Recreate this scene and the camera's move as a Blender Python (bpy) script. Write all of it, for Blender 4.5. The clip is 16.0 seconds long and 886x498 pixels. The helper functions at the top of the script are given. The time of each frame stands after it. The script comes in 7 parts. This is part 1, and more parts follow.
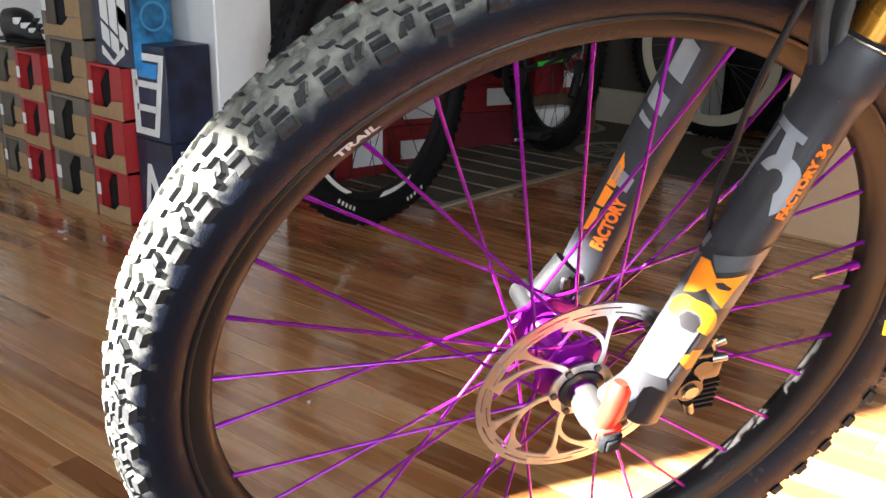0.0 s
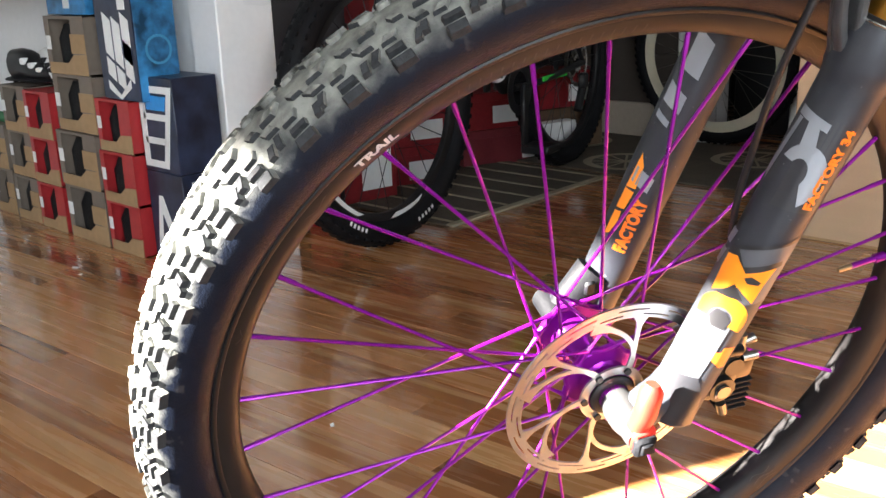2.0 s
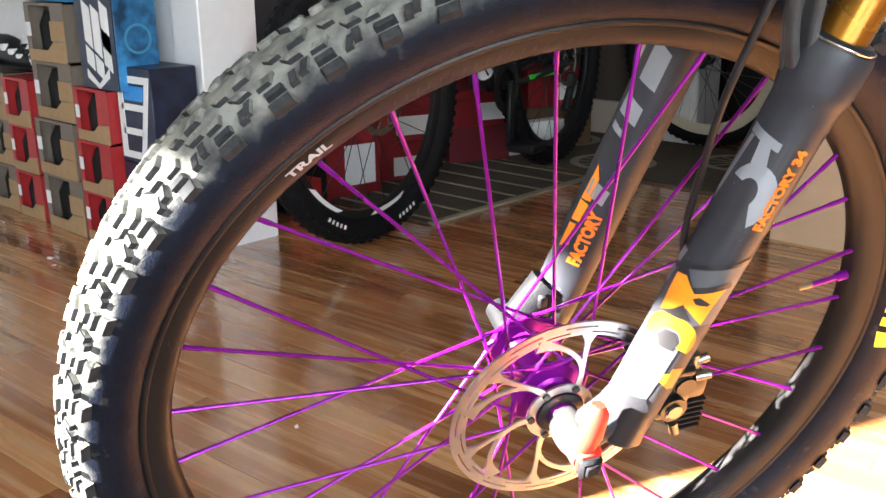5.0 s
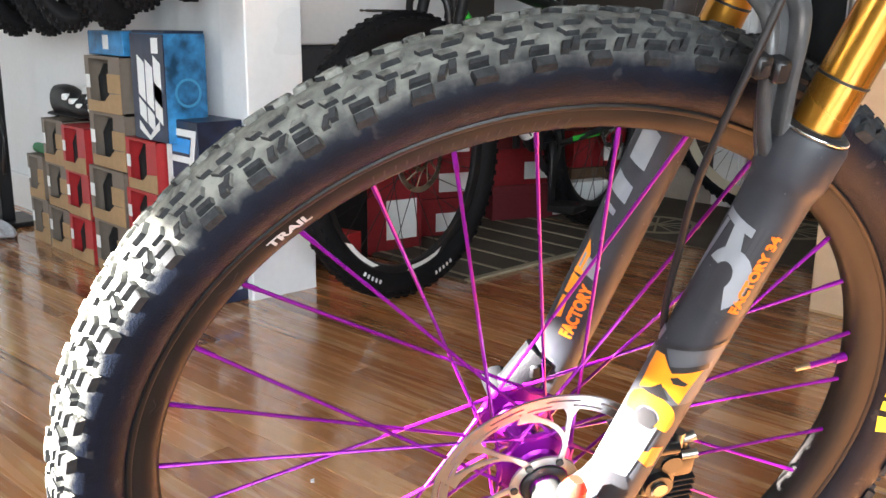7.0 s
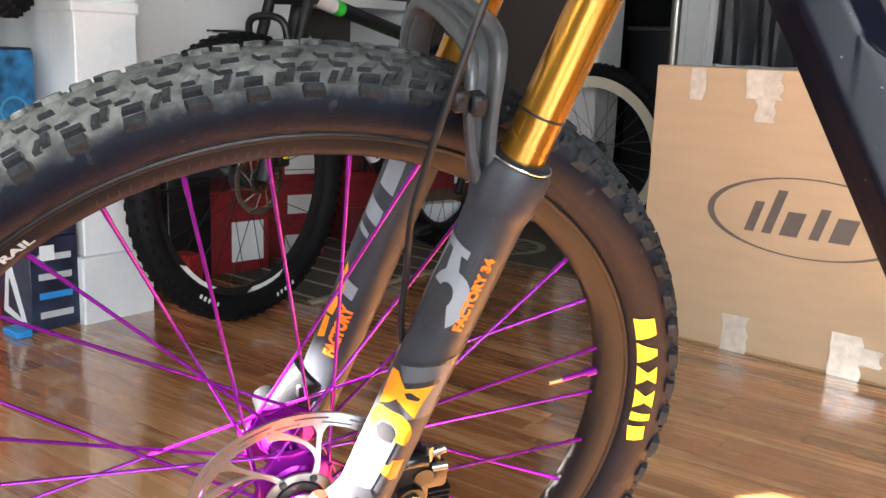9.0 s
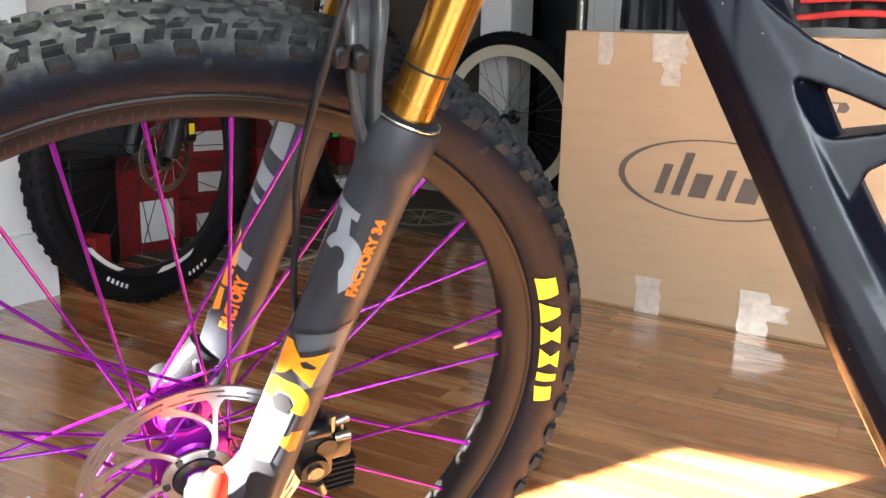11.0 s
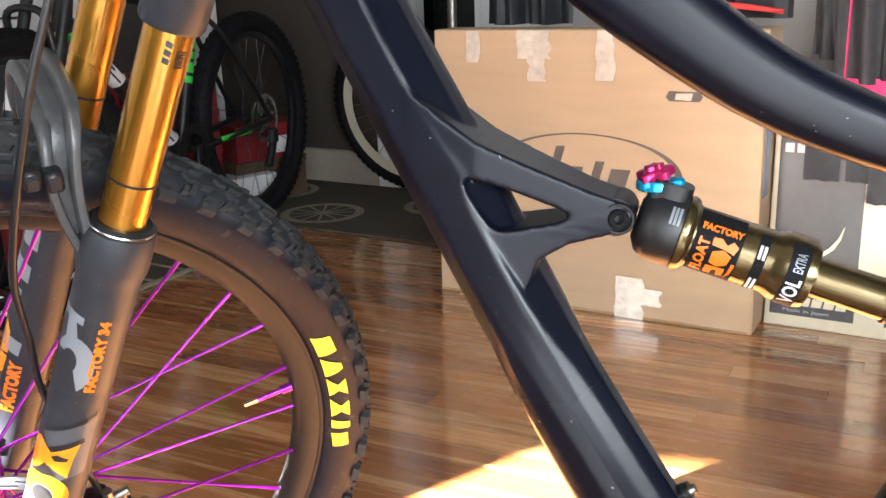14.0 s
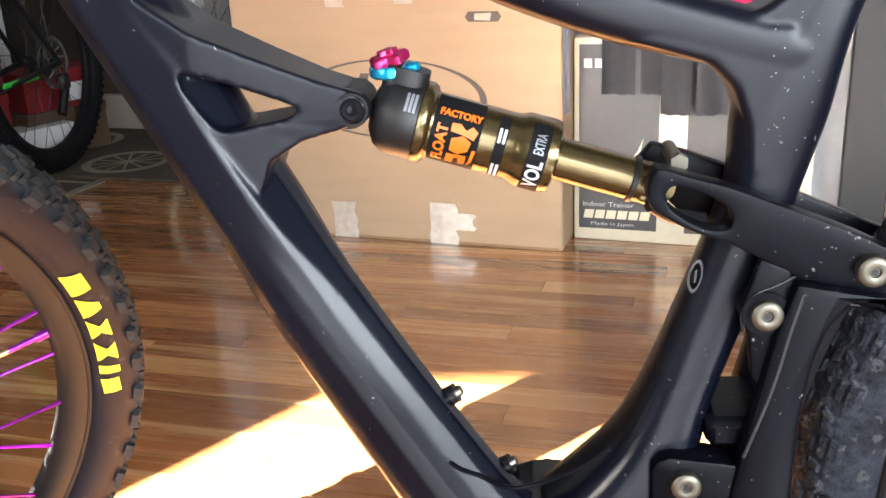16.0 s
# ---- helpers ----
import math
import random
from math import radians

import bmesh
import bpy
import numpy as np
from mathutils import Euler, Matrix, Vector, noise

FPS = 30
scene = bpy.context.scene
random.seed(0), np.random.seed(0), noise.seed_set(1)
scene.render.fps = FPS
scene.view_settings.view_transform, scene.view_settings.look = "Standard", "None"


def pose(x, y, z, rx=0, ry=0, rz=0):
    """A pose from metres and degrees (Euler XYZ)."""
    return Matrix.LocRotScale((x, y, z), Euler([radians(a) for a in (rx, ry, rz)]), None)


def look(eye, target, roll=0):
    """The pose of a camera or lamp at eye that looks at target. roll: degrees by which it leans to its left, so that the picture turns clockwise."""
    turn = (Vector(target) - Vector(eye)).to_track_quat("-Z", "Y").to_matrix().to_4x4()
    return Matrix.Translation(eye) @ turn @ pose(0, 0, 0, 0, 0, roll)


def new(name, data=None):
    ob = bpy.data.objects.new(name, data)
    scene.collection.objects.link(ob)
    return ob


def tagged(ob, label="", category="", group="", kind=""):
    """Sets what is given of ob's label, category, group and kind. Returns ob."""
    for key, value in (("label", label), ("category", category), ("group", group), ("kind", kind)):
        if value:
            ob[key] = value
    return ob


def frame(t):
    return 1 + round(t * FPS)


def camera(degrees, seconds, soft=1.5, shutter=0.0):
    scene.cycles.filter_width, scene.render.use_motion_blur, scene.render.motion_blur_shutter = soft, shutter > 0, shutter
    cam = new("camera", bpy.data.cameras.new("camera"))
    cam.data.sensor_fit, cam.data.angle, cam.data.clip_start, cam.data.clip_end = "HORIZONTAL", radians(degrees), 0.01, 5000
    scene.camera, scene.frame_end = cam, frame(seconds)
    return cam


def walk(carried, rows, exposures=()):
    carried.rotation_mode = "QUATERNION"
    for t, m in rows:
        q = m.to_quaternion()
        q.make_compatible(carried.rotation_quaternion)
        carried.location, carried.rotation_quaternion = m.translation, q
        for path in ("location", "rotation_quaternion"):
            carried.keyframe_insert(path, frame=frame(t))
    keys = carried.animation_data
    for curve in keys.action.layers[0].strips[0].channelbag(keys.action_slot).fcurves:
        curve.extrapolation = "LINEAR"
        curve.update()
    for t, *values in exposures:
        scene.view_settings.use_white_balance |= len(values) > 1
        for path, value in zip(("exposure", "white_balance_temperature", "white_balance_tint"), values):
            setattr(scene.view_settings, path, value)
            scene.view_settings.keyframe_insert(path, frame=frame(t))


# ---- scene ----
cam = camera(50.9, 16.0)
PATH = [
    (0, (0.407, -0.59, 0.655), (-0.879, 0.813, 0.039), 1.0),
    (0.5, (0.406, -0.597, 0.656), (-0.919, 0.784, 0.077), 1.2),
    (1, (0.417, -0.59, 0.658), (-0.906, 0.81, 0.121), 1.4),
    (1.5, (0.404, -0.583, 0.637), (-0.899, 0.828, 0.079), -1.0),
    (2, (0.398, -0.594, 0.644), (-0.913, 0.805, 0.074), -1.9),
    (2.5, (0.393, -0.588, 0.641), (-0.904, 0.805, 0.027), -1.4),
    (3, (0.407, -0.604, 0.648), (-0.868, 0.796, 0.006), -0.5),
    (5.5, (0.41, -0.544, 0.652), (-0.912, 0.856, 0.114), -0.6),
    (6, (0.456, -0.543, 0.67), (-0.954, 0.796, 0.204), 0.6),
    (6.5, (0.464, -0.532, 0.668), (-0.962, 0.806, 0.245), 0.9),
    (7, (0.452, -0.526, 0.667), (-0.953, 0.815, 0.19), 0.6),
    (7.5, (0.475, -0.514, 0.67), (-0.899, 0.858, 0.189), 1.6),
    (8, (0.504, -0.502, 0.673), (-0.811, 0.929, 0.201), 1.7),
    (8.5, (0.524, -0.489, 0.678), (-0.74, 0.993, 0.225), 1.9),
    (9, (0.54, -0.478, 0.676), (-0.684, 1.044, 0.249), 2.1),
    (9.5, (0.544, -0.46, 0.67), (-0.64, 1.089, 0.228), 2.3),
    (10, (0.553, -0.448, 0.664), (-0.583, 1.128, 0.188), 1.8),
    (12.5, (0.543, -0.466, 0.671), (-0.528, 1.157, 0.203), 1.1),
    (12.8, (0.562, -0.429, 0.678), (-0.52, 1.18, 0.187), 1.1),
    (13, (0.567, -0.443, 0.672), (-0.515, 1.164, 0.174), -0.6),
    (13.5, (0.605, -0.428, 0.742), (-0.517, 1.149, 0.238), -0.4),
    (14, (0.681, -0.382, 0.748), (-0.298, 1.276, 0.206), -1.7),
    (14.3, (0.69, -0.361, 0.739), (-0.188, 1.341, 0.163), -3.1),
    (14.5, (0.707, -0.365, 0.74), (-0.121, 1.355, 0.142), -3.2),
    (15, (0.724, -0.349, 0.739), (0.0, 1.407, 0.113), -3.4),
    (15.5, (0.723, -0.339, 0.727), (0.057, 1.433, 0.082), -2.8),
    (16, (0.719, -0.328, 0.71), (0.062, 1.438, 0.039), -2.9),
]
walk(cam, [(t, look(eye, target, roll)) for t, eye, target, roll in PATH], [(0.0, 5.0), (1.2, 5.24), (3.0, 5.24), (5.5, 5.54), (6.5, 5.66), (8.5, 5.56), (10, 5.43), (12.5, 5.37), (13.2, 5.36), (14.0, 5.6), (14.5, 5.63), (16, 5.72)])

# ---- world, sun, window and added fill light ----
SUN_TRAVEL = Vector((0.375, 0.855, -0.39)).normalized()
world = bpy.data.worlds.new("sky")
scene.world = world
world.use_nodes = True
wn = world.node_tree.nodes
sky = wn.new("ShaderNodeTexSky")
sky.sky_type, sky.sun_disc = "NISHITA", False
sky.sun_elevation = math.asin(-SUN_TRAVEL.z)
sky.sun_rotation = math.atan2(-SUN_TRAVEL.x, -SUN_TRAVEL.y)
world.node_tree.links.new(sky.outputs[0], wn["Background"].inputs[0])
wn["Background"].inputs[1].default_value = 0.04
sun = new("sun", bpy.data.lights.new("sun", "SUN"))
sun.data.energy, sun.data.angle, sun.data.color = 5.0, radians(0.5), (1.0, 0.96, 0.90)
sun.matrix_world = look((-2, -6, 4), Vector((-2, -6, 4)) + SUN_TRAVEL)


def area_light(name, place, target, width, height, watts, colour):
    lamp = new(name, bpy.data.lights.new(name, "AREA"))
    lamp.data.shape, lamp.data.size, lamp.data.size_y = "RECTANGLE", width, height
    lamp.data.energy, lamp.data.color = watts, colour
    lamp.matrix_world = look(place, target)
    return lamp


# Unseen side opening, placed and sized to give the frame tubes their highlights.
area_light("side_window_light", (2.45, -1.55, 1.05), (1.0, -1.55, 1.05), 1.45, 1.02, 2.8, (0.88, 0.945, 1.0))
# Added fill lamp that brightens the carton and the right side; no known source.
area_light("right_fill_light", (1.6, -2.56, 1.06), (1.6, 0.0, 1.06), 1.25, 1.95, 1.35, (0.90, 0.955, 1.0))
area_light("shop_window_light", (-1.03, -2.56, 1.79), (-1.03, 0.0, 1.79), 0.8, 1.15, 0.48, (0.80, 0.90, 1.0))


# ---- materials ----
def material(name, colour, rough=0.5, metal=0.0, vary=0.12, grain=60.0, broad=4.0, bump=0.0, bump_scale=300.0, coat=0.0,
             specks=0.0, speck_colour=(0.5, 0.5, 0.48), speck_from=0.68, stretch=(1, 1, 1), rough_vary=0.08, spec=0.5):
    """Base colour varied at two scales, roughness variation, optional specks and fine relief."""
    m = bpy.data.materials.new(name)
    m.use_nodes = True
    nodes, links = m.node_tree.nodes, m.node_tree.links
    b = nodes["Principled BSDF"]
    b.inputs["Metallic"].default_value = metal
    b.inputs["Specular IOR Level"].default_value = spec
    b.inputs["Coat Weight"].default_value = coat
    b.inputs["Coat Roughness"].default_value = 0.12
    co = nodes.new("ShaderNodeTexCoord")
    mp = nodes.new("ShaderNodeMapping")
    mp.inputs["Scale"].default_value = stretch
    links.new(co.outputs["Object"], mp.inputs[0])

    def noise_at(scale, detail=4.0):
        n = nodes.new("ShaderNodeTexNoise")
        n.inputs["Scale"].default_value, n.inputs["Detail"].default_value = scale, detail
        links.new(mp.outputs[0], n.inputs["Vector"])
        return n.outputs["Fac"]

    fine, wide = noise_at(grain), noise_at(broad, 2.0)
    both = nodes.new("ShaderNodeMath")
    both.operation = "ADD"
    links.new(fine, both.inputs[0])
    links.new(wide, both.inputs[1])
    ramp = nodes.new("ShaderNodeMapRange")
    ramp.inputs["From Min"].default_value, ramp.inputs["From Max"].default_value = 0.7, 1.3
    ramp.inputs["To Min"].default_value, ramp.inputs["To Max"].default_value = 1 - vary, 1 + vary
    links.new(both.outputs[0], ramp.inputs[0])
    tint = nodes.new("ShaderNodeMix")
    tint.data_type, tint.blend_type = "RGBA", "MULTIPLY"
    tint.inputs["Factor"].default_value = 1.0
    tint.inputs["A"].default_value = (*colour, 1)
    links.new(ramp.outputs[0], tint.inputs["B"])
    out = tint.outputs["Result"]
    if specks:
        sp = nodes.new("ShaderNodeMapRange")
        sp.inputs["From Min"].default_value, sp.inputs["From Max"].default_value = speck_from, speck_from + 0.05
        links.new(noise_at(specks, 2.0), sp.inputs[0])
        mix = nodes.new("ShaderNodeMix")
        mix.data_type = "RGBA"
        mix.inputs["B"].default_value = (*speck_colour, 1)
        links.new(sp.outputs[0], mix.inputs["Factor"])
        links.new(out, mix.inputs["A"])
        out = mix.outputs["Result"]
    links.new(out, b.inputs["Base Color"])
    rr = nodes.new("ShaderNodeMapRange")
    rr.inputs["From Min"].default_value, rr.inputs["From Max"].default_value = 0.3, 0.7
    rr.inputs["To Min"].default_value, rr.inputs["To Max"].default_value = max(rough - rough_vary, 0.02), min(rough + rough_vary, 1)
    links.new(wide, rr.inputs[0])
    links.new(rr.outputs[0], b.inputs["Roughness"])
    if bump:
        bp = nodes.new("ShaderNodeBump")
        bp.inputs["Strength"].default_value, bp.inputs["Distance"].default_value = bump, 0.002
        links.new(noise_at(bump_scale), bp.inputs["Height"])
        links.new(bp.outputs[0], b.inputs["Normal"])
    return m


def wood_floor_material(name, islands=False):
    """Glossy hardwood strip: each board has its own tone at random, with long grain and crisp pale sapwood streaks."""
    m = bpy.data.materials.new(name)
    m.use_nodes = True
    nodes, links = m.node_tree.nodes, m.node_tree.links
    b = nodes["Principled BSDF"]
    b.inputs["Coat Weight"].default_value, b.inputs["Coat Roughness"].default_value = 1.0, 0.10
    b.inputs["Coat IOR"].default_value = 1.72
    co = nodes.new("ShaderNodeTexCoord")
    own = nodes.new("ShaderNodeNewGeometry").outputs["Random Per Island"] if islands else nodes.new("ShaderNodeObjectInfo").outputs["Random"]
    shift = nodes.new("ShaderNodeVectorMath")
    shift.operation = "MULTIPLY_ADD"
    shift.inputs[1].default_value = (37.0, 11.0, 5.0)
    links.new(own, shift.inputs[0])
    links.new(co.outputs["Object"], shift.inputs[2])
    mp = nodes.new("ShaderNodeMapping")
    mp.inputs["Scale"].default_value = (1.0, 16.0, 4.0)
    links.new(shift.outputs[0], mp.inputs[0])
    grain = nodes.new("ShaderNodeTexNoise")
    grain.inputs["Scale"].default_value, grain.inputs["Detail"].default_value = 4.0, 3.5
    links.new(mp.outputs[0], grain.inputs["Vector"])
    mp2 = nodes.new("ShaderNodeMapping")
    mp2.inputs["Scale"].default_value = (0.32, 9.0, 1.0)
    links.new(shift.outputs[0], mp2.inputs[0])
    streak = nodes.new("ShaderNodeTexNoise")
    streak.inputs["Scale"].default_value, streak.inputs["Detail"].default_value = 3.0, 2.0
    links.new(mp2.outputs[0], streak.inputs["Vector"])
    tone = nodes.new("ShaderNodeValToRGB")
    e = tone.color_ramp.elements
    e[0].position, e[0].color = 0.0, (0.250, 0.092, 0.030, 1)
    e[1].position, e[1].color = 1.0, (0.63, 0.325, 0.128, 1)
    for p, c in ((0.3, (0.335, 0.127, 0.041, 1)), (0.6, (0.430, 0.174, 0.058, 1)), (0.85, (0.53, 0.232, 0.085, 1))):
        k = e.new(p)
        k.color = c
    links.new(own, tone.inputs[0])
    g = nodes.new("ShaderNodeMapRange")
    g.inputs["From Min"].default_value, g.inputs["From Max"].default_value = 0.25, 0.75
    g.inputs["To Min"].default_value, g.inputs["To Max"].default_value = 0.90, 1.12
    links.new(grain.outputs["Fac"], g.inputs[0])
    mul = nodes.new("ShaderNodeMix")
    mul.data_type, mul.blend_type = "RGBA", "MULTIPLY"
    mul.inputs["Factor"].default_value = 1.0
    links.new(tone.outputs[0], mul.inputs["A"])
    links.new(g.outputs[0], mul.inputs["B"])
    s = nodes.new("ShaderNodeMapRange")
    s.inputs["From Min"].default_value, s.inputs["From Max"].default_value = 0.575, 0.615
    s.inputs["To Max"].default_value = 0.62
    links.new(streak.outputs["Fac"], s.inputs[0])
    pale = nodes.new("ShaderNodeMix")
    pale.data_type = "RGBA"
    pale.inputs["B"].default_value = (0.66, 0.38, 0.17, 1)
    links.new(s.outputs[0], pale.inputs["Factor"])
    links.new(mul.outputs["Result"], pale.inputs["A"])
    links.new(pale.outputs["Result"], b.inputs["Base Color"])
    r = nodes.new("ShaderNodeMapRange")
    r.inputs["To Min"].default_value, r.inputs["To Max"].default_value = 0.2, 0.34
    links.new(grain.outputs["Fac"], r.inputs[0])
    links.new(r.outputs[0], b.inputs["Roughness"])
    bp = nodes.new("ShaderNodeBump")
    bp.inputs["Strength"].default_value, bp.inputs["Distance"].default_value = 0.05, 0.001
    links.new(streak.outputs["Fac"], bp.inputs["Height"])
    links.new(bp.outputs[0], b.inputs["Normal"])
    return m


WOOD, WOODFAR = wood_floor_material("hardwood_strip"), wood_floor_material("hardwood_strip_far", True)


def front_light_mask(nodes, links, co):
    """Painted light over the dust: full on the wheel's front half, ragged and dim towards the rear."""
    split = nodes.new("ShaderNodeSeparateXYZ")
    links.new(co.outputs["Object"], split.inputs[0])
    ragged = nodes.new("ShaderNodeTexNoise")
    ragged.inputs["Scale"].default_value, ragged.inputs["Detail"].default_value = 30.0, 5.0
    links.new(co.outputs["Object"], ragged.inputs["Vector"])
    edge = nodes.new("ShaderNodeMath")
    edge.operation = "MULTIPLY_ADD"
    edge.inputs[1].default_value = 0.22
    links.new(ragged.outputs["Fac"], edge.inputs[0])
    links.new(split.outputs["X"], edge.inputs[2])
    amount = nodes.new("ShaderNodeMapRange")
    amount.inputs["From Min"].default_value, amount.inputs["From Max"].default_value = 0.0, 0.27
    amount.inputs["To Min"].default_value, amount.inputs["To Max"].default_value = 1.0, 0.15
    links.new(edge.outputs[0], amount.inputs[0])
    return amount.outputs[0]


def tread_material():
    """Dusty tread rubber, darkened towards the rear by the same painted shade as the casing."""
    m = material("dusty_tread_rubber", (0.112, 0.111, 0.100), 0.85, spec=0.1, bump=0.9, bump_scale=300, vary=0.8, grain=120, broad=55)
    nodes, links = m.node_tree.nodes, m.node_tree.links
    b = nodes["Principled BSDF"]
    co = nodes.new("ShaderNodeTexCoord")
    shade_mix = nodes.new("ShaderNodeMix")
    shade_mix.data_type = "RGBA"
    shade_mix.inputs["A"].default_value = (0.016, 0.0165, 0.018, 1)
    links.new(front_light_mask(nodes, links, co), shade_mix.inputs["Factor"])
    links.new(b.inputs["Base Color"].links[0].from_socket, shade_mix.inputs["B"])
    links.new(shade_mix.outputs["Result"], b.inputs["Base Color"])
    return m


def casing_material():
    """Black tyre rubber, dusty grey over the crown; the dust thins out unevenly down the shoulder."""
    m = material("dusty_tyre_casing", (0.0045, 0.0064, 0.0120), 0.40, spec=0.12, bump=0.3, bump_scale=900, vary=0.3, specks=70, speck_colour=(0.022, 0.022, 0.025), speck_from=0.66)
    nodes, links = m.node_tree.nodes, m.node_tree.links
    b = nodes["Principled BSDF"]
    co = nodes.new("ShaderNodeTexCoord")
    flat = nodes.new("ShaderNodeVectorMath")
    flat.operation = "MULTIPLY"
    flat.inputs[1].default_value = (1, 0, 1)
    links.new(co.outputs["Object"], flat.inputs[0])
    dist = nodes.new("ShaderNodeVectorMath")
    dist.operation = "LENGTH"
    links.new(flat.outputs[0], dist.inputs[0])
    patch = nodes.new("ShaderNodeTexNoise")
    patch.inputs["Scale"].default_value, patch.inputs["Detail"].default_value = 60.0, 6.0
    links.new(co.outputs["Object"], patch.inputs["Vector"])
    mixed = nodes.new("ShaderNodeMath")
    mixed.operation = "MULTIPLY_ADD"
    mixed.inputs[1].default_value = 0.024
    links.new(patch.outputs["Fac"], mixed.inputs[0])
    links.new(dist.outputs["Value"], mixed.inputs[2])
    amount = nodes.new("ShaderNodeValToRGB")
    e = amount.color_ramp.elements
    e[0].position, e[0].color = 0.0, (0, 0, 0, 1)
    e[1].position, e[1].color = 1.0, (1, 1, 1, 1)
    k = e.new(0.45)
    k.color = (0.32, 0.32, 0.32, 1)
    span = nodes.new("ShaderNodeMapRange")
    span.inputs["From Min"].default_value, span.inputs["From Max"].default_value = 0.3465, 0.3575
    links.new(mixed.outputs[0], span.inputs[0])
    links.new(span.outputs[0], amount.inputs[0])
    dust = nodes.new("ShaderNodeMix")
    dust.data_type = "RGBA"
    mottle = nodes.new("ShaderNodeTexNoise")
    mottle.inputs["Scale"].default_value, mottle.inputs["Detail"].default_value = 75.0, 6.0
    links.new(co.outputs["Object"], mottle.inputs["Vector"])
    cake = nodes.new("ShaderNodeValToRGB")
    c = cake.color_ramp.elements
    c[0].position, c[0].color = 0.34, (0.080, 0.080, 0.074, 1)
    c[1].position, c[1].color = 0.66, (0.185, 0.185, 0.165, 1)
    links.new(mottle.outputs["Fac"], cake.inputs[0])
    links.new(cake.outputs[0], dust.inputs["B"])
    # Painted shade: the dust colour is also dimmed towards the wheel's rear.
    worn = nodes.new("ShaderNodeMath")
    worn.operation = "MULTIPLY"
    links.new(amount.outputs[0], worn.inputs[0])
    links.new(front_light_mask(nodes, links, co), worn.inputs[1])
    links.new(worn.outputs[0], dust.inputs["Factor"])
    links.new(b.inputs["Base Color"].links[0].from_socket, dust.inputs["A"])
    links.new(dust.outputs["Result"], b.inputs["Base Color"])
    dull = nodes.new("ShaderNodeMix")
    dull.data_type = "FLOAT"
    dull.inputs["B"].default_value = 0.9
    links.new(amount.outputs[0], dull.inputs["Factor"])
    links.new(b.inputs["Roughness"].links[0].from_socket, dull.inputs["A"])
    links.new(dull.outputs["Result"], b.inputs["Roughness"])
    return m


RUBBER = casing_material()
DUSTY = tread_material()
KNOBSIDE = material("tread_block_side_rubber", (0.027, 0.0275, 0.029), 0.75, spec=0.05, bump=0.3, bump_scale=800, vary=0.35, grain=200)
REARDUST = material("muddy_blue_black_rubber", (0.017, 0.019, 0.026), 0.8, spec=0.25, bump=1.0, bump_scale=330, vary=0.75, grain=170, broad=26, specks=110, speck_colour=(0.05, 0.052, 0.055), speck_from=0.6)
RIMBLACK = material("satin_black_rim", (0.008, 0.007, 0.007), 0.44, vary=0.2, coat=0.0, spec=0.2)
PURPLE = material("purple_anodised_aluminium", (0.25, 0.006, 0.31), 0.28, metal=0.65, vary=0.08, coat=0.3)
DARKPURPLE = material("purple_anodised_hub", (0.26, 0.008, 0.32), 0.28, metal=0.7, vary=0.1)
STEEL = material("brushed_rotor_steel", (0.54, 0.545, 0.55), 0.36, metal=1.0, vary=0.12, bump=0.15, bump_scale=700)
AXLEGREY = material("dull_silver_cast_alloy", (0.055, 0.054, 0.053), 0.42, metal=0.6, vary=0.15)
CHROME = material("dull_steel_bolt", (0.24, 0.228, 0.2), 0.36, metal=1.0, vary=0.1)
PIVOTSTEEL = material("dull_beige_steel_bolt", (0.15, 0.138, 0.11), 0.4, metal=0.9, vary=0.15)
GLOSSBLACK = material("gloss_black_anodised_alloy", (0.004, 0.004, 0.0045), 0.16, spec=0.4, vary=0.1)
FORKBLACK = material("matte_black_fork_paint", (0.021, 0.0225, 0.028), 0.45, spec=0.35, vary=0.15, specks=260, speck_colour=(0.12, 0.12, 0.12), speck_from=0.73)
PANELDARK = material("dark_leg_decal", (0.016, 0.0165, 0.02), 0.42, vary=0.1)
GLOSSDARK = material("gloss_black_decal", (0.012, 0.012, 0.014), 0.3, vary=0.1)
ARCHGREY = material("dusty_grey_black_casting", (0.05, 0.05, 0.051), 0.36, vary=0.3, grain=120, broad=14, bump=0.15)
GOLD = material("gold_coated_stanchion", (0.52, 0.245, 0.034), 0.27, metal=0.9, vary=0.05, coat=0.4)
BRONZE = material("dark_bronze_shock_can", (0.120, 0.088, 0.038), 0.22, metal=0.85, vary=0.08, coat=0.3)
ORANGE = material("orange_decal", (0.80, 0.155, 0.008), 0.4, vary=0.05)
AMBER = material("amber_decal", (0.82, 0.23, 0.008), 0.4, vary=0.05)
SILVERGREY = material("silver_grey_decal", (0.235, 0.25, 0.275), 0.35, metal=0.3, vary=0.06)
LEGSILVER = material("pewter_leg_decal", (0.062, 0.064, 0.072), 0.45, metal=0.0, vary=0.08)
MAUVEDARK = material("dark_grey_outline_print", (0.012, 0.011, 0.012), 0.4, vary=0.1)
PALEGREY = material("pale_grey_print", (0.55, 0.55, 0.55), 0.5, vary=0.1)
YELLOW = material("yellow_tyre_print", (0.90, 0.74, 0.02), 0.5, vary=0.06)
CARBON = material("matte_navy_black_frame_paint", (0.0026, 0.0036, 0.0085), 0.28, vary=0.15, specks=240, speck_colour=(0.16, 0.16, 0.15), speck_from=0.77, spec=0.30, bump=0.04, bump_scale=1200)
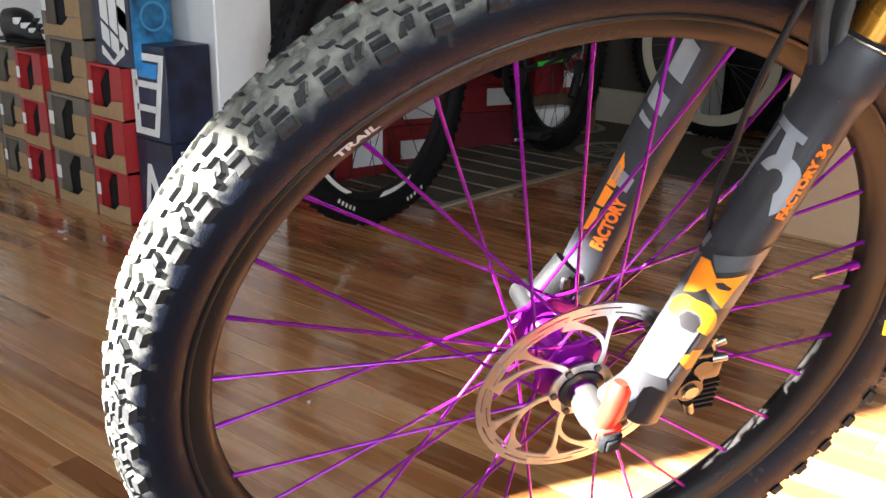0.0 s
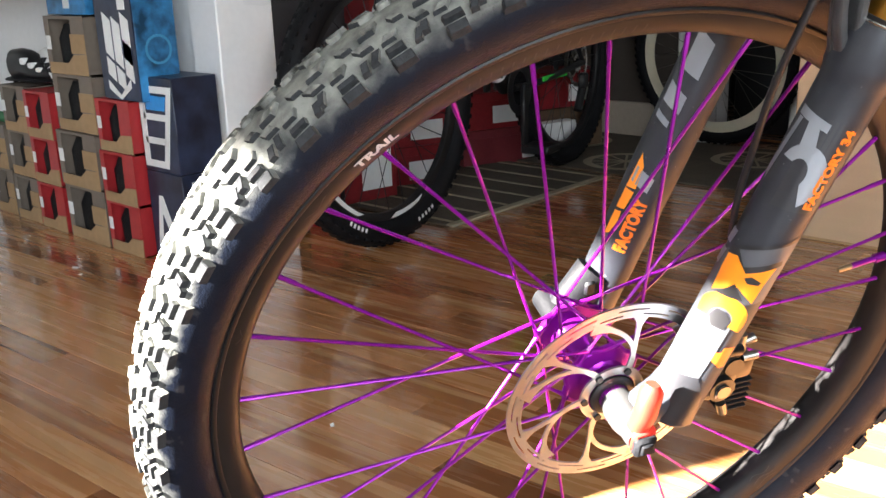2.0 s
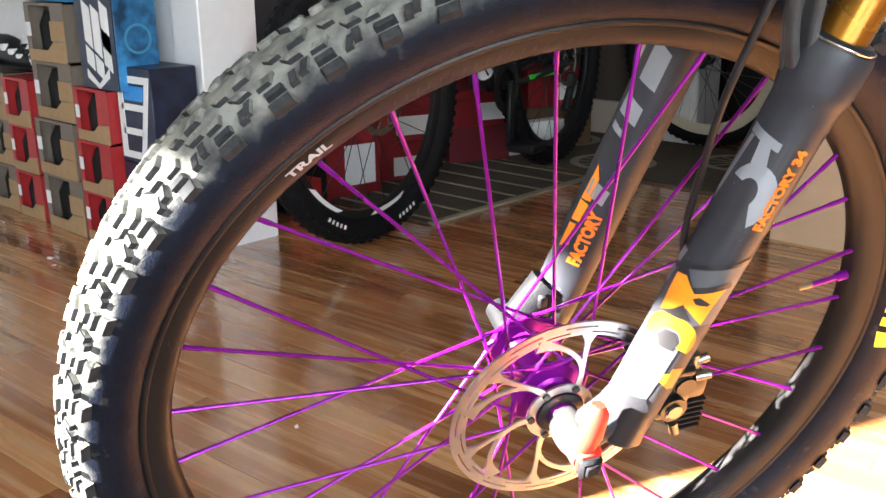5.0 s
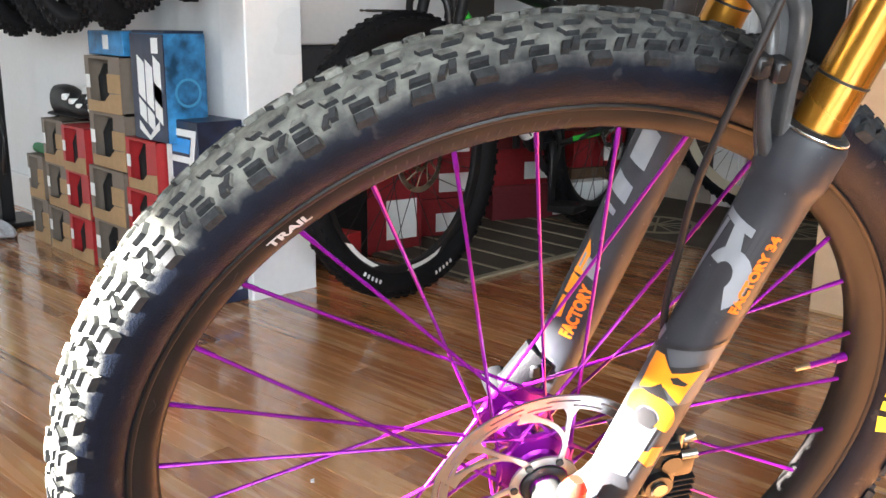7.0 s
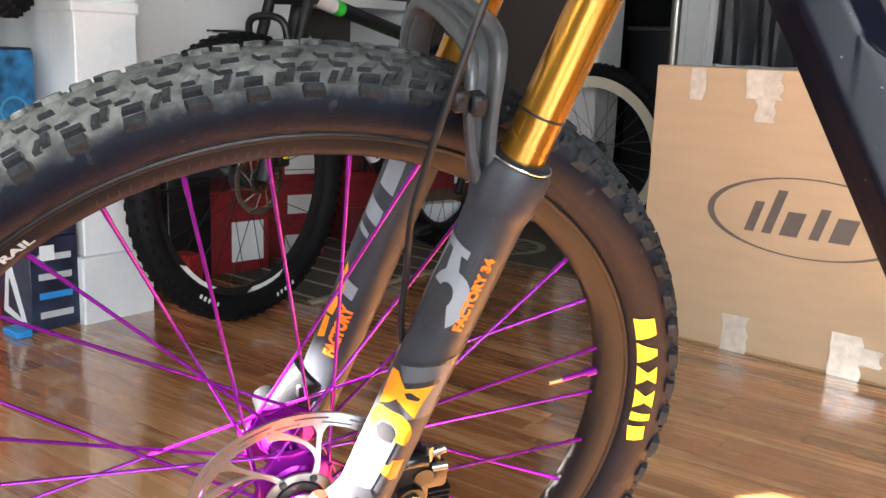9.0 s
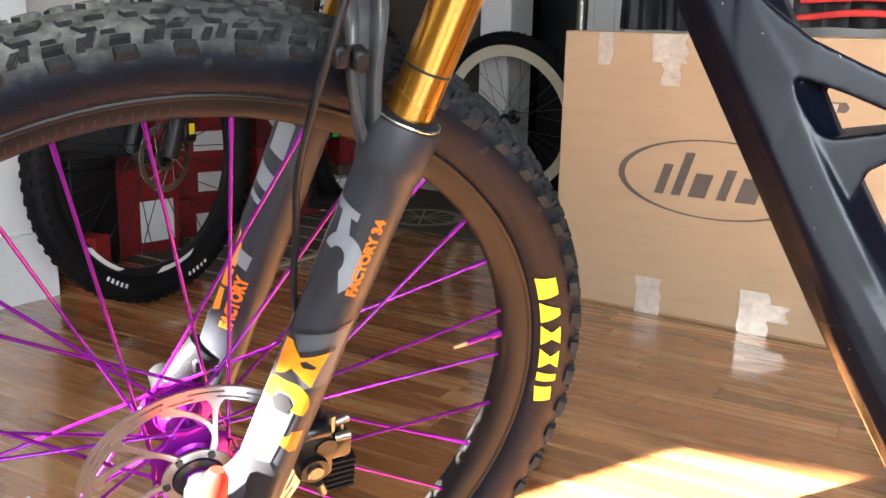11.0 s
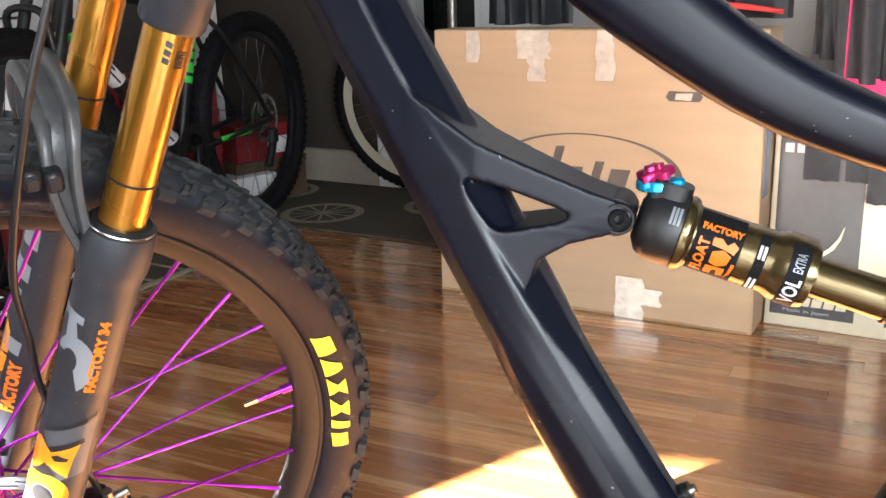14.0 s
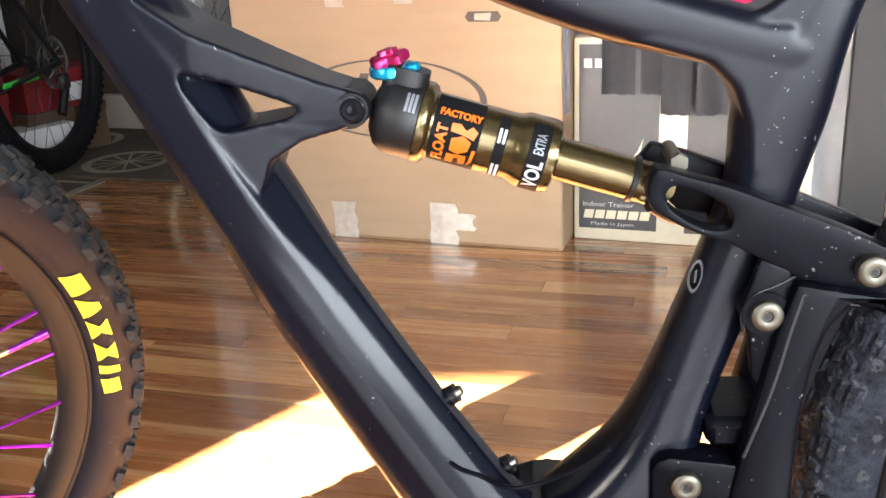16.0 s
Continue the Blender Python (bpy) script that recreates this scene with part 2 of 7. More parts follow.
SWINGBLACK = material("scuffed_navy_black_paint", (0.0028, 0.0032, 0.0055), 0.36, spec=0.09, vary=0.2, specks=260, speck_colour=(0.15, 0.148, 0.135), speck_from=0.715, bump=0.05, bump_scale=900)
CALIPER = material("black_anodised_caliper", (0.006, 0.0055, 0.005), 0.3, metal=0.1, vary=0.4, grain=140, specks=130, speck_colour=(0.10, 0.095, 0.085), speck_from=0.68)
SATINBLACK = material("satin_black_aluminium", (0.012, 0.012, 0.013), 0.33, metal=0.2, vary=0.2, specks=220, speck_colour=(0.2, 0.19, 0.16), speck_from=0.72)
SCUFF = material("pale_paint_scuff", (0.2, 0.2, 0.19), 0.6, vary=0.5, grain=300)
RIMPRINT = material("grey_rim_print", (0.34, 0.33, 0.33), 0.5, vary=0.1)
CASTBLACK = material("matte_cast_black", (0.006, 0.006, 0.007), 0.62, spec=0.12, vary=0.25, bump=0.3, bump_scale=500)
PLASTICBLACK = material("black_plastic", (0.007, 0.007, 0.008), 0.42, vary=0.2)
REDPAINT = material("red_lever_paint", (0.48, 0.022, 0.012), 0.35, vary=0.1)
PINK = material("magenta_anodised_knob", (0.5, 0.02, 0.12), 0.3, metal=0.7)
BLUEANO = material("blue_anodised_ring", (0.02, 0.42, 0.72), 0.25, metal=0.7)
DARKCEILING = material("dull_grey_ceiling_paint", (0.20, 0.19, 0.18), 0.7, vary=0.05)
BRIGHTSTEEL = material("bright_spring_steel", (0.62, 0.62, 0.6), 0.25, metal=1.0)
WHITEPAINT = material("white_wall_paint", (0.76, 0.765, 0.76), 0.55, vary=0.03, bump=0.06, bump_scale=250)
TRIMWHITE = material("white_gloss_trim_paint", (0.80, 0.80, 0.79), 0.35, vary=0.03)
TAUPE = material("taupe_wall_paint", (0.062, 0.050, 0.041), 0.6, vary=0.06, bump=0.06, bump_scale=250)
TANTRIM = material("tan_skirting_paint", (0.42, 0.36, 0.29), 0.45, vary=0.06)
BLACKROOM = material("painted_dark_interior", (0.008, 0.008, 0.008), 0.8)
CARTON = material("brown_carton_board", (0.54, 0.385, 0.245), 0.62, vary=0.07, grain=180, broad=5, bump=0.1, stretch=(1, 1, 6), spec=0.3)
KRAFT = material("kraft_board", (0.36, 0.23, 0.115), 0.7, vary=0.1, bump=0.1)
GREYBOARD = material("printed_grey_board", (0.17, 0.135, 0.105), 0.55, vary=0.1)
# Darker copies of the red and kraft boards stand in for the dim corner.
SHADERED = material("shaded_red_board", (0.24, 0.014, 0.018), 0.5, vary=0.15)
SHADEKRAFT = material("shaded_kraft_board", (0.105, 0.062, 0.034), 0.7, vary=0.15)
REDBOARD = material("printed_red_board", (0.39, 0.022, 0.025), 0.45, vary=0.1)
INKGREY = material("grey_box_ink", (0.13, 0.105, 0.09), 0.6, vary=0.15)
RIMLINE = material("dull_dark_rim_print", (0.012, 0.011, 0.011), 0.6, vary=0.15)
TAPE = material("clear_shiny_tape", (0.66, 0.59, 0.50), 0.14, vary=0.16, grain=70, broad=25, bump=1.0, bump_scale=70, coat=0.8)
PAPER = material("white_label_paper", (0.8, 0.8, 0.78), 0.6, vary=0.04)
BLUEPRINT = material("printed_blue_board", (0.025, 0.16, 0.34), 0.4, vary=0.75, grain=30, broad=9)
NAVYBOARD = material("printed_navy_board", (0.018, 0.026, 0.055), 0.4, vary=0.6, grain=25, broad=8)
BRIGHTBLUE = material("bright_blue_print", (0.03, 0.28, 0.68), 0.45)
CHARCOAL = material("printed_charcoal_board", (0.075, 0.075, 0.08), 0.5, vary=0.08)
CREAM = material("cream_board", (0.72, 0.66, 0.5), 0.5, vary=0.05)
CLOTHGREY = material("dark_grey_lycra", (0.033, 0.034, 0.040), 0.75, vary=0.15, bump=0.3, bump_scale=900)
CLOTHPINK = material("pink_lycra_hem", (0.72, 0.03, 0.15), 0.7, vary=0.25, bump=0.3, bump_scale=900)
CLOTHBLACK = material("black_nylon_cloth", (0.012, 0.013, 0.017), 0.6, vary=0.2, bump=0.4, bump_scale=120)
CLOTHRED = material("red_cloth_stripe", (0.5, 0.03, 0.03), 0.7, vary=0.15)
RUG = material("grey_beige_rug_pile", (0.075, 0.061, 0.042), 0.95, vary=0.35, grain=300, broad=12, bump=0.8, bump_scale=700)
RUGPALE = material("pale_rug_pattern_pile", (0.30, 0.26, 0.18), 0.95, vary=0.2, grain=300, bump=0.8, bump_scale=700)
GREENPAINT = material("bright_green_paint", (0.04, 0.62, 0.06), 0.4)
WHITEGLOSS = material("white_bike_paint", (0.72, 0.73, 0.74), 0.3)
DARKRUBBER = material("plain_black_rubber", (0.008, 0.008, 0.009), 0.6, spec=0.12, vary=0.25, bump=0.4, bump_scale=260)
BRASS = material("brass_valve", (0.45, 0.32, 0.18), 0.3, metal=0.9)


# ---- mesh helpers ----
def finish(bm, mats, name, sharp=38.0):
    bmesh.ops.recalc_face_normals(bm, faces=bm.faces)
    me = bpy.data.meshes.new(name)
    bm.to_mesh(me)
    bm.free()
    for m in (mats if isinstance(mats, (list, tuple)) else [mats]):
        me.materials.append(m)
    me.shade_smooth()
    me.set_sharp_from_angle(angle=radians(sharp))
    return me


def part(name, bm, mats, parent, label="", mx=None, sharp=38.0):
    ob = new(name, finish(bm, mats, name, sharp))
    ob.parent = parent
    if mx is not None:
        ob.matrix_basis = mx
    if label:
        tagged(ob, label)
    return ob


def thing(name, m, label, category, group=""):
    ob = new(name)
    ob.empty_display_size = 0.05
    ob.matrix_basis = m
    return tagged(ob, label, category, group)


def structure(name, bm, mats, label, sharp=30.0):
    ob = new(name, finish(bm, mats, name, sharp))
    return tagged(ob, label, "structure", "", "structure")


def add(bm, other):
    """Join another bmesh into bm."""
    vs = [bm.verts.new(v.co) for v in other.verts]
    other.verts.index_update()
    for f in other.faces:
        try:
            nf = bm.faces.new([vs[v.index] for v in f.verts])
            nf.material_index = f.material_index
        except ValueError:
            pass
    other.free()
    return bm


def box(x0, x1, y0, y1, z0, z1, bevel=0.002, slot=0, seg=1):
    bm = bmesh.new()
    bmesh.ops.create_cube(bm, size=1)
    for v in bm.verts:
        v.co = ((x0 + x1) / 2 + v.co.x * (x1 - x0), (y0 + y1) / 2 + v.co.y * (y1 - y0), (z0 + z1) / 2 + v.co.z * (z1 - z0))
    if bevel:
        bmesh.ops.bevel(bm, geom=bm.edges[:], offset=bevel, segments=seg, affect="EDGES", profile=0.5)
    for f in bm.faces:
        f.material_index = slot
    return bm


def lathe(profile, n=48, closed=False, slots=None, a0=0.0, a1=360.0):
    """Turn a profile of (radius, along) about the y axis."""
    bm = bmesh.new()
    full = abs(a1 - a0) > 359.9
    cols = n if full else n + 1
    rings = [[bm.verts.new((r * math.cos(a), y, r * math.sin(a))) for r, y in profile]
             for a in (radians(a0 + (a1 - a0) * i / n) for i in range(cols))]
    m = len(profile)
    for i in range(n):
        p, q = rings[i], rings[(i + 1) % cols]
        for j in range(m if closed else m - 1):
            k = (j + 1) % m
            f = bm.faces.new((p[j], p[k], q[k], q[j]))
            f.material_index = slots[j] if slots else 0
    bmesh.ops.remove_doubles(bm, verts=bm.verts, dist=1e-6)
    return bm


def glide(pts, k=6):
    """A smooth line (Catmull-Rom) through points with any number of columns."""
    pts = [np.array(p, float) for p in pts]
    ext = [2 * pts[0] - pts[1]] + pts + [2 * pts[-1] - pts[-2]]
    out = []
    for i in range(len(pts) - 1):
        a, b, c, d = ext[i:i + 4]
        for s in range(k):
            t = s / k
            out.append(0.5 * (2 * b + (c - a) * t + (2 * a - 5 * b + 4 * c - d) * t * t + (3 * b - a - 3 * c + d) * t ** 3))
    out.append(pts[-1])
    return out


def prism(rows, section, rounder, up=(0, 1, 0)):
    """Sweep a section of (across, along up) points, scaled by each row's two half-widths; its sixth number blends towards the rounder section."""
    bm = bmesh.new()
    rows = [np.array(r, float) for r in rows]
    rings = []
    for i, r in enumerate(rows):
        t = Vector((rows[min(i + 1, len(rows) - 1)] - rows[max(i - 1, 0)])[:3]).normalized()
        b = (Vector(up) - t * t.dot(Vector(up))).normalized()
        a = t.cross(b)
        rings.append([bm.verts.new(Vector(r[:3]) + a * ((u + (p - u) * r[5]) * r[3]) + b * ((v + (q - v) * r[5]) * r[4])) for (u, v), (p, q) in zip(section, rounder)])
    n = len(section)
    for p, q in zip(rings, rings[1:]):
        for j in range(n):
            bm.faces.new((p[j], p[(j + 1) % n], q[(j + 1) % n], q[j]))
    bm.faces.new(rings[0][::-1])
    bm.faces.new(rings[-1])
    return bm


def sweep(rows, n=14, up=(0, 1, 0), power=2.0, cap=True):
    """Sweep an ellipse (or superellipse) along rows of x, y, z, half-width across, half-width along up."""
    bm = bmesh.new()
    rows = [np.array(r, float) for r in rows]
    rings = []
    for i, r in enumerate(rows):
        t = Vector((rows[min(i + 1, len(rows) - 1)] - rows[max(i - 1, 0)])[:3]).normalized()
        b = Vector(up) - t * t.dot(Vector(up))
        if b.length < 1e-4:
            b = t.orthogonal()
        b.normalize()
        a = t.cross(b)
        ring = []
        for j in range(n):
            w = 2 * math.pi * j / n
            c, s = math.cos(w), math.sin(w)
            c = math.copysign(abs(c) ** (2 / power), c)
            s = math.copysign(abs(s) ** (2 / power), s)
            ring.append(bm.verts.new(Vector(r[:3]) + a * (c * r[3]) + b * (s * r[4])))
        rings.append(ring)
    for p, q in zip(rings, rings[1:]):
        for j in range(n):
            bm.faces.new((p[j], p[(j + 1) % n], q[(j + 1) % n], q[j]))
    if cap:
        bm.faces.new(rings[0][::-1])
        bm.faces.new(rings[-1])
    return bm


def pipe(pts, r, n=10, k=6, up=(0.3, 0.9, 0.1)):
    return sweep([(*p[:3], r, r) for p in (glide(pts, k) if len(pts) > 2 else [np.array(p, float) for p in pts])], n, up)


def rod(a, b, r, n=14, r2=None):
    a, b = Vector(a), Vector(b)
    d = (b - a).normalized()
    up = Vector((0, 1, 0)) if abs(d.y) < 0.9 else Vector((1, 0, 0))
    return sweep([(*a, r, r), (*b, r2 or r, r2 or r)], n, up)


def slab(outline, y0, y1, bevel=0.0015, seg=2):
    """A plate: an outline of (x, z) with thickness along y."""
    bm = bmesh.new()
    f = bm.faces.new([bm.verts.new((x, y0, z)) for x, z in outline])
    got = bmesh.ops.extrude_face_region(bm, geom=[f])
    for v in got["geom"]:
        if isinstance(v, bmesh.types.BMVert):
            v.co.y = y1
    if bevel:
        bmesh.ops.bevel(bm, geom=bm.edges[:], offset=bevel, segments=seg, affect="EDGES", profile=0.5)
    return bm


def ring_plate(outer, inner, y0, y1):
    """A plate with a hole; both outlines have the same number of (x, z) points."""
    bm = bmesh.new()
    o0, i0, o1, i1 = ([bm.verts.new((x, y, z)) for x, z in pts] for pts, y in ((outer, y0), (inner, y0), (outer, y1), (inner, y1)))
    n = len(outer)
    for j in range(n):
        k = (j + 1) % n
        bm.faces.new((o0[j], o0[k], i0[k], i0[j]))
        bm.faces.new((o1[j], i1[j], i1[k], o1[k]))
        bm.faces.new((o0[j], o1[j], o1[k], o0[k]))
        bm.faces.new((i0[j], i0[k], i1[k], i1[j]))
    return bm


def shapes(*polys):
    """Flat polygons in u, v for a decal."""
    bm = bmesh.new()
    for p in polys:
        bm.faces.new([bm.verts.new((u, v, 0)) for u, v in p])
    return bm


def bars(n, width, height, gap, slant=0.0, u0=0.0, v0=0.0):
    """A row of plain bars that stands for a mark."""
    return shapes(*[[(u0 + i * (width + gap), v0), (u0 + i * (width + gap) + width, v0),
                     (u0 + i * (width + gap) + width + slant, v0 + height), (u0 + i * (width + gap) + slant, v0 + height)] for i in range(n)])


def lettering(text, size, bold=0.0):
    """Words in the built-in font as flat triangles in u, v."""
    cu = bpy.data.curves.new("lettering", "FONT")
    cu.body, cu.size, cu.offset, cu.resolution_u = text, size, bold, 3
    ob = new("lettering", cu)
    me = bpy.data.meshes.new_from_object(ob.evaluated_get(bpy.context.evaluated_depsgraph_get()))
    bm = bmesh.new()
    bm.from_mesh(me)
    bpy.data.objects.remove(ob)
    bpy.data.curves.remove(cu)
    bpy.data.meshes.remove(me)
    return bm


def extent(bm):
    us, vs = [v.co.x for v in bm.verts], [v.co.y for v in bm.verts]
    return min(us), max(us), min(vs), max(vs)


def fit_to(bm, u0, u1, v0, v1):
    a, b, c, d = extent(bm)
    for v in bm.verts:
        v.co.x = u0 + (v.co.x - a) / (b - a) * (u1 - u0)
        v.co.y = v0 + (v.co.y - c) / (d - c) * (v1 - v0)
    return bm


def onto(bm, place, step=0.004):
    """Cut a flat decal fine enough and lay it on a surface given by place(u, v)."""
    a, b, c, d = extent(bm)
    for lo, hi, axis in ((a, b, 0), (c, d, 1)):
        w = lo + step
        while w < hi - 1e-6:
            co, no = [0, 0, 0], [0, 0, 0]
            co[axis], no[axis] = w, 1
            bmesh.ops.bisect_plane(bm, geom=bm.verts[:] + bm.edges[:] + bm.faces[:], plane_co=co, plane_no=no)
            w += step
    for v in bm.verts:
        v.co = place(v.co.x, v.co.y)
    return bm


def decal(name, bm, place, mat_, parent, label="", step=0.004):
    bm = onto(bm, place, step)
    ob = part(name, bm, mat_, parent, label)
    return ob

# ---- the room ----
# Unseen window edges, set to shape the sun patch and limit its bounce.
SUN_LEFT, SUN_JAMB = -1.452, -0.60
# Floor slab below the boards; the boards themselves come last in the file.
floor = structure("floor", box(-3.4, 2.5, -2.6, 3.6, -0.08, -0.012, 0), material("dark_floor_base", (0.03, 0.014, 0.007), 0.6),
                  "glossy reddish brown hardwood strip floor")
# Unseen walls; the taupe ones are kept dark to cut bounced light.
structure("wall_south_left", box(-3.4, SUN_LEFT, -2.62, -2.5, -0.012, 2.7, 0), WHITEPAINT, "white painted shop front wall")
structure("wall_south_middle", box(SUN_JAMB, 0.96, -2.62, -2.5, -0.012, 2.7, 0), TAUPE, "taupe painted wall to the right of the shop window")
structure("wall_south_right", box(2.28, 2.5, -2.62, -2.5, -0.012, 2.7, 0), WHITEPAINT, "white painted shop front wall")
structure("wall_south_lintel", box(SUN_LEFT, SUN_JAMB, -2.62, -2.5, 2.4, 2.7, 0), WHITEPAINT, "white painted wall over the shop window")
structure("wall_south_sill", box(SUN_LEFT, SUN_JAMB, -2.62, -2.5, -0.012, 1.18, 0), TAUPE, "taupe painted wall below the shop window")
# Head and sill of an opening added only to hold the fill lamp.
structure("wall_south_head_right", box(0.96, 2.28, -2.62, -2.5, 2.1, 2.7, 0), WHITEPAINT, "white painted wall over the added lamp opening")
structure("lamp_opening_sill", box(0.96, 2.28, -2.62, -2.5, -0.012, 0.04, 0), TAUPE, "taupe painted sill of the added lamp opening")
# Unseen wall added to keep the bright low sky out of reflections.
structure("backdrop_sky_block", box(-25, 25, -16, -15, -0.2, 4.8, 0), material("sky_block_render", (0.16, 0.15, 0.14), 0.9), "plain unseen wall added to block the low sky")
structure("wall_east_front", box(2.4, 2.5, -2.5, -2.3, -0.012, 2.7, 0), WHITEPAINT, "white painted side wall")
structure("wall_east_rear", box(2.4, 2.5, -0.8, 3.5, -0.012, 2.7, 0), TAUPE, "taupe painted side wall")
structure("wall_east_sill", box(2.4, 2.5, -2.3, -0.8, -0.012, 0.53, 0), TAUPE, "taupe painted wall below the side window")
structure("wall_east_head", box(2.4, 2.5, -2.3, -0.8, 1.57, 2.7, 0), WHITEPAINT, "white painted wall over the side window")
structure("wall_west", box(-3.4, -3.3, -2.5, 3.5, -0.012, 2.7, 0), WHITEPAINT, "white painted side wall")
# Unseen ceiling, darkened to lower the bounced light.
structure("ceiling", box(-3.4, 2.5, -2.62, 3.6, 2.7, 2.8, 0), DARKCEILING, "dull grey ceiling")


def sun_mask():
    """An unseen slab outside, added to shape the sun patch; its front edge cuts the sunlight."""
    bm = bmesh.new()
    pts = [(-4.4, -2.64), (3.0, -2.64), (3.0, -8.1), (-1.3, -8.1), (-1.3, -4.6), (-1.93, -4.6), (-2.06, -4.53), (-2.4, -4.63), (-4.4, -5.3)]
    f = bm.faces.new([bm.verts.new((x, y, 2.5)) for x, y in pts])
    got = bmesh.ops.extrude_face_region(bm, geom=[f])
    for v in got["geom"]:
        if isinstance(v, bmesh.types.BMVert):
            v.co.z = 2.56
    return bm


structure("sun_mask", sun_mask(), material("sun_mask_board", (0.55, 0.5, 0.42), 0.8), "unseen slab outside, added to shape the sun patch")
# Unseen ground outside, kept dark so that it bounces little light.
structure("pavement", box(-30, 30, -40, -2.62, -0.2, -0.1, 0), material("dark_asphalt", (0.05, 0.05, 0.05), 0.9, broad=1.0), "dark asphalt pavement outside the shop window")

# Short white wall with a trimmed end, beside the stacked boxes.
structure("wall_partition", box(-3.3, -1.452, 0.662, 0.80, -0.012, 2.7, 0), WHITEPAINT, "white painted partition wall")
structure("trim_partition_end", add(box(-1.56, -1.447, 0.652, 0.81, 0.16, 2.7, 0.003), box(-1.60, -1.44, 0.645, 0.817, 0.72, 0.745, 0.004)), TRIMWHITE,
          "white wooden casing on the end of the partition")
structure("baseboard_partition_end", box(-1.60, -1.430, 0.636, 0.826, -0.012, 0.16, 0.004), TRIMWHITE, "white plinth block at the end of the partition")
structure("baseboard_partition", box(-3.3, -1.60, 0.645, 0.664, -0.012, 0.12, 0.003), TRIMWHITE, "white skirting board")

# Far wall with a doorway into a dark room.
structure("wall_north_left", box(-3.3, -1.35, 2.62, 2.74, -0.012, 2.7, 0), TAUPE, "dark taupe painted wall")
structure("wall_north_right", box(-0.80, 2.4, 2.62, 2.74, -0.012, 2.7, 0), TAUPE, "dark taupe painted wall")
structure("wall_north_head", box(-1.35, -0.80, 2.62, 2.74, 2.1, 2.7, 0), TAUPE, "dark taupe painted wall over the doorway")
structure("baseboard_north_left", box(-3.3, -1.36, 2.595, 2.622, -0.012, 0.13, 0.004), TANTRIM, "tan skirting board")
structure("baseboard_north_right", box(-0.78, 2.4, 2.595, 2.622, -0.012, 0.13, 0.004), TANTRIM, "tan skirting board")
structure("door_frame_left", add(box(-1.355, -1.225, 2.585, 2.76, -0.012, 2.12, 0.006), box(-1.33, -1.25, 2.578, 2.59, -0.012, 2.1, 0.004)), TRIMWHITE, "white wooden door casing")
structure("door_frame_right", add(box(-0.917, -0.787, 2.585, 2.76, -0.012, 2.12, 0.006), box(-0.89, -0.81, 2.578, 2.59, -0.012, 2.1, 0.004)), TRIMWHITE, "white wooden door casing")
# Near-black faces stand in for the darkness of the room beyond.
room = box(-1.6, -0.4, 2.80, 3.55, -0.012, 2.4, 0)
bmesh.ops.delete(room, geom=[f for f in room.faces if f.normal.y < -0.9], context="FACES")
structure("backdrop_doorway", room, BLACKROOM, "room behind the doorway, its dark given by black colour")
structure("wall_north_panel", box(-0.25, 2.39, 2.05, 2.075, 0.0, 2.65, 0.003), WHITEPAINT, "white wall panel behind the clothes")
structure("wall_north_upper", box(-0.78, 2.39, 2.596, 2.619, 0.60, 2.65, 0.003), WHITEPAINT, "white upper wall panel")


# ---- the mountain bike ----
# Wheel axes: x towards the valve, y along the axle away from the rotor, z up in the wheel's plane.
LEAN_UP = Vector((0.072, 0.33, 0.94)).normalized()
wx = (Vector((1, 0, 0)) - LEAN_UP * LEAN_UP.x).normalized()
wy = LEAN_UP.cross(wx)
BASIS = Matrix.Rotation(radians(60), 3, "Z") @ Matrix((wx, wy, LEAN_UP))
WHEEL = Matrix.Translation((0, 0, 0.337)) @ BASIS.to_4x4()
FRAME = pose(0.18, 0.067, 0, 0, 0, 14.3)

bike = thing("mountain_bike", pose(0, 0, 0), "black full-suspension mountain bike with purple spokes and gold fork legs", "bicycle")


def crown(y):
    """Radius of the tread surface at y across the tyre."""
    return 0.3545 - 11.0 * y * y - 2600.0 * y ** 4


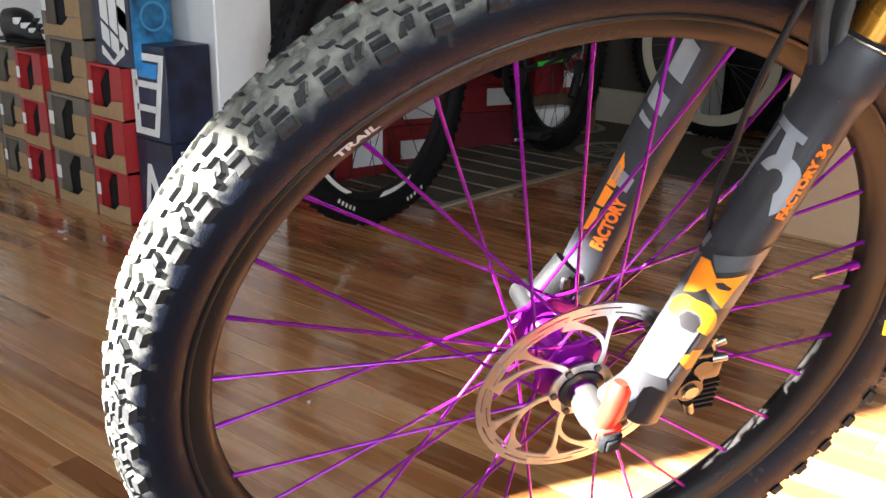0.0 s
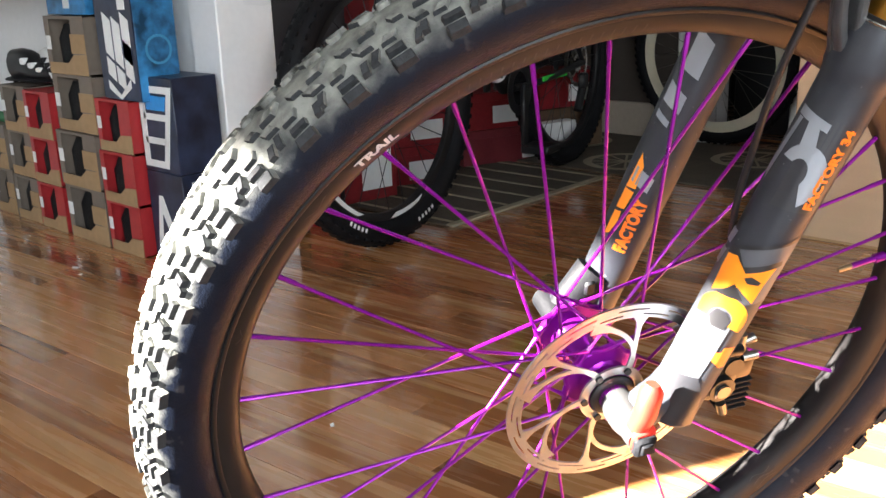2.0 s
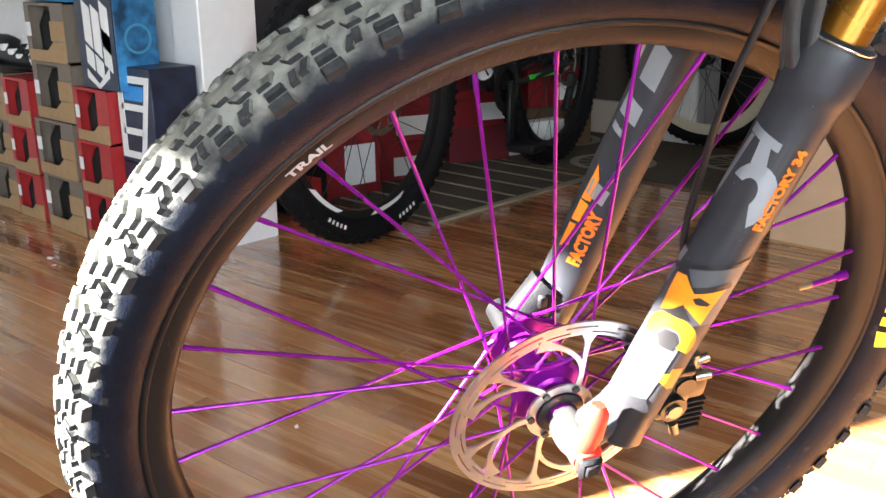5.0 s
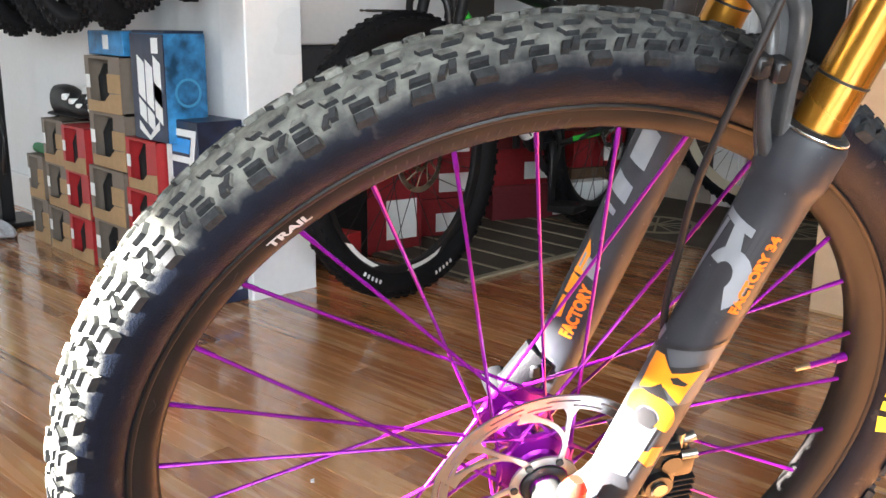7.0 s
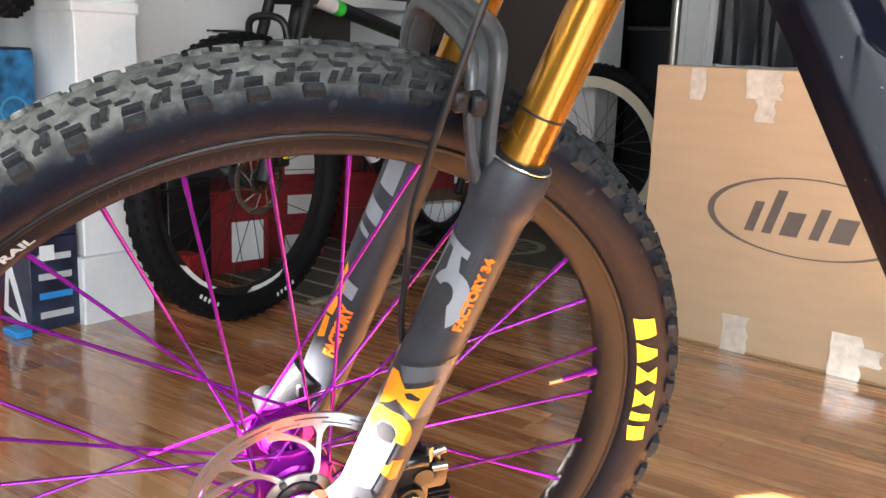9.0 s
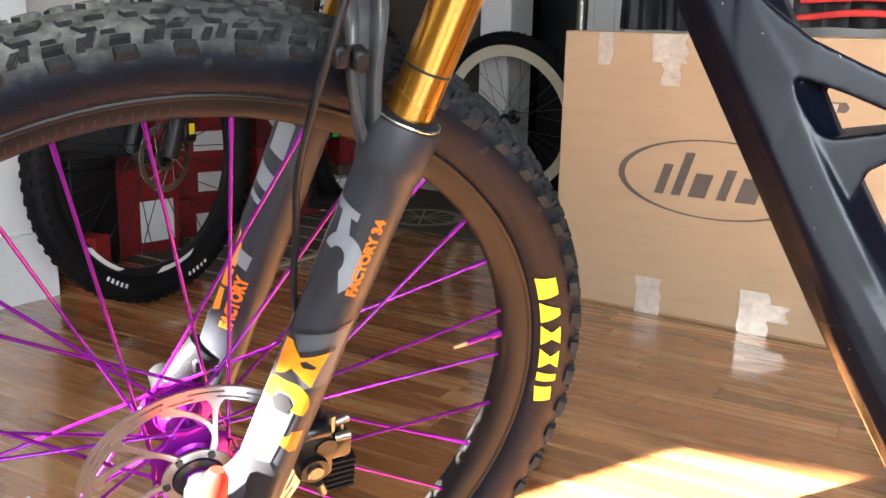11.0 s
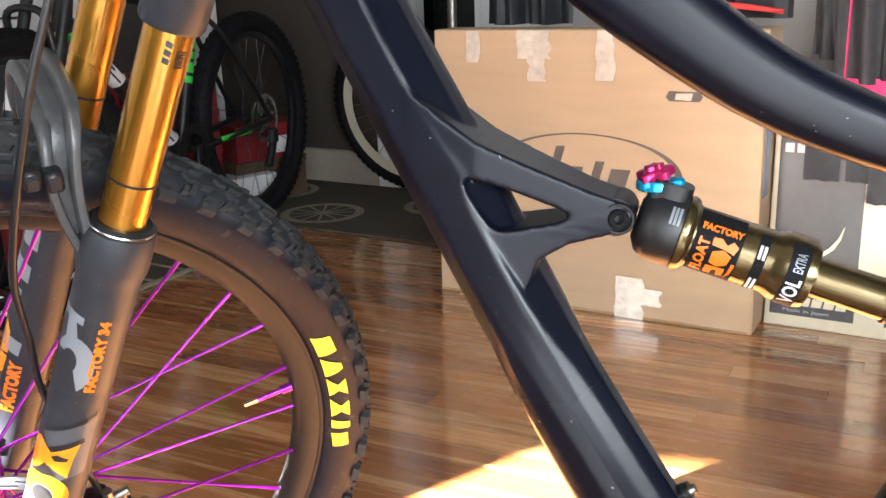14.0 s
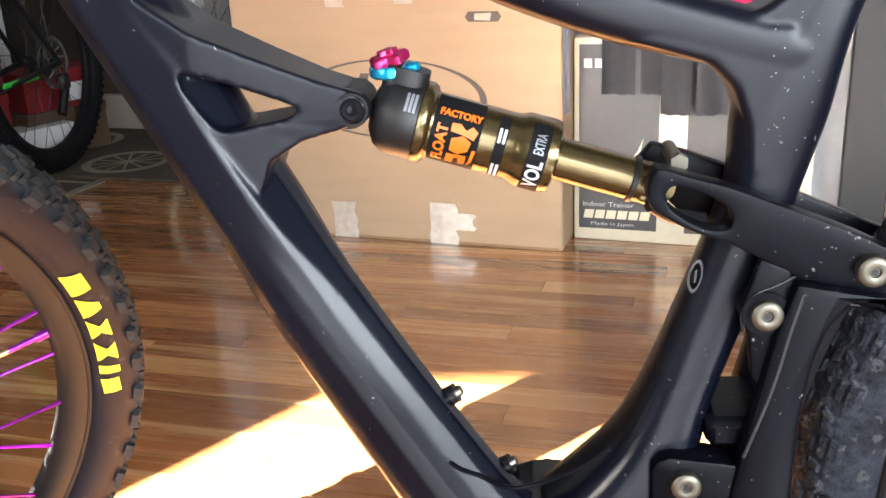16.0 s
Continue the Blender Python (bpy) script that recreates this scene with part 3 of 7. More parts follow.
def tread(count, tall=1.0):
    """Tread blocks: slotted shoulder blocks set apart, split blocks between them, transition and centre blocks."""
    bm = bmesh.new()
    rnd = random.Random(5)

    def block(ang, y, ly, lx, h, skew=0.0, dark=0, top=0):
        h *= tall * rnd.uniform(0.85, 1.1)
        ang += rnd.uniform(-0.005, 0.005)
        skew += rnd.uniform(-0.0014, 0.0014)
        lx *= rnd.uniform(0.88, 1.08)
        r = crown(y)
        dr = -22.0 * y - 10400.0 * y ** 3
        nrm = Vector((1, -dr)).normalized()
        yy = Vector((dr, 1)).normalized()
        ring = []
        for k, s in ((0, 1.10), (0.82, 0.98), (1, 0.86)):
            q = []
            for su, sv in ((-1, -1), (1, -1), (1, 1), (-1, 1)):
                a = ang + (su * lx * s + skew * sv) / r / 2
                off_r = nrm.x * h * k + yy.x * sv * ly * s / 2 - (0.002 if k == 0 else 0)
                off_y = nrm.y * h * k + yy.y * sv * ly * s / 2
                q.append(bm.verts.new(((r + off_r) * math.cos(a), y + off_y, (r + off_r) * math.sin(a))))
            ring.append(q)
        bm.faces.new(ring[2]).material_index = top
        for lo, hi in ((0, 1), (1, 2)):
            for j in range(4):
                f = bm.faces.new((ring[lo][j], ring[lo][(j + 1) % 4], ring[hi][(j + 1) % 4], ring[hi][j]))
                outer = (j == 0 and dark < 0) or (j == 2 and dark > 0)
                f.material_index = 1 if outer or (j == 1 and lo == 0) or (top and lo) else 0

    for i in range(count):
        a = 2 * math.pi * i / count
        half = math.pi / count
        for s in (-1, 1):
            wide = i % 2 == 0
            b = a + (half if s > 0 else 0)
            if wide:
                # outer shoulder block, two slices with a slot between them
                block(b, s * 0.0322, 0.0060, 0.0128, 0.0050, 0.0, s, 1)
                block(b, s * 0.0266, 0.0034, 0.0122, 0.0043, 0.0, s, 1)
                block(b + 0.003, s * 0.0196, 0.0046, 0.0090, 0.0031, 0.004 * s, s)
                block(a + half, s * 0.0078, 0.0062, 0.0110, 0.0034, 0.005 * s, s)
            else:
                # inner shoulder block, split lengthwise
                for k in (-1, 1):
                    block(b + k * 0.0096, s * 0.0255 - k * 0.0008, 0.0066, 0.0050, 0.0040, 0.003 * s, s, 1)
                block(b - 0.004, s * 0.0170, 0.0048, 0.0088, 0.0031, -0.004 * s, s)
                block(a + half, s * 0.0100, 0.0042, 0.0074, 0.0031, -0.003 * s, s)
    return bm


def casing():
    """Tyre casing, with a dusty crown between the blocks."""
    ys = [0.030, 0.024, 0.018, 0.012, 0.006, 0.0, -0.006, -0.012, -0.018, -0.024, -0.030]
    side = [(0.3035, 0.0165), (0.3050, 0.0192), (0.3072, 0.0228), (0.312, 0.0280), (0.319, 0.0319), (0.327, 0.0333), (0.335, 0.0328)]
    prof = side + [(crown(y), y) for y in ys] + [(r, -y) for r, y in side[::-1]]
    return lathe(prof, 192)


def tyre_place(r_mid, a_mid, out=0.0009):
    """Lay a print on the near sidewall: u runs down along the tyre, v outwards."""
    prof = [(0.3050, 0.0192), (0.3072, 0.0228), (0.312, 0.0280), (0.319, 0.0319), (0.327, 0.0333), (0.335, 0.0328)]

    def place(u, v):
        r = r_mid + v
        y = np.interp(r, [p[0] for p in prof], [p[1] for p in prof]) + out
        a = a_mid - u / r_mid
        return (r * math.cos(a), -y, r * math.sin(a))
    return place


RIM_SIDE = [(0.2825, 0.0), (0.2828, 0.005), (0.2845, 0.0095), (0.288, 0.0135), (0.2935, 0.0165), (0.2985, 0.0180), (0.3005, 0.0183), (0.3015, 0.0197), (0.3035, 0.0202), (0.3048, 0.0194), (0.3048, 0.0172), (0.300, 0.0155), (0.295, 0.011)]
RIM = RIM_SIDE + [(r, -y) for r, y in RIM_SIDE[:0:-1]]


def rim_place(a_mid, out=0.0006):
    """Lay a print on the near side of the rim: u runs down along it, v outwards."""
    prof = RIM_SIDE[2:6]

    def place(u, v):
        r = 0.2922 + v
        y = np.interp(r, [p[0] for p in prof], [p[1] for p in prof]) + out
        a = a_mid - u / 0.2922
        return ((r - out) * math.cos(a), -y, (r - out) * math.sin(a))
    return place


def spoke_angle(i):
    return radians(171.5 - 11.25 * i)


def spoke(i):
    near = i % 2 == 0
    turn = {0: -1, 1: 1, 2: 1, 3: -1}[i % 4]
    a = spoke_angle(i)
    b = a + turn * radians(74)
    hub_end = Vector((0.0285 * math.cos(b), -0.0215 if near else 0.0335, 0.0285 * math.sin(b)))
    rim_end = Vector((0.2840 * math.cos(a), -0.002 if near else 0.002, 0.2840 * math.sin(a)))
    d = rim_end - hub_end
    rows = [(0.0, 0.0021), (0.05, 0.0021), (0.07, 0.00145), (0.93, 0.00145), (0.945, 0.0019), (1.01, 0.0019)]
    return sweep([(*(hub_end + d * s), r, r) for s, r in rows], 8, (0, 1, 0.02))


def hub_shell():
    prof = [(0.008, -0.050), (0.0125, -0.050), (0.0125, -0.040), (0.0215, -0.0385), (0.0215, -0.034), (0.015, -0.031), (0.020, -0.0265), (0.0292, -0.0238), (0.0300, -0.0228), (0.0300, -0.0202), (0.0292, -0.0192),
            (0.020, -0.0165), (0.0135, -0.006), (0.0125, 0.006), (0.0135, 0.018), (0.020, 0.0295), (0.0305, 0.0315), (0.0315, 0.033), (0.0315, 0.0355), (0.0305, 0.037), (0.020, 0.0385), (0.013, 0.041), (0.0125, 0.050), (0.008, 0.050)]
    return lathe(prof, 40)


def rotor_ring():
    """Braking ring with two staggered rows of long narrow slots, and the inner carrier ring."""
    bm = bmesh.new()
    n, bands = 240, [0.0765, 0.0788, 0.0803, 0.0833, 0.0848, 0.0885]
    y0, y1 = -0.0432, -0.0414
    grid = [[[bm.verts.new((r * math.cos(2 * math.pi * k / n), y, r * math.sin(2 * math.pi * k / n))) for r in bands] for k in range(n)] for y in (y0, y1)]

    def solid(k, b):
        if b in (-1, 5):
            return False
        if b == 1 and k % 20 < 12:
            return False
        if b == 3 and (k + 10) % 20 < 12:
            return False
        return True
    for k in range(n):
        q = (k + 1) % n
        for b in range(5):
            if not solid(k, b):
                continue
            for s in (0, 1):
                g = grid[s]
                bm.faces.new((g[k][b], g[k][b + 1], g[q][b + 1], g[q][b]))
            if not solid(k, b - 1):
                bm.faces.new((grid[0][k][b], grid[0][q][b], grid[1][q][b], grid[1][k][b]))
            if not solid(k, b + 1):
                bm.faces.new((grid[0][k][b + 1], grid[0][q][b + 1], grid[1][q][b + 1], grid[1][k][b + 1]))
            if not solid((k - 1) % n, b):
                bm.faces.new((grid[0][k][b], grid[0][k][b + 1], grid[1][k][b + 1], grid[1][k][b]))
            if not solid(q, b):
                bm.faces.new((grid[0][q][b], grid[0][q][b + 1], grid[1][q][b + 1], grid[1][q][b]))
    add(bm, lathe([(0.020, -0.0432), (0.0275, -0.0432), (0.0275, -0.0414), (0.020, -0.0414)], 40, True))
    return bm


def rotor_arm(node, lean):
    """One curved arm from a carrier node out to the ring, flared where it meets the ring."""
    pts = []
    for k in np.linspace(0, 1, 12):
        r = 0.0262 + (0.0768 - 0.0262) * k
        w = node + lean * (k ** 1.25) + radians(4) * math.sin(k * math.pi) * (1 if lean < radians(25) else -1)
        flare = 0.0042 * max(0.0, k - 0.86) / 0.14
        pts.append((r * math.cos(w), -0.0423, r * math.sin(w), 0.0029 - 0.0009 * math.sin(k * math.pi) + flare, 0.0009))
    return sweep(pts, 8, (0, 1, 0), 8.0)


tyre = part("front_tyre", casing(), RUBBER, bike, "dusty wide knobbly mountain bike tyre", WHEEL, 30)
part("tread", tread(122), [DUSTY, KNOBSIDE], tyre, "dust-covered rubber tread blocks", None, 20)
# Six plain yellow shapes stand for the maker's mark on the sidewall.
mark = bmesh.new()
LO, HI = -0.0070, 0.0085
for u, w, kind in ((-0.082, 0.026, "block"), (-0.052, 0.024, "wedge"), (-0.0245, 0.023, "hourglass"), (0.0035, 0.023, "hourglass"), (0.0315, 0.010, "block"), (0.0465, 0.019, "slant")):
    if kind == "block":
        add(mark, shapes([(u, LO), (u + w, LO), (u + w * 0.84, HI), (u + w * 0.1, HI)]))
    elif kind == "wedge":
        add(mark, shapes([(u, LO), (u + w, LO), (u + w * 0.66, HI), (u + w * 0.36, HI)]))
    elif kind == "slant":
        add(mark, shapes([(u + w * 0.12, LO), (u + w, LO + 0.002), (u + w * 0.82, HI), (u, HI - 0.002)]))
    else:
        mid = (LO + HI) / 2
        add(mark, shapes([(u, LO), (u + w, LO), (u + w * 0.66, mid), (u + w * 0.34, mid)], [(u + w * 0.34, mid), (u + w * 0.66, mid), (u + w * 0.92, HI), (u + w * 0.08, HI)]))
decal("sidewall_mark", mark, tyre_place(0.3165, radians(7.0)), YELLOW, tyre, "yellow printed blocks on the sidewall")
rim = part("front_rim", lathe(RIM, 192, True), RIMBLACK, bike, "satin black rim", WHEEL, 45)
decal("rim_lettering", fit_to(lettering("TRAIL", 0.01, 0.0004), -0.0165, 0.0165, 0.0000, 0.0058), rim_place(radians(126.4)), RIMPRINT, rim, "grey TRAIL lettering")
for a, w in ((136.5, 0.02), (157.5, 0.012), (196.0, 0.02), (62.0, 0.022), (-45, 0.025)):
    loop = bmesh.new()
    for k in range(3):
        add(loop, shapes(*[[(-w / 2 + w * j / 6, -0.005 + 0.004 * k + 0.0015 * math.sin(j + k)), (-w / 2 + w * (j + 1) / 6, -0.005 + 0.004 * k + 0.0015 * math.sin(j + 1 + k)),
                            (-w / 2 + w * (j + 1) / 6, -0.0044 + 0.004 * k + 0.0015 * math.sin(j + 1 + k)), (-w / 2 + w * j / 6, -0.0044 + 0.004 * k + 0.0015 * math.sin(j + k))] for j in range(6)]))
    decal("rim_graphic", loop, rim_place(radians(a)), RIMLINE, rim, "thin dark line graphic")
decal("rim_graphic", bars(18, 0.0012, 0.0085, 0.0062, 0.003, -0.072, -0.0045), rim_place(radians(101)), RIMLINE, rim, "dark printed bars on the rim")
valve = part("valve", rod((0.270, 0, 0.0388), (0.286, 0, 0.0412), 0.0042), PURPLE, bike, "purple tubeless valve", WHEEL)
part("valve_stem", rod((0.246, 0, 0.036), (0.27, 0, 0.0392), 0.0026), PURPLE, valve)
part("valve_tip", rod((0.234, 0, 0.0346), (0.247, 0, 0.0362), 0.0021, 12, 0.0026), BRASS, valve, "brass valve tip")
for i in range(32):
    part("front_spoke", spoke(i), PURPLE, bike, "", WHEEL)
hub = part("front_hub", hub_shell(), DARKPURPLE, bike, "polished purple hub", WHEEL, 25)
for i in range(32):
    near = i % 2 == 0
    b = spoke_angle(i) + {0: -1, 1: 1, 2: 1, 3: -1}[i % 4] * radians(74)
    y = -0.0215 if near else 0.0335
    part("spoke_socket", rod((0.0285 * math.cos(b) - 0.006 * math.cos(spoke_angle(i)), y, 0.0285 * math.sin(b) - 0.006 * math.sin(spoke_angle(i))),
                             (0.0285 * math.cos(b) + 0.008 * math.cos(spoke_angle(i)), y, 0.0285 * math.sin(b) + 0.008 * math.sin(spoke_angle(i))), 0.0029, 8), DARKPURPLE, hub)
decal("hub_print", bars(4, 0.0035, 0.006, 0.001, 0, -0.008, -0.003), lambda u, v: (-0.0168 * math.cos(u / 0.0168 - 0.6), v - 0.004, 0.0168 * math.sin(u / 0.0168 - 0.6) + 0.0004), PAPER, hub)
rotor = part("brake_rotor", rotor_ring(), STEEL, bike, "slotted steel disc brake rotor", WHEEL, 30)
for i in range(6):
    for lean in (14, 44):
        part("rotor_arm", rotor_arm(radians(64 + 60 * i), radians(lean)), STEEL, rotor)
part("rotor_lockring", lathe([(0.012, -0.0465), (0.0170, -0.0465), (0.0190, -0.0450), (0.0190, -0.043), (0.012, -0.043)], 24), SATINBLACK, rotor, "black lockring")
for i in range(6):
    a = radians(60 * i + 64)
    part("rotor_bolt", rod((0.0240 * math.cos(a), -0.0455, 0.0240 * math.sin(a)), (0.0240 * math.cos(a), -0.0405, 0.0240 * math.sin(a)), 0.0030, 10), SATINBLACK, rotor)


# Fork: legs run along LEG from beside the axle.
LEG = Vector((0.318, 0, 0.948))
FRONT = Vector((-0.948, 0, 0.318))


def leg_point(y, u, front=0.0, out=0.0):
    return Vector((0.037, y, 0)) + LEG * u + FRONT * front + Vector((0, out, 0))


def leg_place(y, r, out=0.0004, side=-1):
    """Lay a print on a leg: u up the leg, v to its front."""
    def place(u, v):
        w = v / r
        return Vector((0.037, y, 0)) + LEG * u + (FRONT * math.sin(w) + Vector((0, side, 0)) * math.cos(w)) * (r + out)
    return place


def lower_leg(y, s):
    rows = [(-0.0065, 0.0165), (-0.0058, 0.0190), (-0.0035, 0.0203), (0.03, 0.0206), (0.16, 0.0208), (0.255, 0.0211), (0.274, 0.0214), (0.279, 0.0222), (0.2835, 0.0236), (0.288, 0.0241), (0.3085, 0.0241), (0.3130, 0.0228), (0.3130, 0.017)]
    bm = sweep([(*leg_point(y, u), r, r) for u, r in rows], 36, (0, 1, 0))
    add(bm, sweep([(-0.004, y + s * 0.001, -0.004, 0.0145, 0.0140), (0.012, y - s * 0.001, 0.002, 0.016, 0.0150), (0.032, y - s * 0.001, 0.016, 0.0165, 0.0165), (0.046, y, 0.034, 0.0165, 0.0175)], 20, (0, 1, 0)))
    return bm


lowers = part("fork_lower_leg", lower_leg(-0.068, -1), FORKBLACK, bike, "matte black suspension fork lower leg with orange and silver decals", WHEEL)
far_lower = part("fork_lower_leg", lower_leg(0.068, 1), FORKBLACK, bike, "matte black suspension fork lower leg with orange and silver decals", WHEEL)
part("dropout", add(sweep([(-0.004, 0.062, -0.012, 0.012, 0.010), (0.010, 0.064, 0.006, 0.017, 0.013), (0.034, 0.066, 0.034, 0.018, 0.017)], 20, (0, 1, 0)), rod((-0.002, 0.046, 0.0), (-0.002, 0.084, 0.0), 0.012, 24)),
     CASTBLACK, far_lower, "grey cast axle lug")
# Raised black blocks give the lug the dark of its recesses.
for x0, z0, w, d in ((0.002, 0.004, 0.011, 0.012), (0.018, 0.022, 0.010, 0.014)):
    part("lug_dark_block", box(x0, x0 + w, 0.0485, 0.053, z0, z0 + d, 0.002), PLASTICBLACK, far_lower, "small black block for a dark recess of the lug")
for y, owner in ((-0.068, lowers), (0.068, far_lower)):
    part("wiper_seal", sweep([(*leg_point(y, u), r, r) for u, r in ((0.3120, 0.0223), (0.3155, 0.0221), (0.3180, 0.0192), (0.3180, 0.0154))], 32, (0, 1, 0)), PLASTICBLACK, owner, "black wiper seal")
    part("seal_ring", sweep([(*leg_point(y, u), r, r) for u, r in ((0.3142, 0.0222), (0.3150, 0.0226), (0.3158, 0.0222))], 32, (0, 1, 0)), BRIGHTSTEEL, owner, "silver spring ring")
    st = part("stanchion", rod(leg_point(y, 0.30), leg_point(y, 0.56), 0.0155, 40), GOLD, bike, "polished gold fork stanchion", WHEEL)
    part("travel_ring", sweep([(*leg_point(y, u), r, r) for u, r in ((0.3478, 0.0155), (0.3482, 0.0162), (0.3494, 0.0162), (0.3498, 0.0155))], 32, (0, 1, 0)), PLASTICBLACK, st, "thin black rubber ring")
    if y < 0:
        decal("stanchion_print", add(bars(3, 0.0035, 0.004, 0.0016, 0.001, 0.432, 0.002), bars(7, 0.001, 0.006, 0.0006, 0, 0.431, -0.0075)), leg_place(y, 0.0155), GLOSSDARK, st, "small dark print")
crown_bm = sweep([(*leg_point(-0.068, u), r, r) for u, r in ((0.452, 0.0185), (0.455, 0.0203), (0.50, 0.0215), (0.52, 0.0205))], 28, (0, 1, 0))
add(crown_bm, sweep([(*leg_point(0.068, u), r, r) for u, r in ((0.452, 0.0185), (0.455, 0.0203), (0.50, 0.0215), (0.52, 0.0205))], 28, (0, 1, 0)))
add(crown_bm, sweep([(*leg_point(y, 0.487, -0.012 + 2.2 * y * y), 0.017, 0.02) for y in np.linspace(-0.07, 0.07, 9)], 20, LEG))
part("fork_crown", crown_bm, FORKBLACK, bike, "matte black fork crown", WHEEL)
part("steerer_head", sweep([(*leg_point(0, u, -0.012), r, r) for u, r in ((0.50, 0.026), (0.505, 0.028), (0.62, 0.025))], 28, (0, 1, 0)), CARBON, bike, "black head tube", WHEEL)


def fork_arch():
    """Hollow-backed arch: a rear and a front rib joined by a thin recessed web."""
    rear = [(0.1280, -0.067, 0.240, 0.0080, 0.0040), (0.1195, -0.066, 0.270, 0.0080, 0.0038), (0.1150, -0.0655, 0.298, 0.0078, 0.0036), (0.1140, -0.064, 0.330, 0.0075, 0.0036), (0.1165, -0.0605, 0.354, 0.0072, 0.0036), (0.1195, -0.052, 0.368, 0.0068, 0.0042), (0.1215, -0.036, 0.374, 0.0064, 0.0048), (0.1225, -0.014, 0.376, 0.0062, 0.0050)]
    front = [(0.1290, -0.067, 0.240, 0.0052, 0.0036), (0.1155, -0.066, 0.270, 0.0050, 0.0034), (0.1050, -0.065, 0.300, 0.0048, 0.0032), (0.0995, -0.064, 0.330, 0.0046, 0.0032), (0.1000, -0.060, 0.351, 0.0046, 0.0034), (0.1020, -0.051, 0.363, 0.0048, 0.0042), (0.1030, -0.036, 0.369, 0.0048, 0.0048), (0.1035, -0.014, 0.371, 0.0048, 0.0050)]
    bm = bmesh.new()
    for half in (rear, front):
        rows = half + [(x, -y, z, a, b) for x, y, z, a, b in half[::-1]]
        add(bm, sweep(glide(rows, 5), 14, (0.95, 0, -0.3), 3.4))
    web = [((p[0] + q[0]) / 2, (p[1] + q[1]) / 2 * 0.90, (p[2] + q[2]) / 2, 0.0028, 0.0075) for p, q in zip(rear, front)]
    rows = web + [(x, -y, z, a, b) for x, y, z, a, b in web[::-1]]
    add(bm, sweep(glide(rows, 5), 12, (0.95, 0, -0.3), 3.4))
    return bm


part("fork_arch", fork_arch(), ARCHGREY, bike, "dusty grey cast fork arch over the tyre", WHEEL)

# Decals of the near leg and of the far leg.
def turned(place, dv):
    return lambda u, v: place(u, v + dv)


near_place, far_place = turned(leg_place(-0.068, 0.0208, 0.0006), 0.0165), turned(leg_place(0.068, 0.0208, 0.0006), 0.010)
decal("dark_panel", shapes([(0.1905, -0.036), (0.253, -0.036), (0.253, 0.002), (0.240, 0.009), (0.1865, 0.009)]), turned(leg_place(-0.068, 0.0208, 0.0003), 0.0165), PANELDARK, lowers, "gloss black decal panel")
hook = [(0.211 + 0.0225 * math.cos(w), 0.002 + 0.0165 * math.sin(w)) for w in np.linspace(1.2, -2.6, 14)] + [(0.213 + 0.010 * math.cos(w), 0.004 + 0.0065 * math.sin(w)) for w in np.linspace(-2.2, 1.0, 10)]
decal("silver_mark", shapes([(0.2440, -0.0010), (0.2500, -0.0010), (0.2535, 0.024), (0.2470, 0.024)]), near_place, SILVERGREY, lowers, "silver printed band")
decal("silver_mark", shapes([(0.229, -0.0005), (0.2450, 0.004), (0.2465, 0.0125), (0.230, 0.0105)]), near_place, SILVERGREY, lowers, "silver printed stem")
decal("silver_mark", shapes(hook), near_place, SILVERGREY, lowers, "silver printed hook")
decal("silver_mark", shapes([(0.196, 0.024), (0.246, 0.018), (0.246, 0.022), (0.205, 0.028)]), near_place, SILVERGREY, lowers, "silver printed wedge")
word = fit_to(lettering("FACTORY 34", 0.01, 0.0006), 0.192, 0.251, -0.0185, -0.0110)
decal("leg_lettering", word, near_place, ORANGE, lowers, "orange FACTORY 34 lettering")
low_place = leg_place(-0.068, 0.0208, 0.0004)
top_place = leg_place(-0.068, 0.0208, 0.0008)
# Silver decal; its outline also paints the sunlit side against the shaded side.
decal("silver_lit_side", shapes([(0.030, 0.0095), (0.060, 0.0075), (0.112, 0.0060), (0.118, -0.010), (0.168, -0.010), (0.163, 0.001), (0.1487, 0.0268), (0.140, 0.042), (0.002, 0.042), (0.002, 0.024)]), low_place, LEGSILVER, lowers, "silver grey decal, cut back where the leg turns from the sun")
decal("edge_line", shapes([(0.169, -0.010), (0.172, -0.010), (0.166, 0.001), (0.152, 0.0268), (0.149, 0.031), (0.1475, 0.0285), (0.163, 0.001)]), top_place, GLOSSDARK, lowers, "dark line above the silver decal")
decal("dark_patch", shapes([(-0.002, -0.010), (0.030, -0.001), (0.0442, 0.0092), (0.039, 0.0315), (-0.002, 0.0200)]), top_place, GLOSSDARK, lowers, "black patch at the foot of the leg")
for p in ([(0.1405, 0.0355), (0.1475, 0.0345), (0.148, 0.0275), (0.1385, 0.0195), (0.1520, -0.0025), (0.1480, -0.004), (0.1350, 0.0165), (0.1435, 0.0265)], [(0.1325, 0.0040), (0.1345, 0.0120), (0.1315, 0.0160), (0.1285, 0.0125), (0.1300, 0.0050)],
          [(0.1245, 0.0190), (0.1150, 0.0095), (0.1115, 0.0300), (0.1165, 0.0245)], [(0.0885, 0.0110), (0.0960, 0.0095), (0.1025, 0.0145), (0.1020, 0.0215), (0.0945, 0.0250), (0.0880, 0.0200)]):
    decal("dark_mark", shapes(p), leg_place(-0.068, 0.0208, 0.0012), MAUVEDARK, lowers, "dark outline of the amber print")
decal("amber_mark", shapes([(0.1456, 0.0347), (0.1458, 0.0275), (0.1374, 0.0185), (0.1503, -0.0020), (0.1310, 0.0010), (0.1145, 0.0022), (0.1230, 0.0165), (0.1110, 0.0325), (0.1290, 0.0345)]), top_place, AMBER, lowers, "amber printed shape")
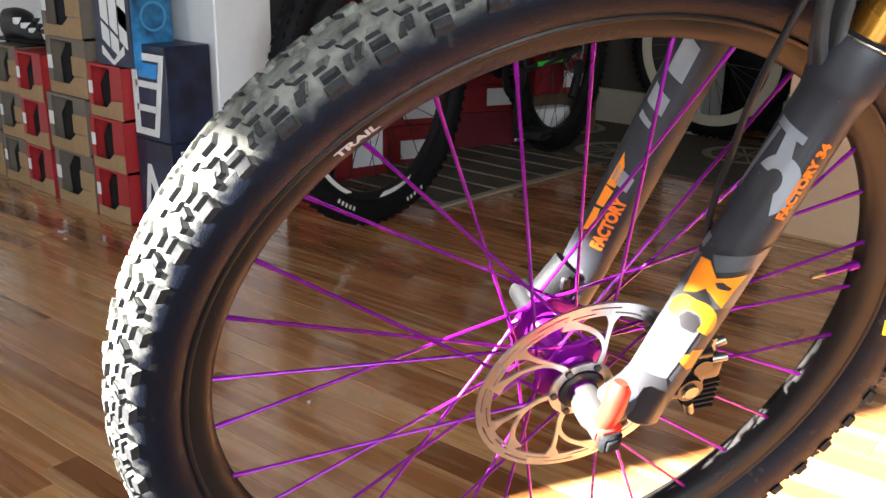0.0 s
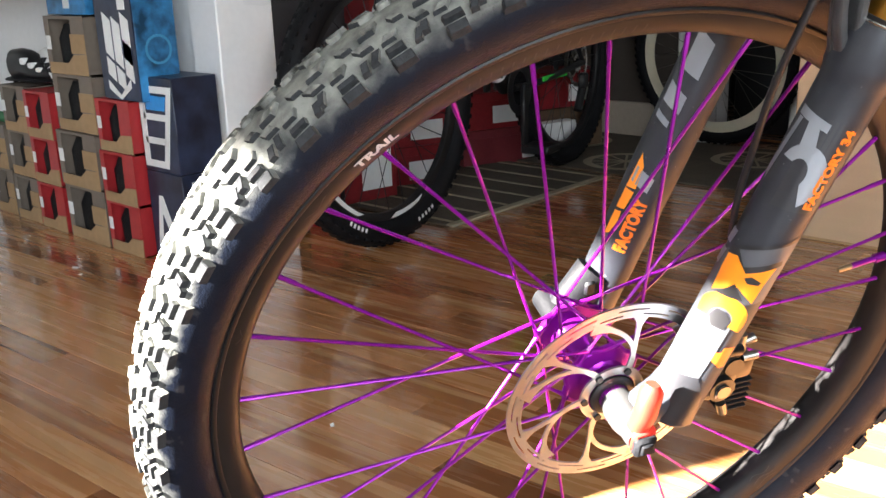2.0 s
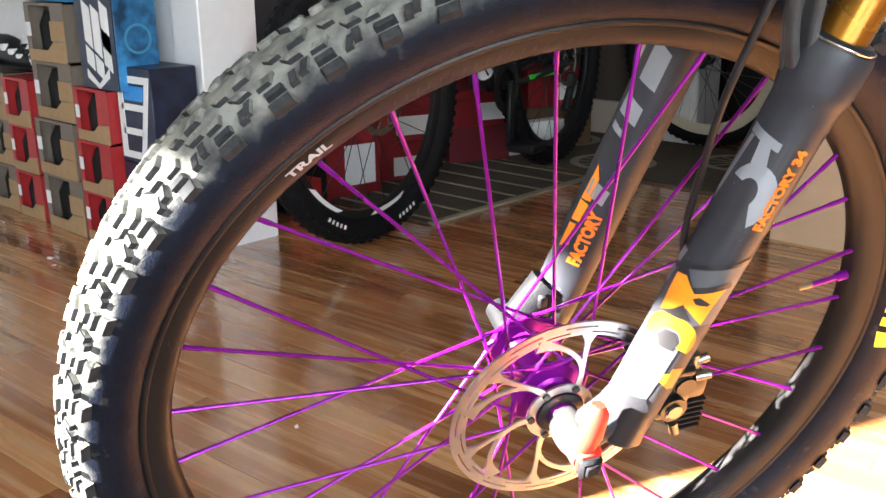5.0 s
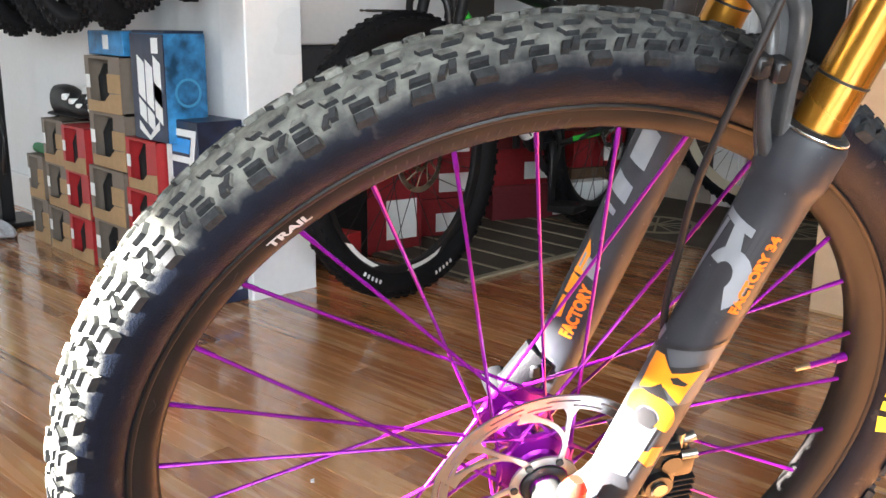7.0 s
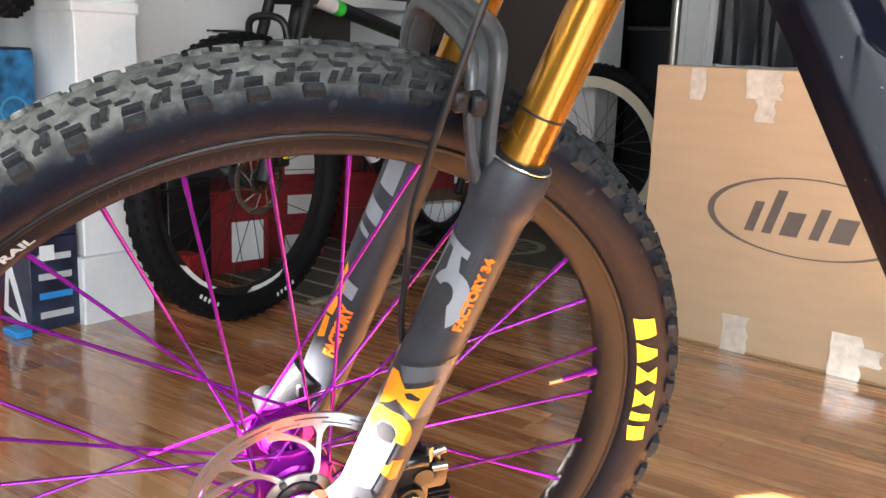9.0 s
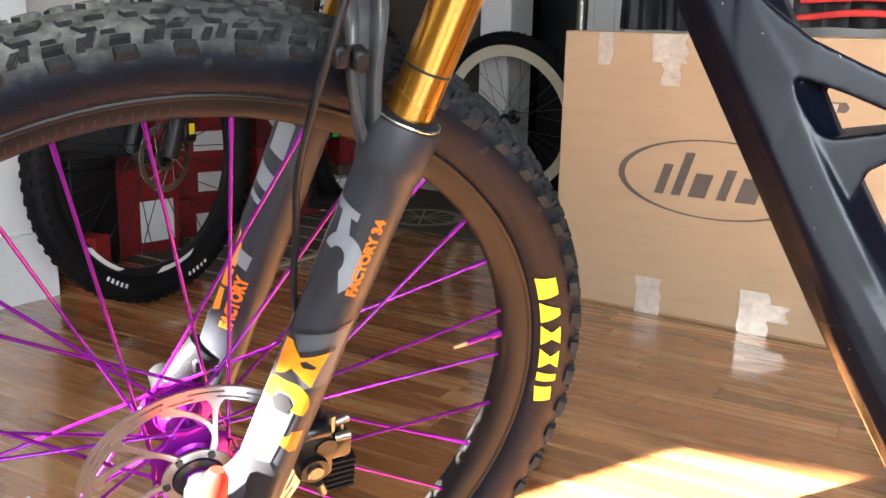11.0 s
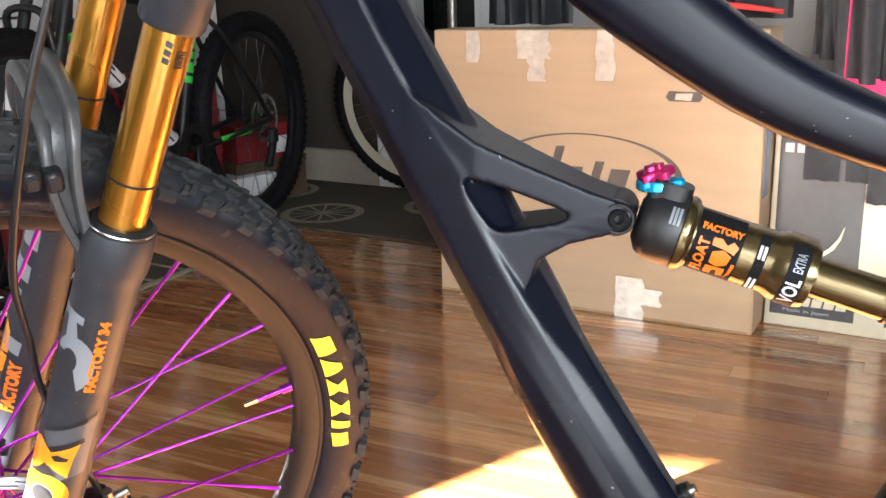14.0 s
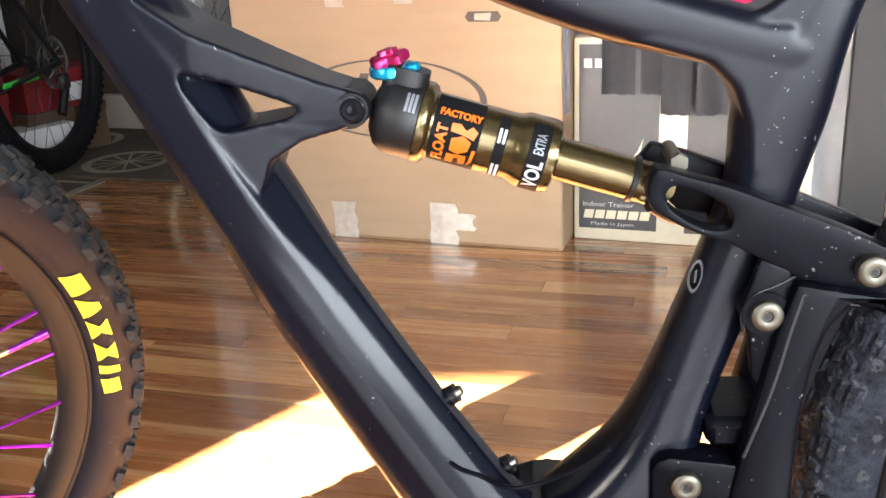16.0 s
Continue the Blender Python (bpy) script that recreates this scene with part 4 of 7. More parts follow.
arc = [(0.0965 + 0.0180 * math.cos(w), 0.0175 + 0.0195 * math.sin(w)) for w in np.linspace(-2.0, 1.9, 22)] + [(0.0955 + 0.0085 * math.cos(w), 0.0170 + 0.0085 * math.sin(w)) for w in np.linspace(1.9, -2.0, 22)]
decal("amber_mark", shapes(*[[arc[n], arc[n + 1], arc[42 - n], arc[43 - n]] for n in range(21)]), top_place, AMBER, lowers, "amber printed arc")
decal("orange_mark", shapes([(0.0755, -0.0060), (0.0745, 0.0030), (0.0700, 0.0035), (0.0690, 0.0070), (0.0618, 0.0075), (0.0560, -0.0015), (0.0570, -0.0065)]), top_place, ORANGE, lowers, "orange printed shape")
for p in ([(0.146, 0.0385), (0.157, 0.0365), (0.157, 0.046), (0.146, 0.048)], [(0.128, 0.0405), (0.141, 0.0385), (0.141, 0.048), (0.128, 0.048)]):
    decal("grey_mark", shapes(p), top_place, SILVERGREY, lowers, "silver printed shape")
for p in ([(0.2555, 0.030), (0.2475, 0.014), (0.218, 0.014), (0.222, 0.030)], [(0.2100, 0.0345), (0.2030, 0.0160), (0.1880, 0.0160), (0.1930, 0.0345)],
          [(0.1370, 0.0300), (0.1320, 0.0110), (0.1190, 0.0120), (0.1230, 0.0300)], [(0.1850, 0.0345), (0.1800, 0.020), (0.1750, 0.020), (0.1790, 0.0345)]):
    decal("silver_mark", shapes(p), leg_place(0.068, 0.0208, 0.0006), SILVERGREY, far_lower, "silver printed band")
for p in ([(0.1480, 0.0295), (0.1380, 0.0230), (0.1180, 0.0215), (0.1160, 0.0310)], [(0.1150, 0.0215), (0.1150, 0.0310), (0.0960, 0.0310), (0.0980, 0.0230)], [(0.0950, 0.0245), (0.0930, 0.0310), (0.0700, 0.0310), (0.0760, 0.0225)]):
    decal("orange_mark", shapes(p), leg_place(0.068, 0.0208, 0.0006), AMBER, far_lower, "amber printed shape")
decal("leg_lettering", fit_to(lettering("FACTORY", 0.01, 0.0006), 0.062, 0.113, -0.003, 0.0085), far_place, ORANGE, far_lower, "orange FACTORY lettering")

axle = part("axle_end", lathe([(0.0, -0.092), (0.0105, -0.092), (0.0118, -0.090), (0.0120, -0.080), (0.0138, -0.074), (0.0145, -0.070), (0.0145, -0.058), (0.0135, -0.055), (0.0125, -0.050), (0.0125, -0.046), (0.0, -0.046)], 32), AXLEGREY, bike, "silver grey axle end cap", WHEEL)
part("axle_lever", add(sweep([(-0.002, -0.086, 0.006, 0.008, 0.008), (0.002, -0.088, 0.022, 0.0085, 0.0085), (0.004, -0.088, 0.044, 0.0085, 0.0085), (0.005, -0.087, 0.050, 0.005, 0.005)], 18, (0, 1, 0), 2.6), box(-0.009, 0.011, -0.096, -0.078, -0.011, 0.010, 0.003)),
     REDPAINT, axle, "glossy red lever")
part("axle_bolt", add(box(-0.008, 0.010, -0.100, -0.090, -0.013, 0.005, 0.0025), box(-0.004, 0.006, -0.102, -0.099, -0.009, 0.001, 0.001)), CASTBLACK, axle, "square black axle bolt")

caliper_bm = add(box(0.074, 0.104, -0.060, -0.028, -0.020, 0.030, 0.006, 0, 2), box(0.098, 0.120, -0.056, -0.034, -0.006, 0.016, 0.004, 0, 2))
add(caliper_bm, rod((0.086, -0.066, -0.002), (0.086, -0.026, -0.002), 0.0115, 24))
add(caliper_bm, rod((0.096, -0.062, 0.016), (0.096, -0.030, 0.016), 0.0085, 20))
add(caliper_bm, sweep(glide([(0.070, -0.058, 0.030, 0.005, 0.005), (0.082, -0.060, 0.036, 0.006, 0.006), (0.098, -0.060, 0.034, 0.005, 0.005)], 4), 12, (0, 1, 0)))
caliper = part("brake_caliper", caliper_bm, CALIPER, bike, "black hydraulic disc brake caliper", WHEEL)
for i in range(6):
    part("cooling_fin", box(0.100, 0.126, -0.052, -0.034, -0.046 + 0.006 * i, -0.0435 + 0.006 * i, 0.0006), CASTBLACK, caliper)
for p, q, r in (((0.105, -0.05, 0.03), (0.117, -0.051, 0.034), 0.004), ((0.09, -0.062, -0.02), (0.0935, -0.063, -0.031), 0.0042), ((0.112, -0.045, 0.026), (0.12, -0.045, -0.03), 0.003), ((0.086, -0.0665, -0.002), (0.086, -0.0685, -0.002), 0.0062), ((0.100, -0.056, 0.030), (0.100, -0.056, 0.046), 0.0042), ((0.104, -0.058, 0.022), (0.116, -0.060, 0.024), 0.0036)):
    part("caliper_bolt", rod(p, q, r, 12), CHROME, caliper, "steel caliper bolt")
decal("caliper_print", bars(3, 0.002, 0.008, 0.0014, 0, 0.0795, -0.004), lambda u, v: (u, -0.0668, v - 0.004), SILVERGREY, caliper, "pale printed mark")
hose = [(0.150, -0.052, 0.56), (0.122, -0.066, 0.47), (0.098, -0.0735, 0.408), (0.085, -0.0745, 0.363), (0.0805, -0.0740, 0.345), (0.073, -0.071, 0.3105), (0.0665, -0.066, 0.266), (0.069, -0.057, 0.214), (0.070, -0.052, 0.165), (0.082, -0.046, 0.10), (0.096, -0.045, 0.035)]
part("brake_hose", pipe(hose, 0.0026), PLASTICBLACK, bike, "black hydraulic brake hose", WHEEL)
part("hose_clamp", add(add(box(0.083, 0.0935, -0.0775, -0.064, 0.338, 0.352, 0.0022), box(0.0955, 0.106, -0.0775, -0.064, 0.3345, 0.3485, 0.0022)), rod((0.0885, -0.0785, 0.345), (0.0885, -0.0755, 0.345), 0.0028, 12)), PLASTICBLACK, bike, "black hose clamp on the arch", WHEEL)


# Frame, in its own plane: x to the rear, y away, z up.
HALF_TUBE = [(-1.0, -0.08), (-1.0, -0.25), (-0.95, -0.55), (-0.78, -0.84), (-0.50, -1.0), (-0.10, -1.04), (0.22, -1.0), (0.50, -0.88), (0.80, -0.70), (1.02, -0.50), (1.06, -0.14)]
TUBE = HALF_TUBE + [(u if u < 0.3 else 0.3 + (u - 0.3) * 0.78, -v * 0.62) for u, v in HALF_TUBE[::-1]]
HALF_FACET = [(-1.0, -0.08), (-1.0, -0.22), (-0.86, -0.44), (-0.65, -0.72), (-0.45, -0.97), (-0.38, -1.0), (0.0, -1.0), (0.37, -1.0), (0.45, -0.96), (0.92, -0.42), (1.0, -0.08)]
FACET = HALF_FACET + [(u, -v) for u, v in HALF_FACET[::-1]]
def frame_tubes():
    k = 8
    bm = prism(glide([(0.10, 0, 0.79, 0.028, 0.026, 0), (0.14, 0, 0.775, 0.03, 0.027, 0), (0.175, 0, 0.715, 0.0285, 0.03, 0), (0.208, 0, 0.654, 0.029, 0.031, 0), (0.242, 0, 0.588, 0.0285, 0.031, 0), (0.266, 0, 0.543, 0.0287, 0.031, 0.2), (0.292, 0, 0.495, 0.029, 0.031, 0.85), (0.344, 0, 0.408, 0.031, 0.031, 1), (0.385, 0, 0.345, 0.034, 0.034, 1), (0.415, 0, 0.31, 0.04, 0.036, 1)], k), FACET, TUBE)
    add(bm, sweep(glide([(0.12, 0, 0.86, 0.026, 0.022), (0.25, 0, 0.80, 0.026, 0.022), (0.335, 0, 0.738, 0.026, 0.022), (0.40, 0, 0.693, 0.0225, 0.022), (0.455, 0, 0.667, 0.0195, 0.022), (0.505, 0, 0.6505, 0.0175, 0.021), (0.555, 0, 0.637, 0.0165, 0.021), (0.568, 0, 0.634, 0.016, 0.02)], k), 36, (0, 1, 0), 2.9))
    add(bm, sweep(glide([(0.5795, 0, 0.672, 0.0178, 0.0188), (0.570, 0, 0.645, 0.0195, 0.02), (0.557, 0, 0.605, 0.0245, 0.021), (0.549, 0, 0.56, 0.0195, 0.0205), (0.536, 0, 0.515, 0.020, 0.0205), (0.5215, 0, 0.475, 0.0195, 0.022), (0.506, 0, 0.43, 0.0210, 0.026), (0.490, 0, 0.385, 0.029, 0.032), (0.46, 0, 0.34, 0.038, 0.038), (0.43, 0, 0.305, 0.045, 0.04)], k), 36, (0, 1, 0), 2.9))
    # Flat shock strut with its three-sided opening.
    outer = [(0.20, 0.690), (0.242, 0.659), (0.272, 0.645), (0.307, 0.630), (0.326, 0.6235), (0.335, 0.616), (0.331, 0.608), (0.321, 0.603), (0.297, 0.597), (0.279, 0.587), (0.272, 0.570), (0.262, 0.545), (0.225, 0.60), (0.20, 0.65)]
    inner = [(0.234, 0.6375), (0.241, 0.6365), (0.262, 0.6298), (0.287, 0.6198), (0.2935, 0.6170), (0.2955, 0.6145), (0.2935, 0.6120), (0.287, 0.6098), (0.272, 0.6073), (0.261, 0.6052), (0.2550, 0.6050), (0.2500, 0.608), (0.2425, 0.618), (0.2360, 0.629)]
    strut = ring_plate(outer, inner, -0.0312, 0.0312)
    for v in strut.verts:
        v.co.y *= float(np.interp(v.co.x, (0.235, 0.315), (1.0, 0.62)))
    add(bm, strut)
    add(bm, slab([(0.47, 0.645), (0.515, 0.632), (0.529, 0.618), (0.536, 0.598), (0.538, 0.57), (0.556, 0.57), (0.560, 0.65), (0.50, 0.655)], -0.0205, 0.0205, 0.004))
    add(bm, slab([(0.48, 0.656), (0.52, 0.654), (0.542, 0.659), (0.554, 0.668), (0.5615, 0.681), (0.58, 0.668), (0.565, 0.63), (0.51, 0.64)], -0.0185, 0.0185, 0.004))
    add(bm, sweep([(0.43, -0.037, 0.315, 0.045, 0.045), (0.43, 0.037, 0.315, 0.045, 0.045)], 28, (0, 0, 1)))
    return bm


bike_frame = part("frame", frame_tubes(), CARBON, bike, "matte navy black moulded frame with small scuffs", FRAME, 60)
rm = bike_frame.modifiers.new("blend", "REMESH")
rm.mode, rm.voxel_size, rm.use_smooth_shade = "VOXEL", 0.0014, True
sm = bike_frame.modifiers.new("soften", "SMOOTH")
sm.factor, sm.iterations = 0.5, 5
part("frame_badge", onto(add(shapes(*[[(0.009 * math.cos(w), 0.013 * math.sin(w)), (0.009 * math.cos(w + 0.4), 0.013 * math.sin(w + 0.4)), (0.0065 * math.cos(w + 0.4), 0.0105 * math.sin(w + 0.4)), (0.0065 * math.cos(w), 0.0105 * math.sin(w))] for w in np.arange(0, 6.28, 0.3927)]), bars(1, 0.003, 0.01, 0, 0.001, -0.002, -0.005)),
     lambda u, v: (0.5125 + u * 0.5, -0.0236 + abs(u + 0.004) * 0.25, 0.515 + v * 0.72 + u * 0.3)), ARCHGREY, bike_frame, "small grey badge outline")
for s, z in ((0.371, 0.4285), (0.404, 0.378)):
    n = Vector((0.86, 0, 0.5))
    p = Vector((s, 0, z))
    boss = part("bottle_boss", rod(p - n * 0.006, p + n * 0.003, 0.0062, 16), PLASTICBLACK, bike_frame, "black threaded bottle boss")
    part("boss_bolt", rod(p + n * 0.002, p + n * 0.0065, 0.0042, 14, 0.003), CHROME, bike_frame, "steel bottle cage bolt")
strut_bolt = part("strut_bolt", lathe([(0.0, -0.0200), (0.0026, -0.0200), (0.0026, -0.0222), (0.0050, -0.0226), (0.0062, -0.0215), (0.0064, -0.0190), (0.0074, -0.0188), (0.0078, -0.0200), (0.0094, -0.0200), (0.0098, -0.0190), (0.0098, -0.012)], 28), CASTBLACK, bike_frame, "black shock mount bolt", pose(0.3255, 0, 0.6135))
part("worn_ring", lathe([(0.0076, -0.0198), (0.0080, -0.0203), (0.0090, -0.0203), (0.0094, -0.0199)], 28), SATINBLACK, strut_bolt, "scratched edge of the bolt seat")
part("cable_port", pipe([(0.3205, -0.016, 0.4165), (0.3215, -0.018, 0.4060), (0.3255, -0.020, 0.3985), (0.333, -0.022, 0.3925)], 0.0032), PLASTICBLACK, bike_frame, "black cable port")
clamp = part("seat_clamp", sweep([(0.5705, 0, 0.6675, 0.0168, 0.0168), (0.5710, 0, 0.669, 0.0182, 0.0182), (0.581, 0, 0.699, 0.0182, 0.0182), (0.5815, 0, 0.7005, 0.017, 0.017)], 32, (0, 1, 0)), GLOSSDARK, bike, "gloss black seat clamp collar", FRAME)
part("clamp_bolt", add(rod((0.599, -0.012, 0.680), (0.599, 0.012, 0.680), 0.0065, 20), box(0.589, 0.600, -0.009, 0.009, 0.675, 0.693, 0.003)), GLOSSDARK, clamp, "black clamp bolt lug")


def on_frame(s, z, out=0.0004):
    """The point of the frame's near surface at s, z, or None."""
    got = FRAME_SOLID.ray_cast(Vector((s, -0.3, z)), Vector((0, 1, 0)))
    return got[1] + got[2] * out if got[0] else None


FRAME_SOLID = bike_frame.evaluated_get(bpy.context.evaluated_depsgraph_get())


def scuffs():
    """Tiny pale chips on the seat tube, the junction and the bottom bracket."""
    r2, bm = random.Random(9), bmesh.new()
    for s0, s1, z0, z1, n in ((0.545, 0.575, 0.58, 0.66, 34), (0.50, 0.545, 0.42, 0.54, 26), (0.42, 0.50, 0.34, 0.44, 40), (0.30, 0.40, 0.39, 0.5, 26), (0.20, 0.30, 0.48, 0.66, 16), (0.40, 0.55, 0.64, 0.68, 10)):
        for _ in range(n):
            s, z, w, a = r2.uniform(s0, s1), r2.uniform(z0, z1), r2.uniform(0.00018, 0.0006), r2.uniform(0, 3.14)
            l = w * r2.choice((0.8, 0.8, 1, 1.4, 2.4))
            c, d = math.cos(a), math.sin(a)
            pts = [on_frame(s + u * c - v * d, z + u * d + v * c) for u, v in ((-l, -w / 2), (l, -w / 2), (l * 0.8, w / 2), (-l * 0.8, w / 2))]
            if all(p is not None for p in pts) and max(p.y for p in pts) - min(p.y for p in pts) < 0.004:
                bm.faces.new([bm.verts.new(p) for p in pts])
    return bm


chips = part("paint_wear", scuffs(), SCUFF, bike_frame, "")
tagged(chips, "pale scuffs and chips in the frame paint", "", "", "stuff")
part("rear_hose", pipe([on_frame(s, z, 0.0008) or (s, -0.03, z) for s, z in ((0.3700, 0.3970), (0.3767, 0.3912), (0.3884, 0.3845), (0.4055, 0.3810), (0.4226, 0.3835), (0.4396, 0.3905), (0.453, 0.3985), (0.4662, 0.4085))], 0.0015, 8, 4), SWINGBLACK, bike_frame, "thin black edge line along the frame")
part("seatpost", rod((0.575, 0, 0.655), (0.635, 0, 0.84), 0.0158, 28), GLOSSBLACK, bike, "black seatpost", FRAME)
clamp = part("seat_clamp", sweep([(0.5785 + 0.324 * h, 0, 0.6665 + h, r, r) for h, r in ((0.0, 0.0195), (0.0012, 0.0212), (0.0060, 0.0214), (0.0068, 0.0202), (0.0090, 0.0202), (0.0098, 0.0214), (0.0145, 0.0212), (0.0157, 0.0195), (0.0157, 0.0160))], 36, (0, 1, 0)), GLOSSBLACK, bike, "gloss black seat clamp", FRAME)
part("clamp_lug", rod((0.600, -0.0165, 0.672), (0.600, 0.0165, 0.672), 0.0082, 20), GLOSSBLACK, clamp)
part("clamp_bolt", add(lathe([(0.0022, -0.0205), (0.0052, -0.0205), (0.0056, -0.0195), (0.0056, -0.0160), (0.0022, -0.0160)], 20, True), rod((0, -0.0175, 0), (0, -0.0160, 0), 0.0024, 6)), PIVOTSTEEL, clamp, "steel clamp bolt", Matrix.Translation((0.600, 0, 0.672)))

# Rear shock along its axis from the strut bolt.
S0, SD = Vector((0.323, 0, 0.6137)), Vector((0.956, 0, -0.2934))
SN = Vector((0.2934, 0, 0.956))


def shock_turn(rows, n=36):
    return sweep([(*(S0 + SD * u), r, r) for u, r in rows], n, (0, 1, 0))


def shock_place(r, out=0.0005):
    def place(u, v):
        w = v / r
        return S0 + SD * u + (SN * math.sin(w) - Vector((0, 1, 0)) * math.cos(w)) * (r + out)
    return place


shock = part("rear_shock", shock_turn([(0.036, 0.0195), (0.041, 0.0212), (0.0445, 0.0205), (0.047, 0.0188), (0.0925, 0.0188), (0.095, 0.0195), (0.0985, 0.0212), (0.1135, 0.0212), (0.117, 0.0202), (0.1185, 0.0165), (0.119, 0.013)]), BRONZE, bike, "dark bronze air shock", FRAME)
part("shock_head", add(shock_turn([(0.012, 0.012), (0.016, 0.019), (0.022, 0.0224), (0.0375, 0.0226), (0.041, 0.0212)]), add(rod(S0 - Vector((0, 0.017, 0)), S0 + Vector((0, 0.017, 0)), 0.0115, 24), sweep([(*(S0 + SD * 0.026 + SN * 0.008), 0.013, 0.012), (*(S0 + SD * 0.026 + SN * 0.028), 0.0125, 0.0115)], 20, (0, 1, 0), 3))),
     PLASTICBLACK, shock, "matte black shock head")
part("shock_collar", shock_turn([(0.0380, 0.0222), (0.0390, 0.0232), (0.0425, 0.0232), (0.0450, 0.0214), (0.0460, 0.019)]), BRONZE, shock, "polished bronze collar")
part("shock_shaft", shock_turn([(0.1185, 0.0122), (0.176, 0.0122)]), BRONZE, shock, "bronze shock shaft")
part("shock_ring", shock_turn([(0.1615, 0.0123), (0.162, 0.0136), (0.1645, 0.0136), (0.165, 0.0123)]), PLASTICBLACK, shock, "black rubber travel ring")
part("shock_eyelet", add(box(0, 0.012, -0.011, 0.011, -0.0105, 0.0105, 0.003), rod((0.011, -0.013, 0.002), (0.011, 0.013, 0.002), 0.0085, 20)), BRONZE, shock, "bronze shock eyelet", Matrix.Translation(S0 + SD * 0.166) @ pose(0, 0, 0, 0, 17, 0))
def star_knob():
    """Five-lobed adjuster knob with a raised cap."""
    rows = []
    for h, k in ((0.0, 0.9), (0.0008, 1.0), (0.0048, 1.0), (0.0060, 0.86), (0.0062, 0.55), (0.0085, 0.5), (0.0088, 0.3)):
        rows.append([((0.0098 + 0.0022 * math.cos(5 * w)) * k * math.cos(w), (0.0098 + 0.0022 * math.cos(5 * w)) * k * math.sin(w), h) for w in np.linspace(0, 2 * math.pi, 40, endpoint=False)])
    bm = bmesh.new()
    rings = [[bm.verts.new(p) for p in r] for r in rows]
    for p, q in zip(rings, rings[1:]):
        for j in range(40):
            bm.faces.new((p[j], p[(j + 1) % 40], q[(j + 1) % 40], q[j]))
    bm.faces.new(rings[0][::-1])
    bm.faces.new(rings[-1])
    return bm


part("rebound_knob", star_knob(), PINK, shock, "magenta lobed adjuster knob", pose(0.3455, 0, 0.6345, 0, -14, 20))
part("blue_lever", add(lathe([(0.0, 0.0035), (0.0112, 0.0035), (0.0120, 0.0022), (0.0120, -0.0018), (0.0105, -0.003), (0.0, -0.003)], 28), box(0.008, 0.0165, -0.001, 0.005, -0.0045, 0.0035, 0.0018)), BLUEANO, shock, "blue adjuster lever", Matrix.Translation((0.3455, 0, 0.6305)) @ pose(0, 0, 0, 90, 0, 0))
decal("shock_panel", shapes([(0.0470, -0.026), (0.0740, -0.026), (0.0740, 0.026), (0.0470, 0.026)]), shock_place(0.0188, 0.0003), CASTBLACK, shock, "black decal panel")
def across(bm, along):
    """Turn lettering so that it reads round the can."""
    for v in bm.verts:
        v.co.x, v.co.y = along - v.co.y, v.co.x
    return bm


decal("shock_lettering", across(fit_to(lettering("FLOAT", 0.01, 0.0004), -0.0165, 0.0065, -0.0032, 0.0032), 0.0528), shock_place(0.0188, 0.0006), ORANGE, shock, "orange FLOAT lettering")
decal("shock_mark", shapes([(0.0580, -0.0165), (0.0620, -0.0165), (0.0625, -0.0120), (0.0650, -0.0115), (0.0655, -0.0160), (0.0690, -0.0150), (0.0690, -0.0085), (0.0580, -0.0095)], [(0.0590, -0.0070), (0.0640, -0.0085), (0.0690, -0.0055), (0.0700, 0.0000), (0.0650, 0.0025), (0.0590, 0.0000)],
                           [(0.0575, 0.0035), (0.0640, 0.0030), (0.0710, 0.0015), (0.0725, 0.0060), (0.0690, 0.0085), (0.0660, 0.0055), (0.0620, 0.0085), (0.0575, 0.0080)], [(0.0700, -0.0160), (0.0725, -0.0120), (0.0735, -0.0040), (0.0715, -0.0040), (0.0710, -0.0110)]),
      shock_place(0.0188, 0.0006), ORANGE, shock, "orange printed shapes")
decal("shock_lettering", fit_to(lettering("FACTORY", 0.006, 0.0003), 0.0495, 0.0735, 0.0110, 0.0155), shock_place(0.0188, 0.0006), ORANGE, shock, "small orange FACTORY lettering")
decal("shock_band", shapes([(0.0825, -0.024), (0.0885, -0.024), (0.0885, 0.020), (0.0825, 0.020)]), shock_place(0.0188, 0.0004), CASTBLACK, shock, "black decal strip")
decal("band_print", add(bars(2, 0.0016, 0.011, 0.001, 0, 0.0835, -0.019), bars(2, 0.0016, 0.008, 0.001, 0, 0.0835, 0.004)), shock_place(0.0188, 0.0008), PALEGREY, shock)
decal("shock_band", shapes([(0.1010, -0.026), (0.1120, -0.026), (0.1120, 0.022), (0.1010, 0.022)]), shock_place(0.0212, 0.0004), CASTBLACK, shock, "black decal strip")
decal("head_print", bars(3, 0.0016, 0.011, 0.0007, 0, 0.0300, 0.008), shock_place(0.0226, 0.0006), SILVERGREY, shock, "grey printed lines")
vol = across(fit_to(lettering("VOL", 0.01, 0.0003), -0.0175, 0.0005, -0.0043, 0.0043), 0.1066)
decal("shock_lettering", vol, shock_place(0.0212, 0.0008), PALEGREY, shock, "pale VOL lettering")
decal("shock_lettering", across(fit_to(lettering("EXTRA", 0.01, 0.0002), 0.004, 0.0155, -0.0028, 0.0028), 0.1066), shock_place(0.0212, 0.0008), SILVERGREY, shock, "small grey EXTRA lettering")

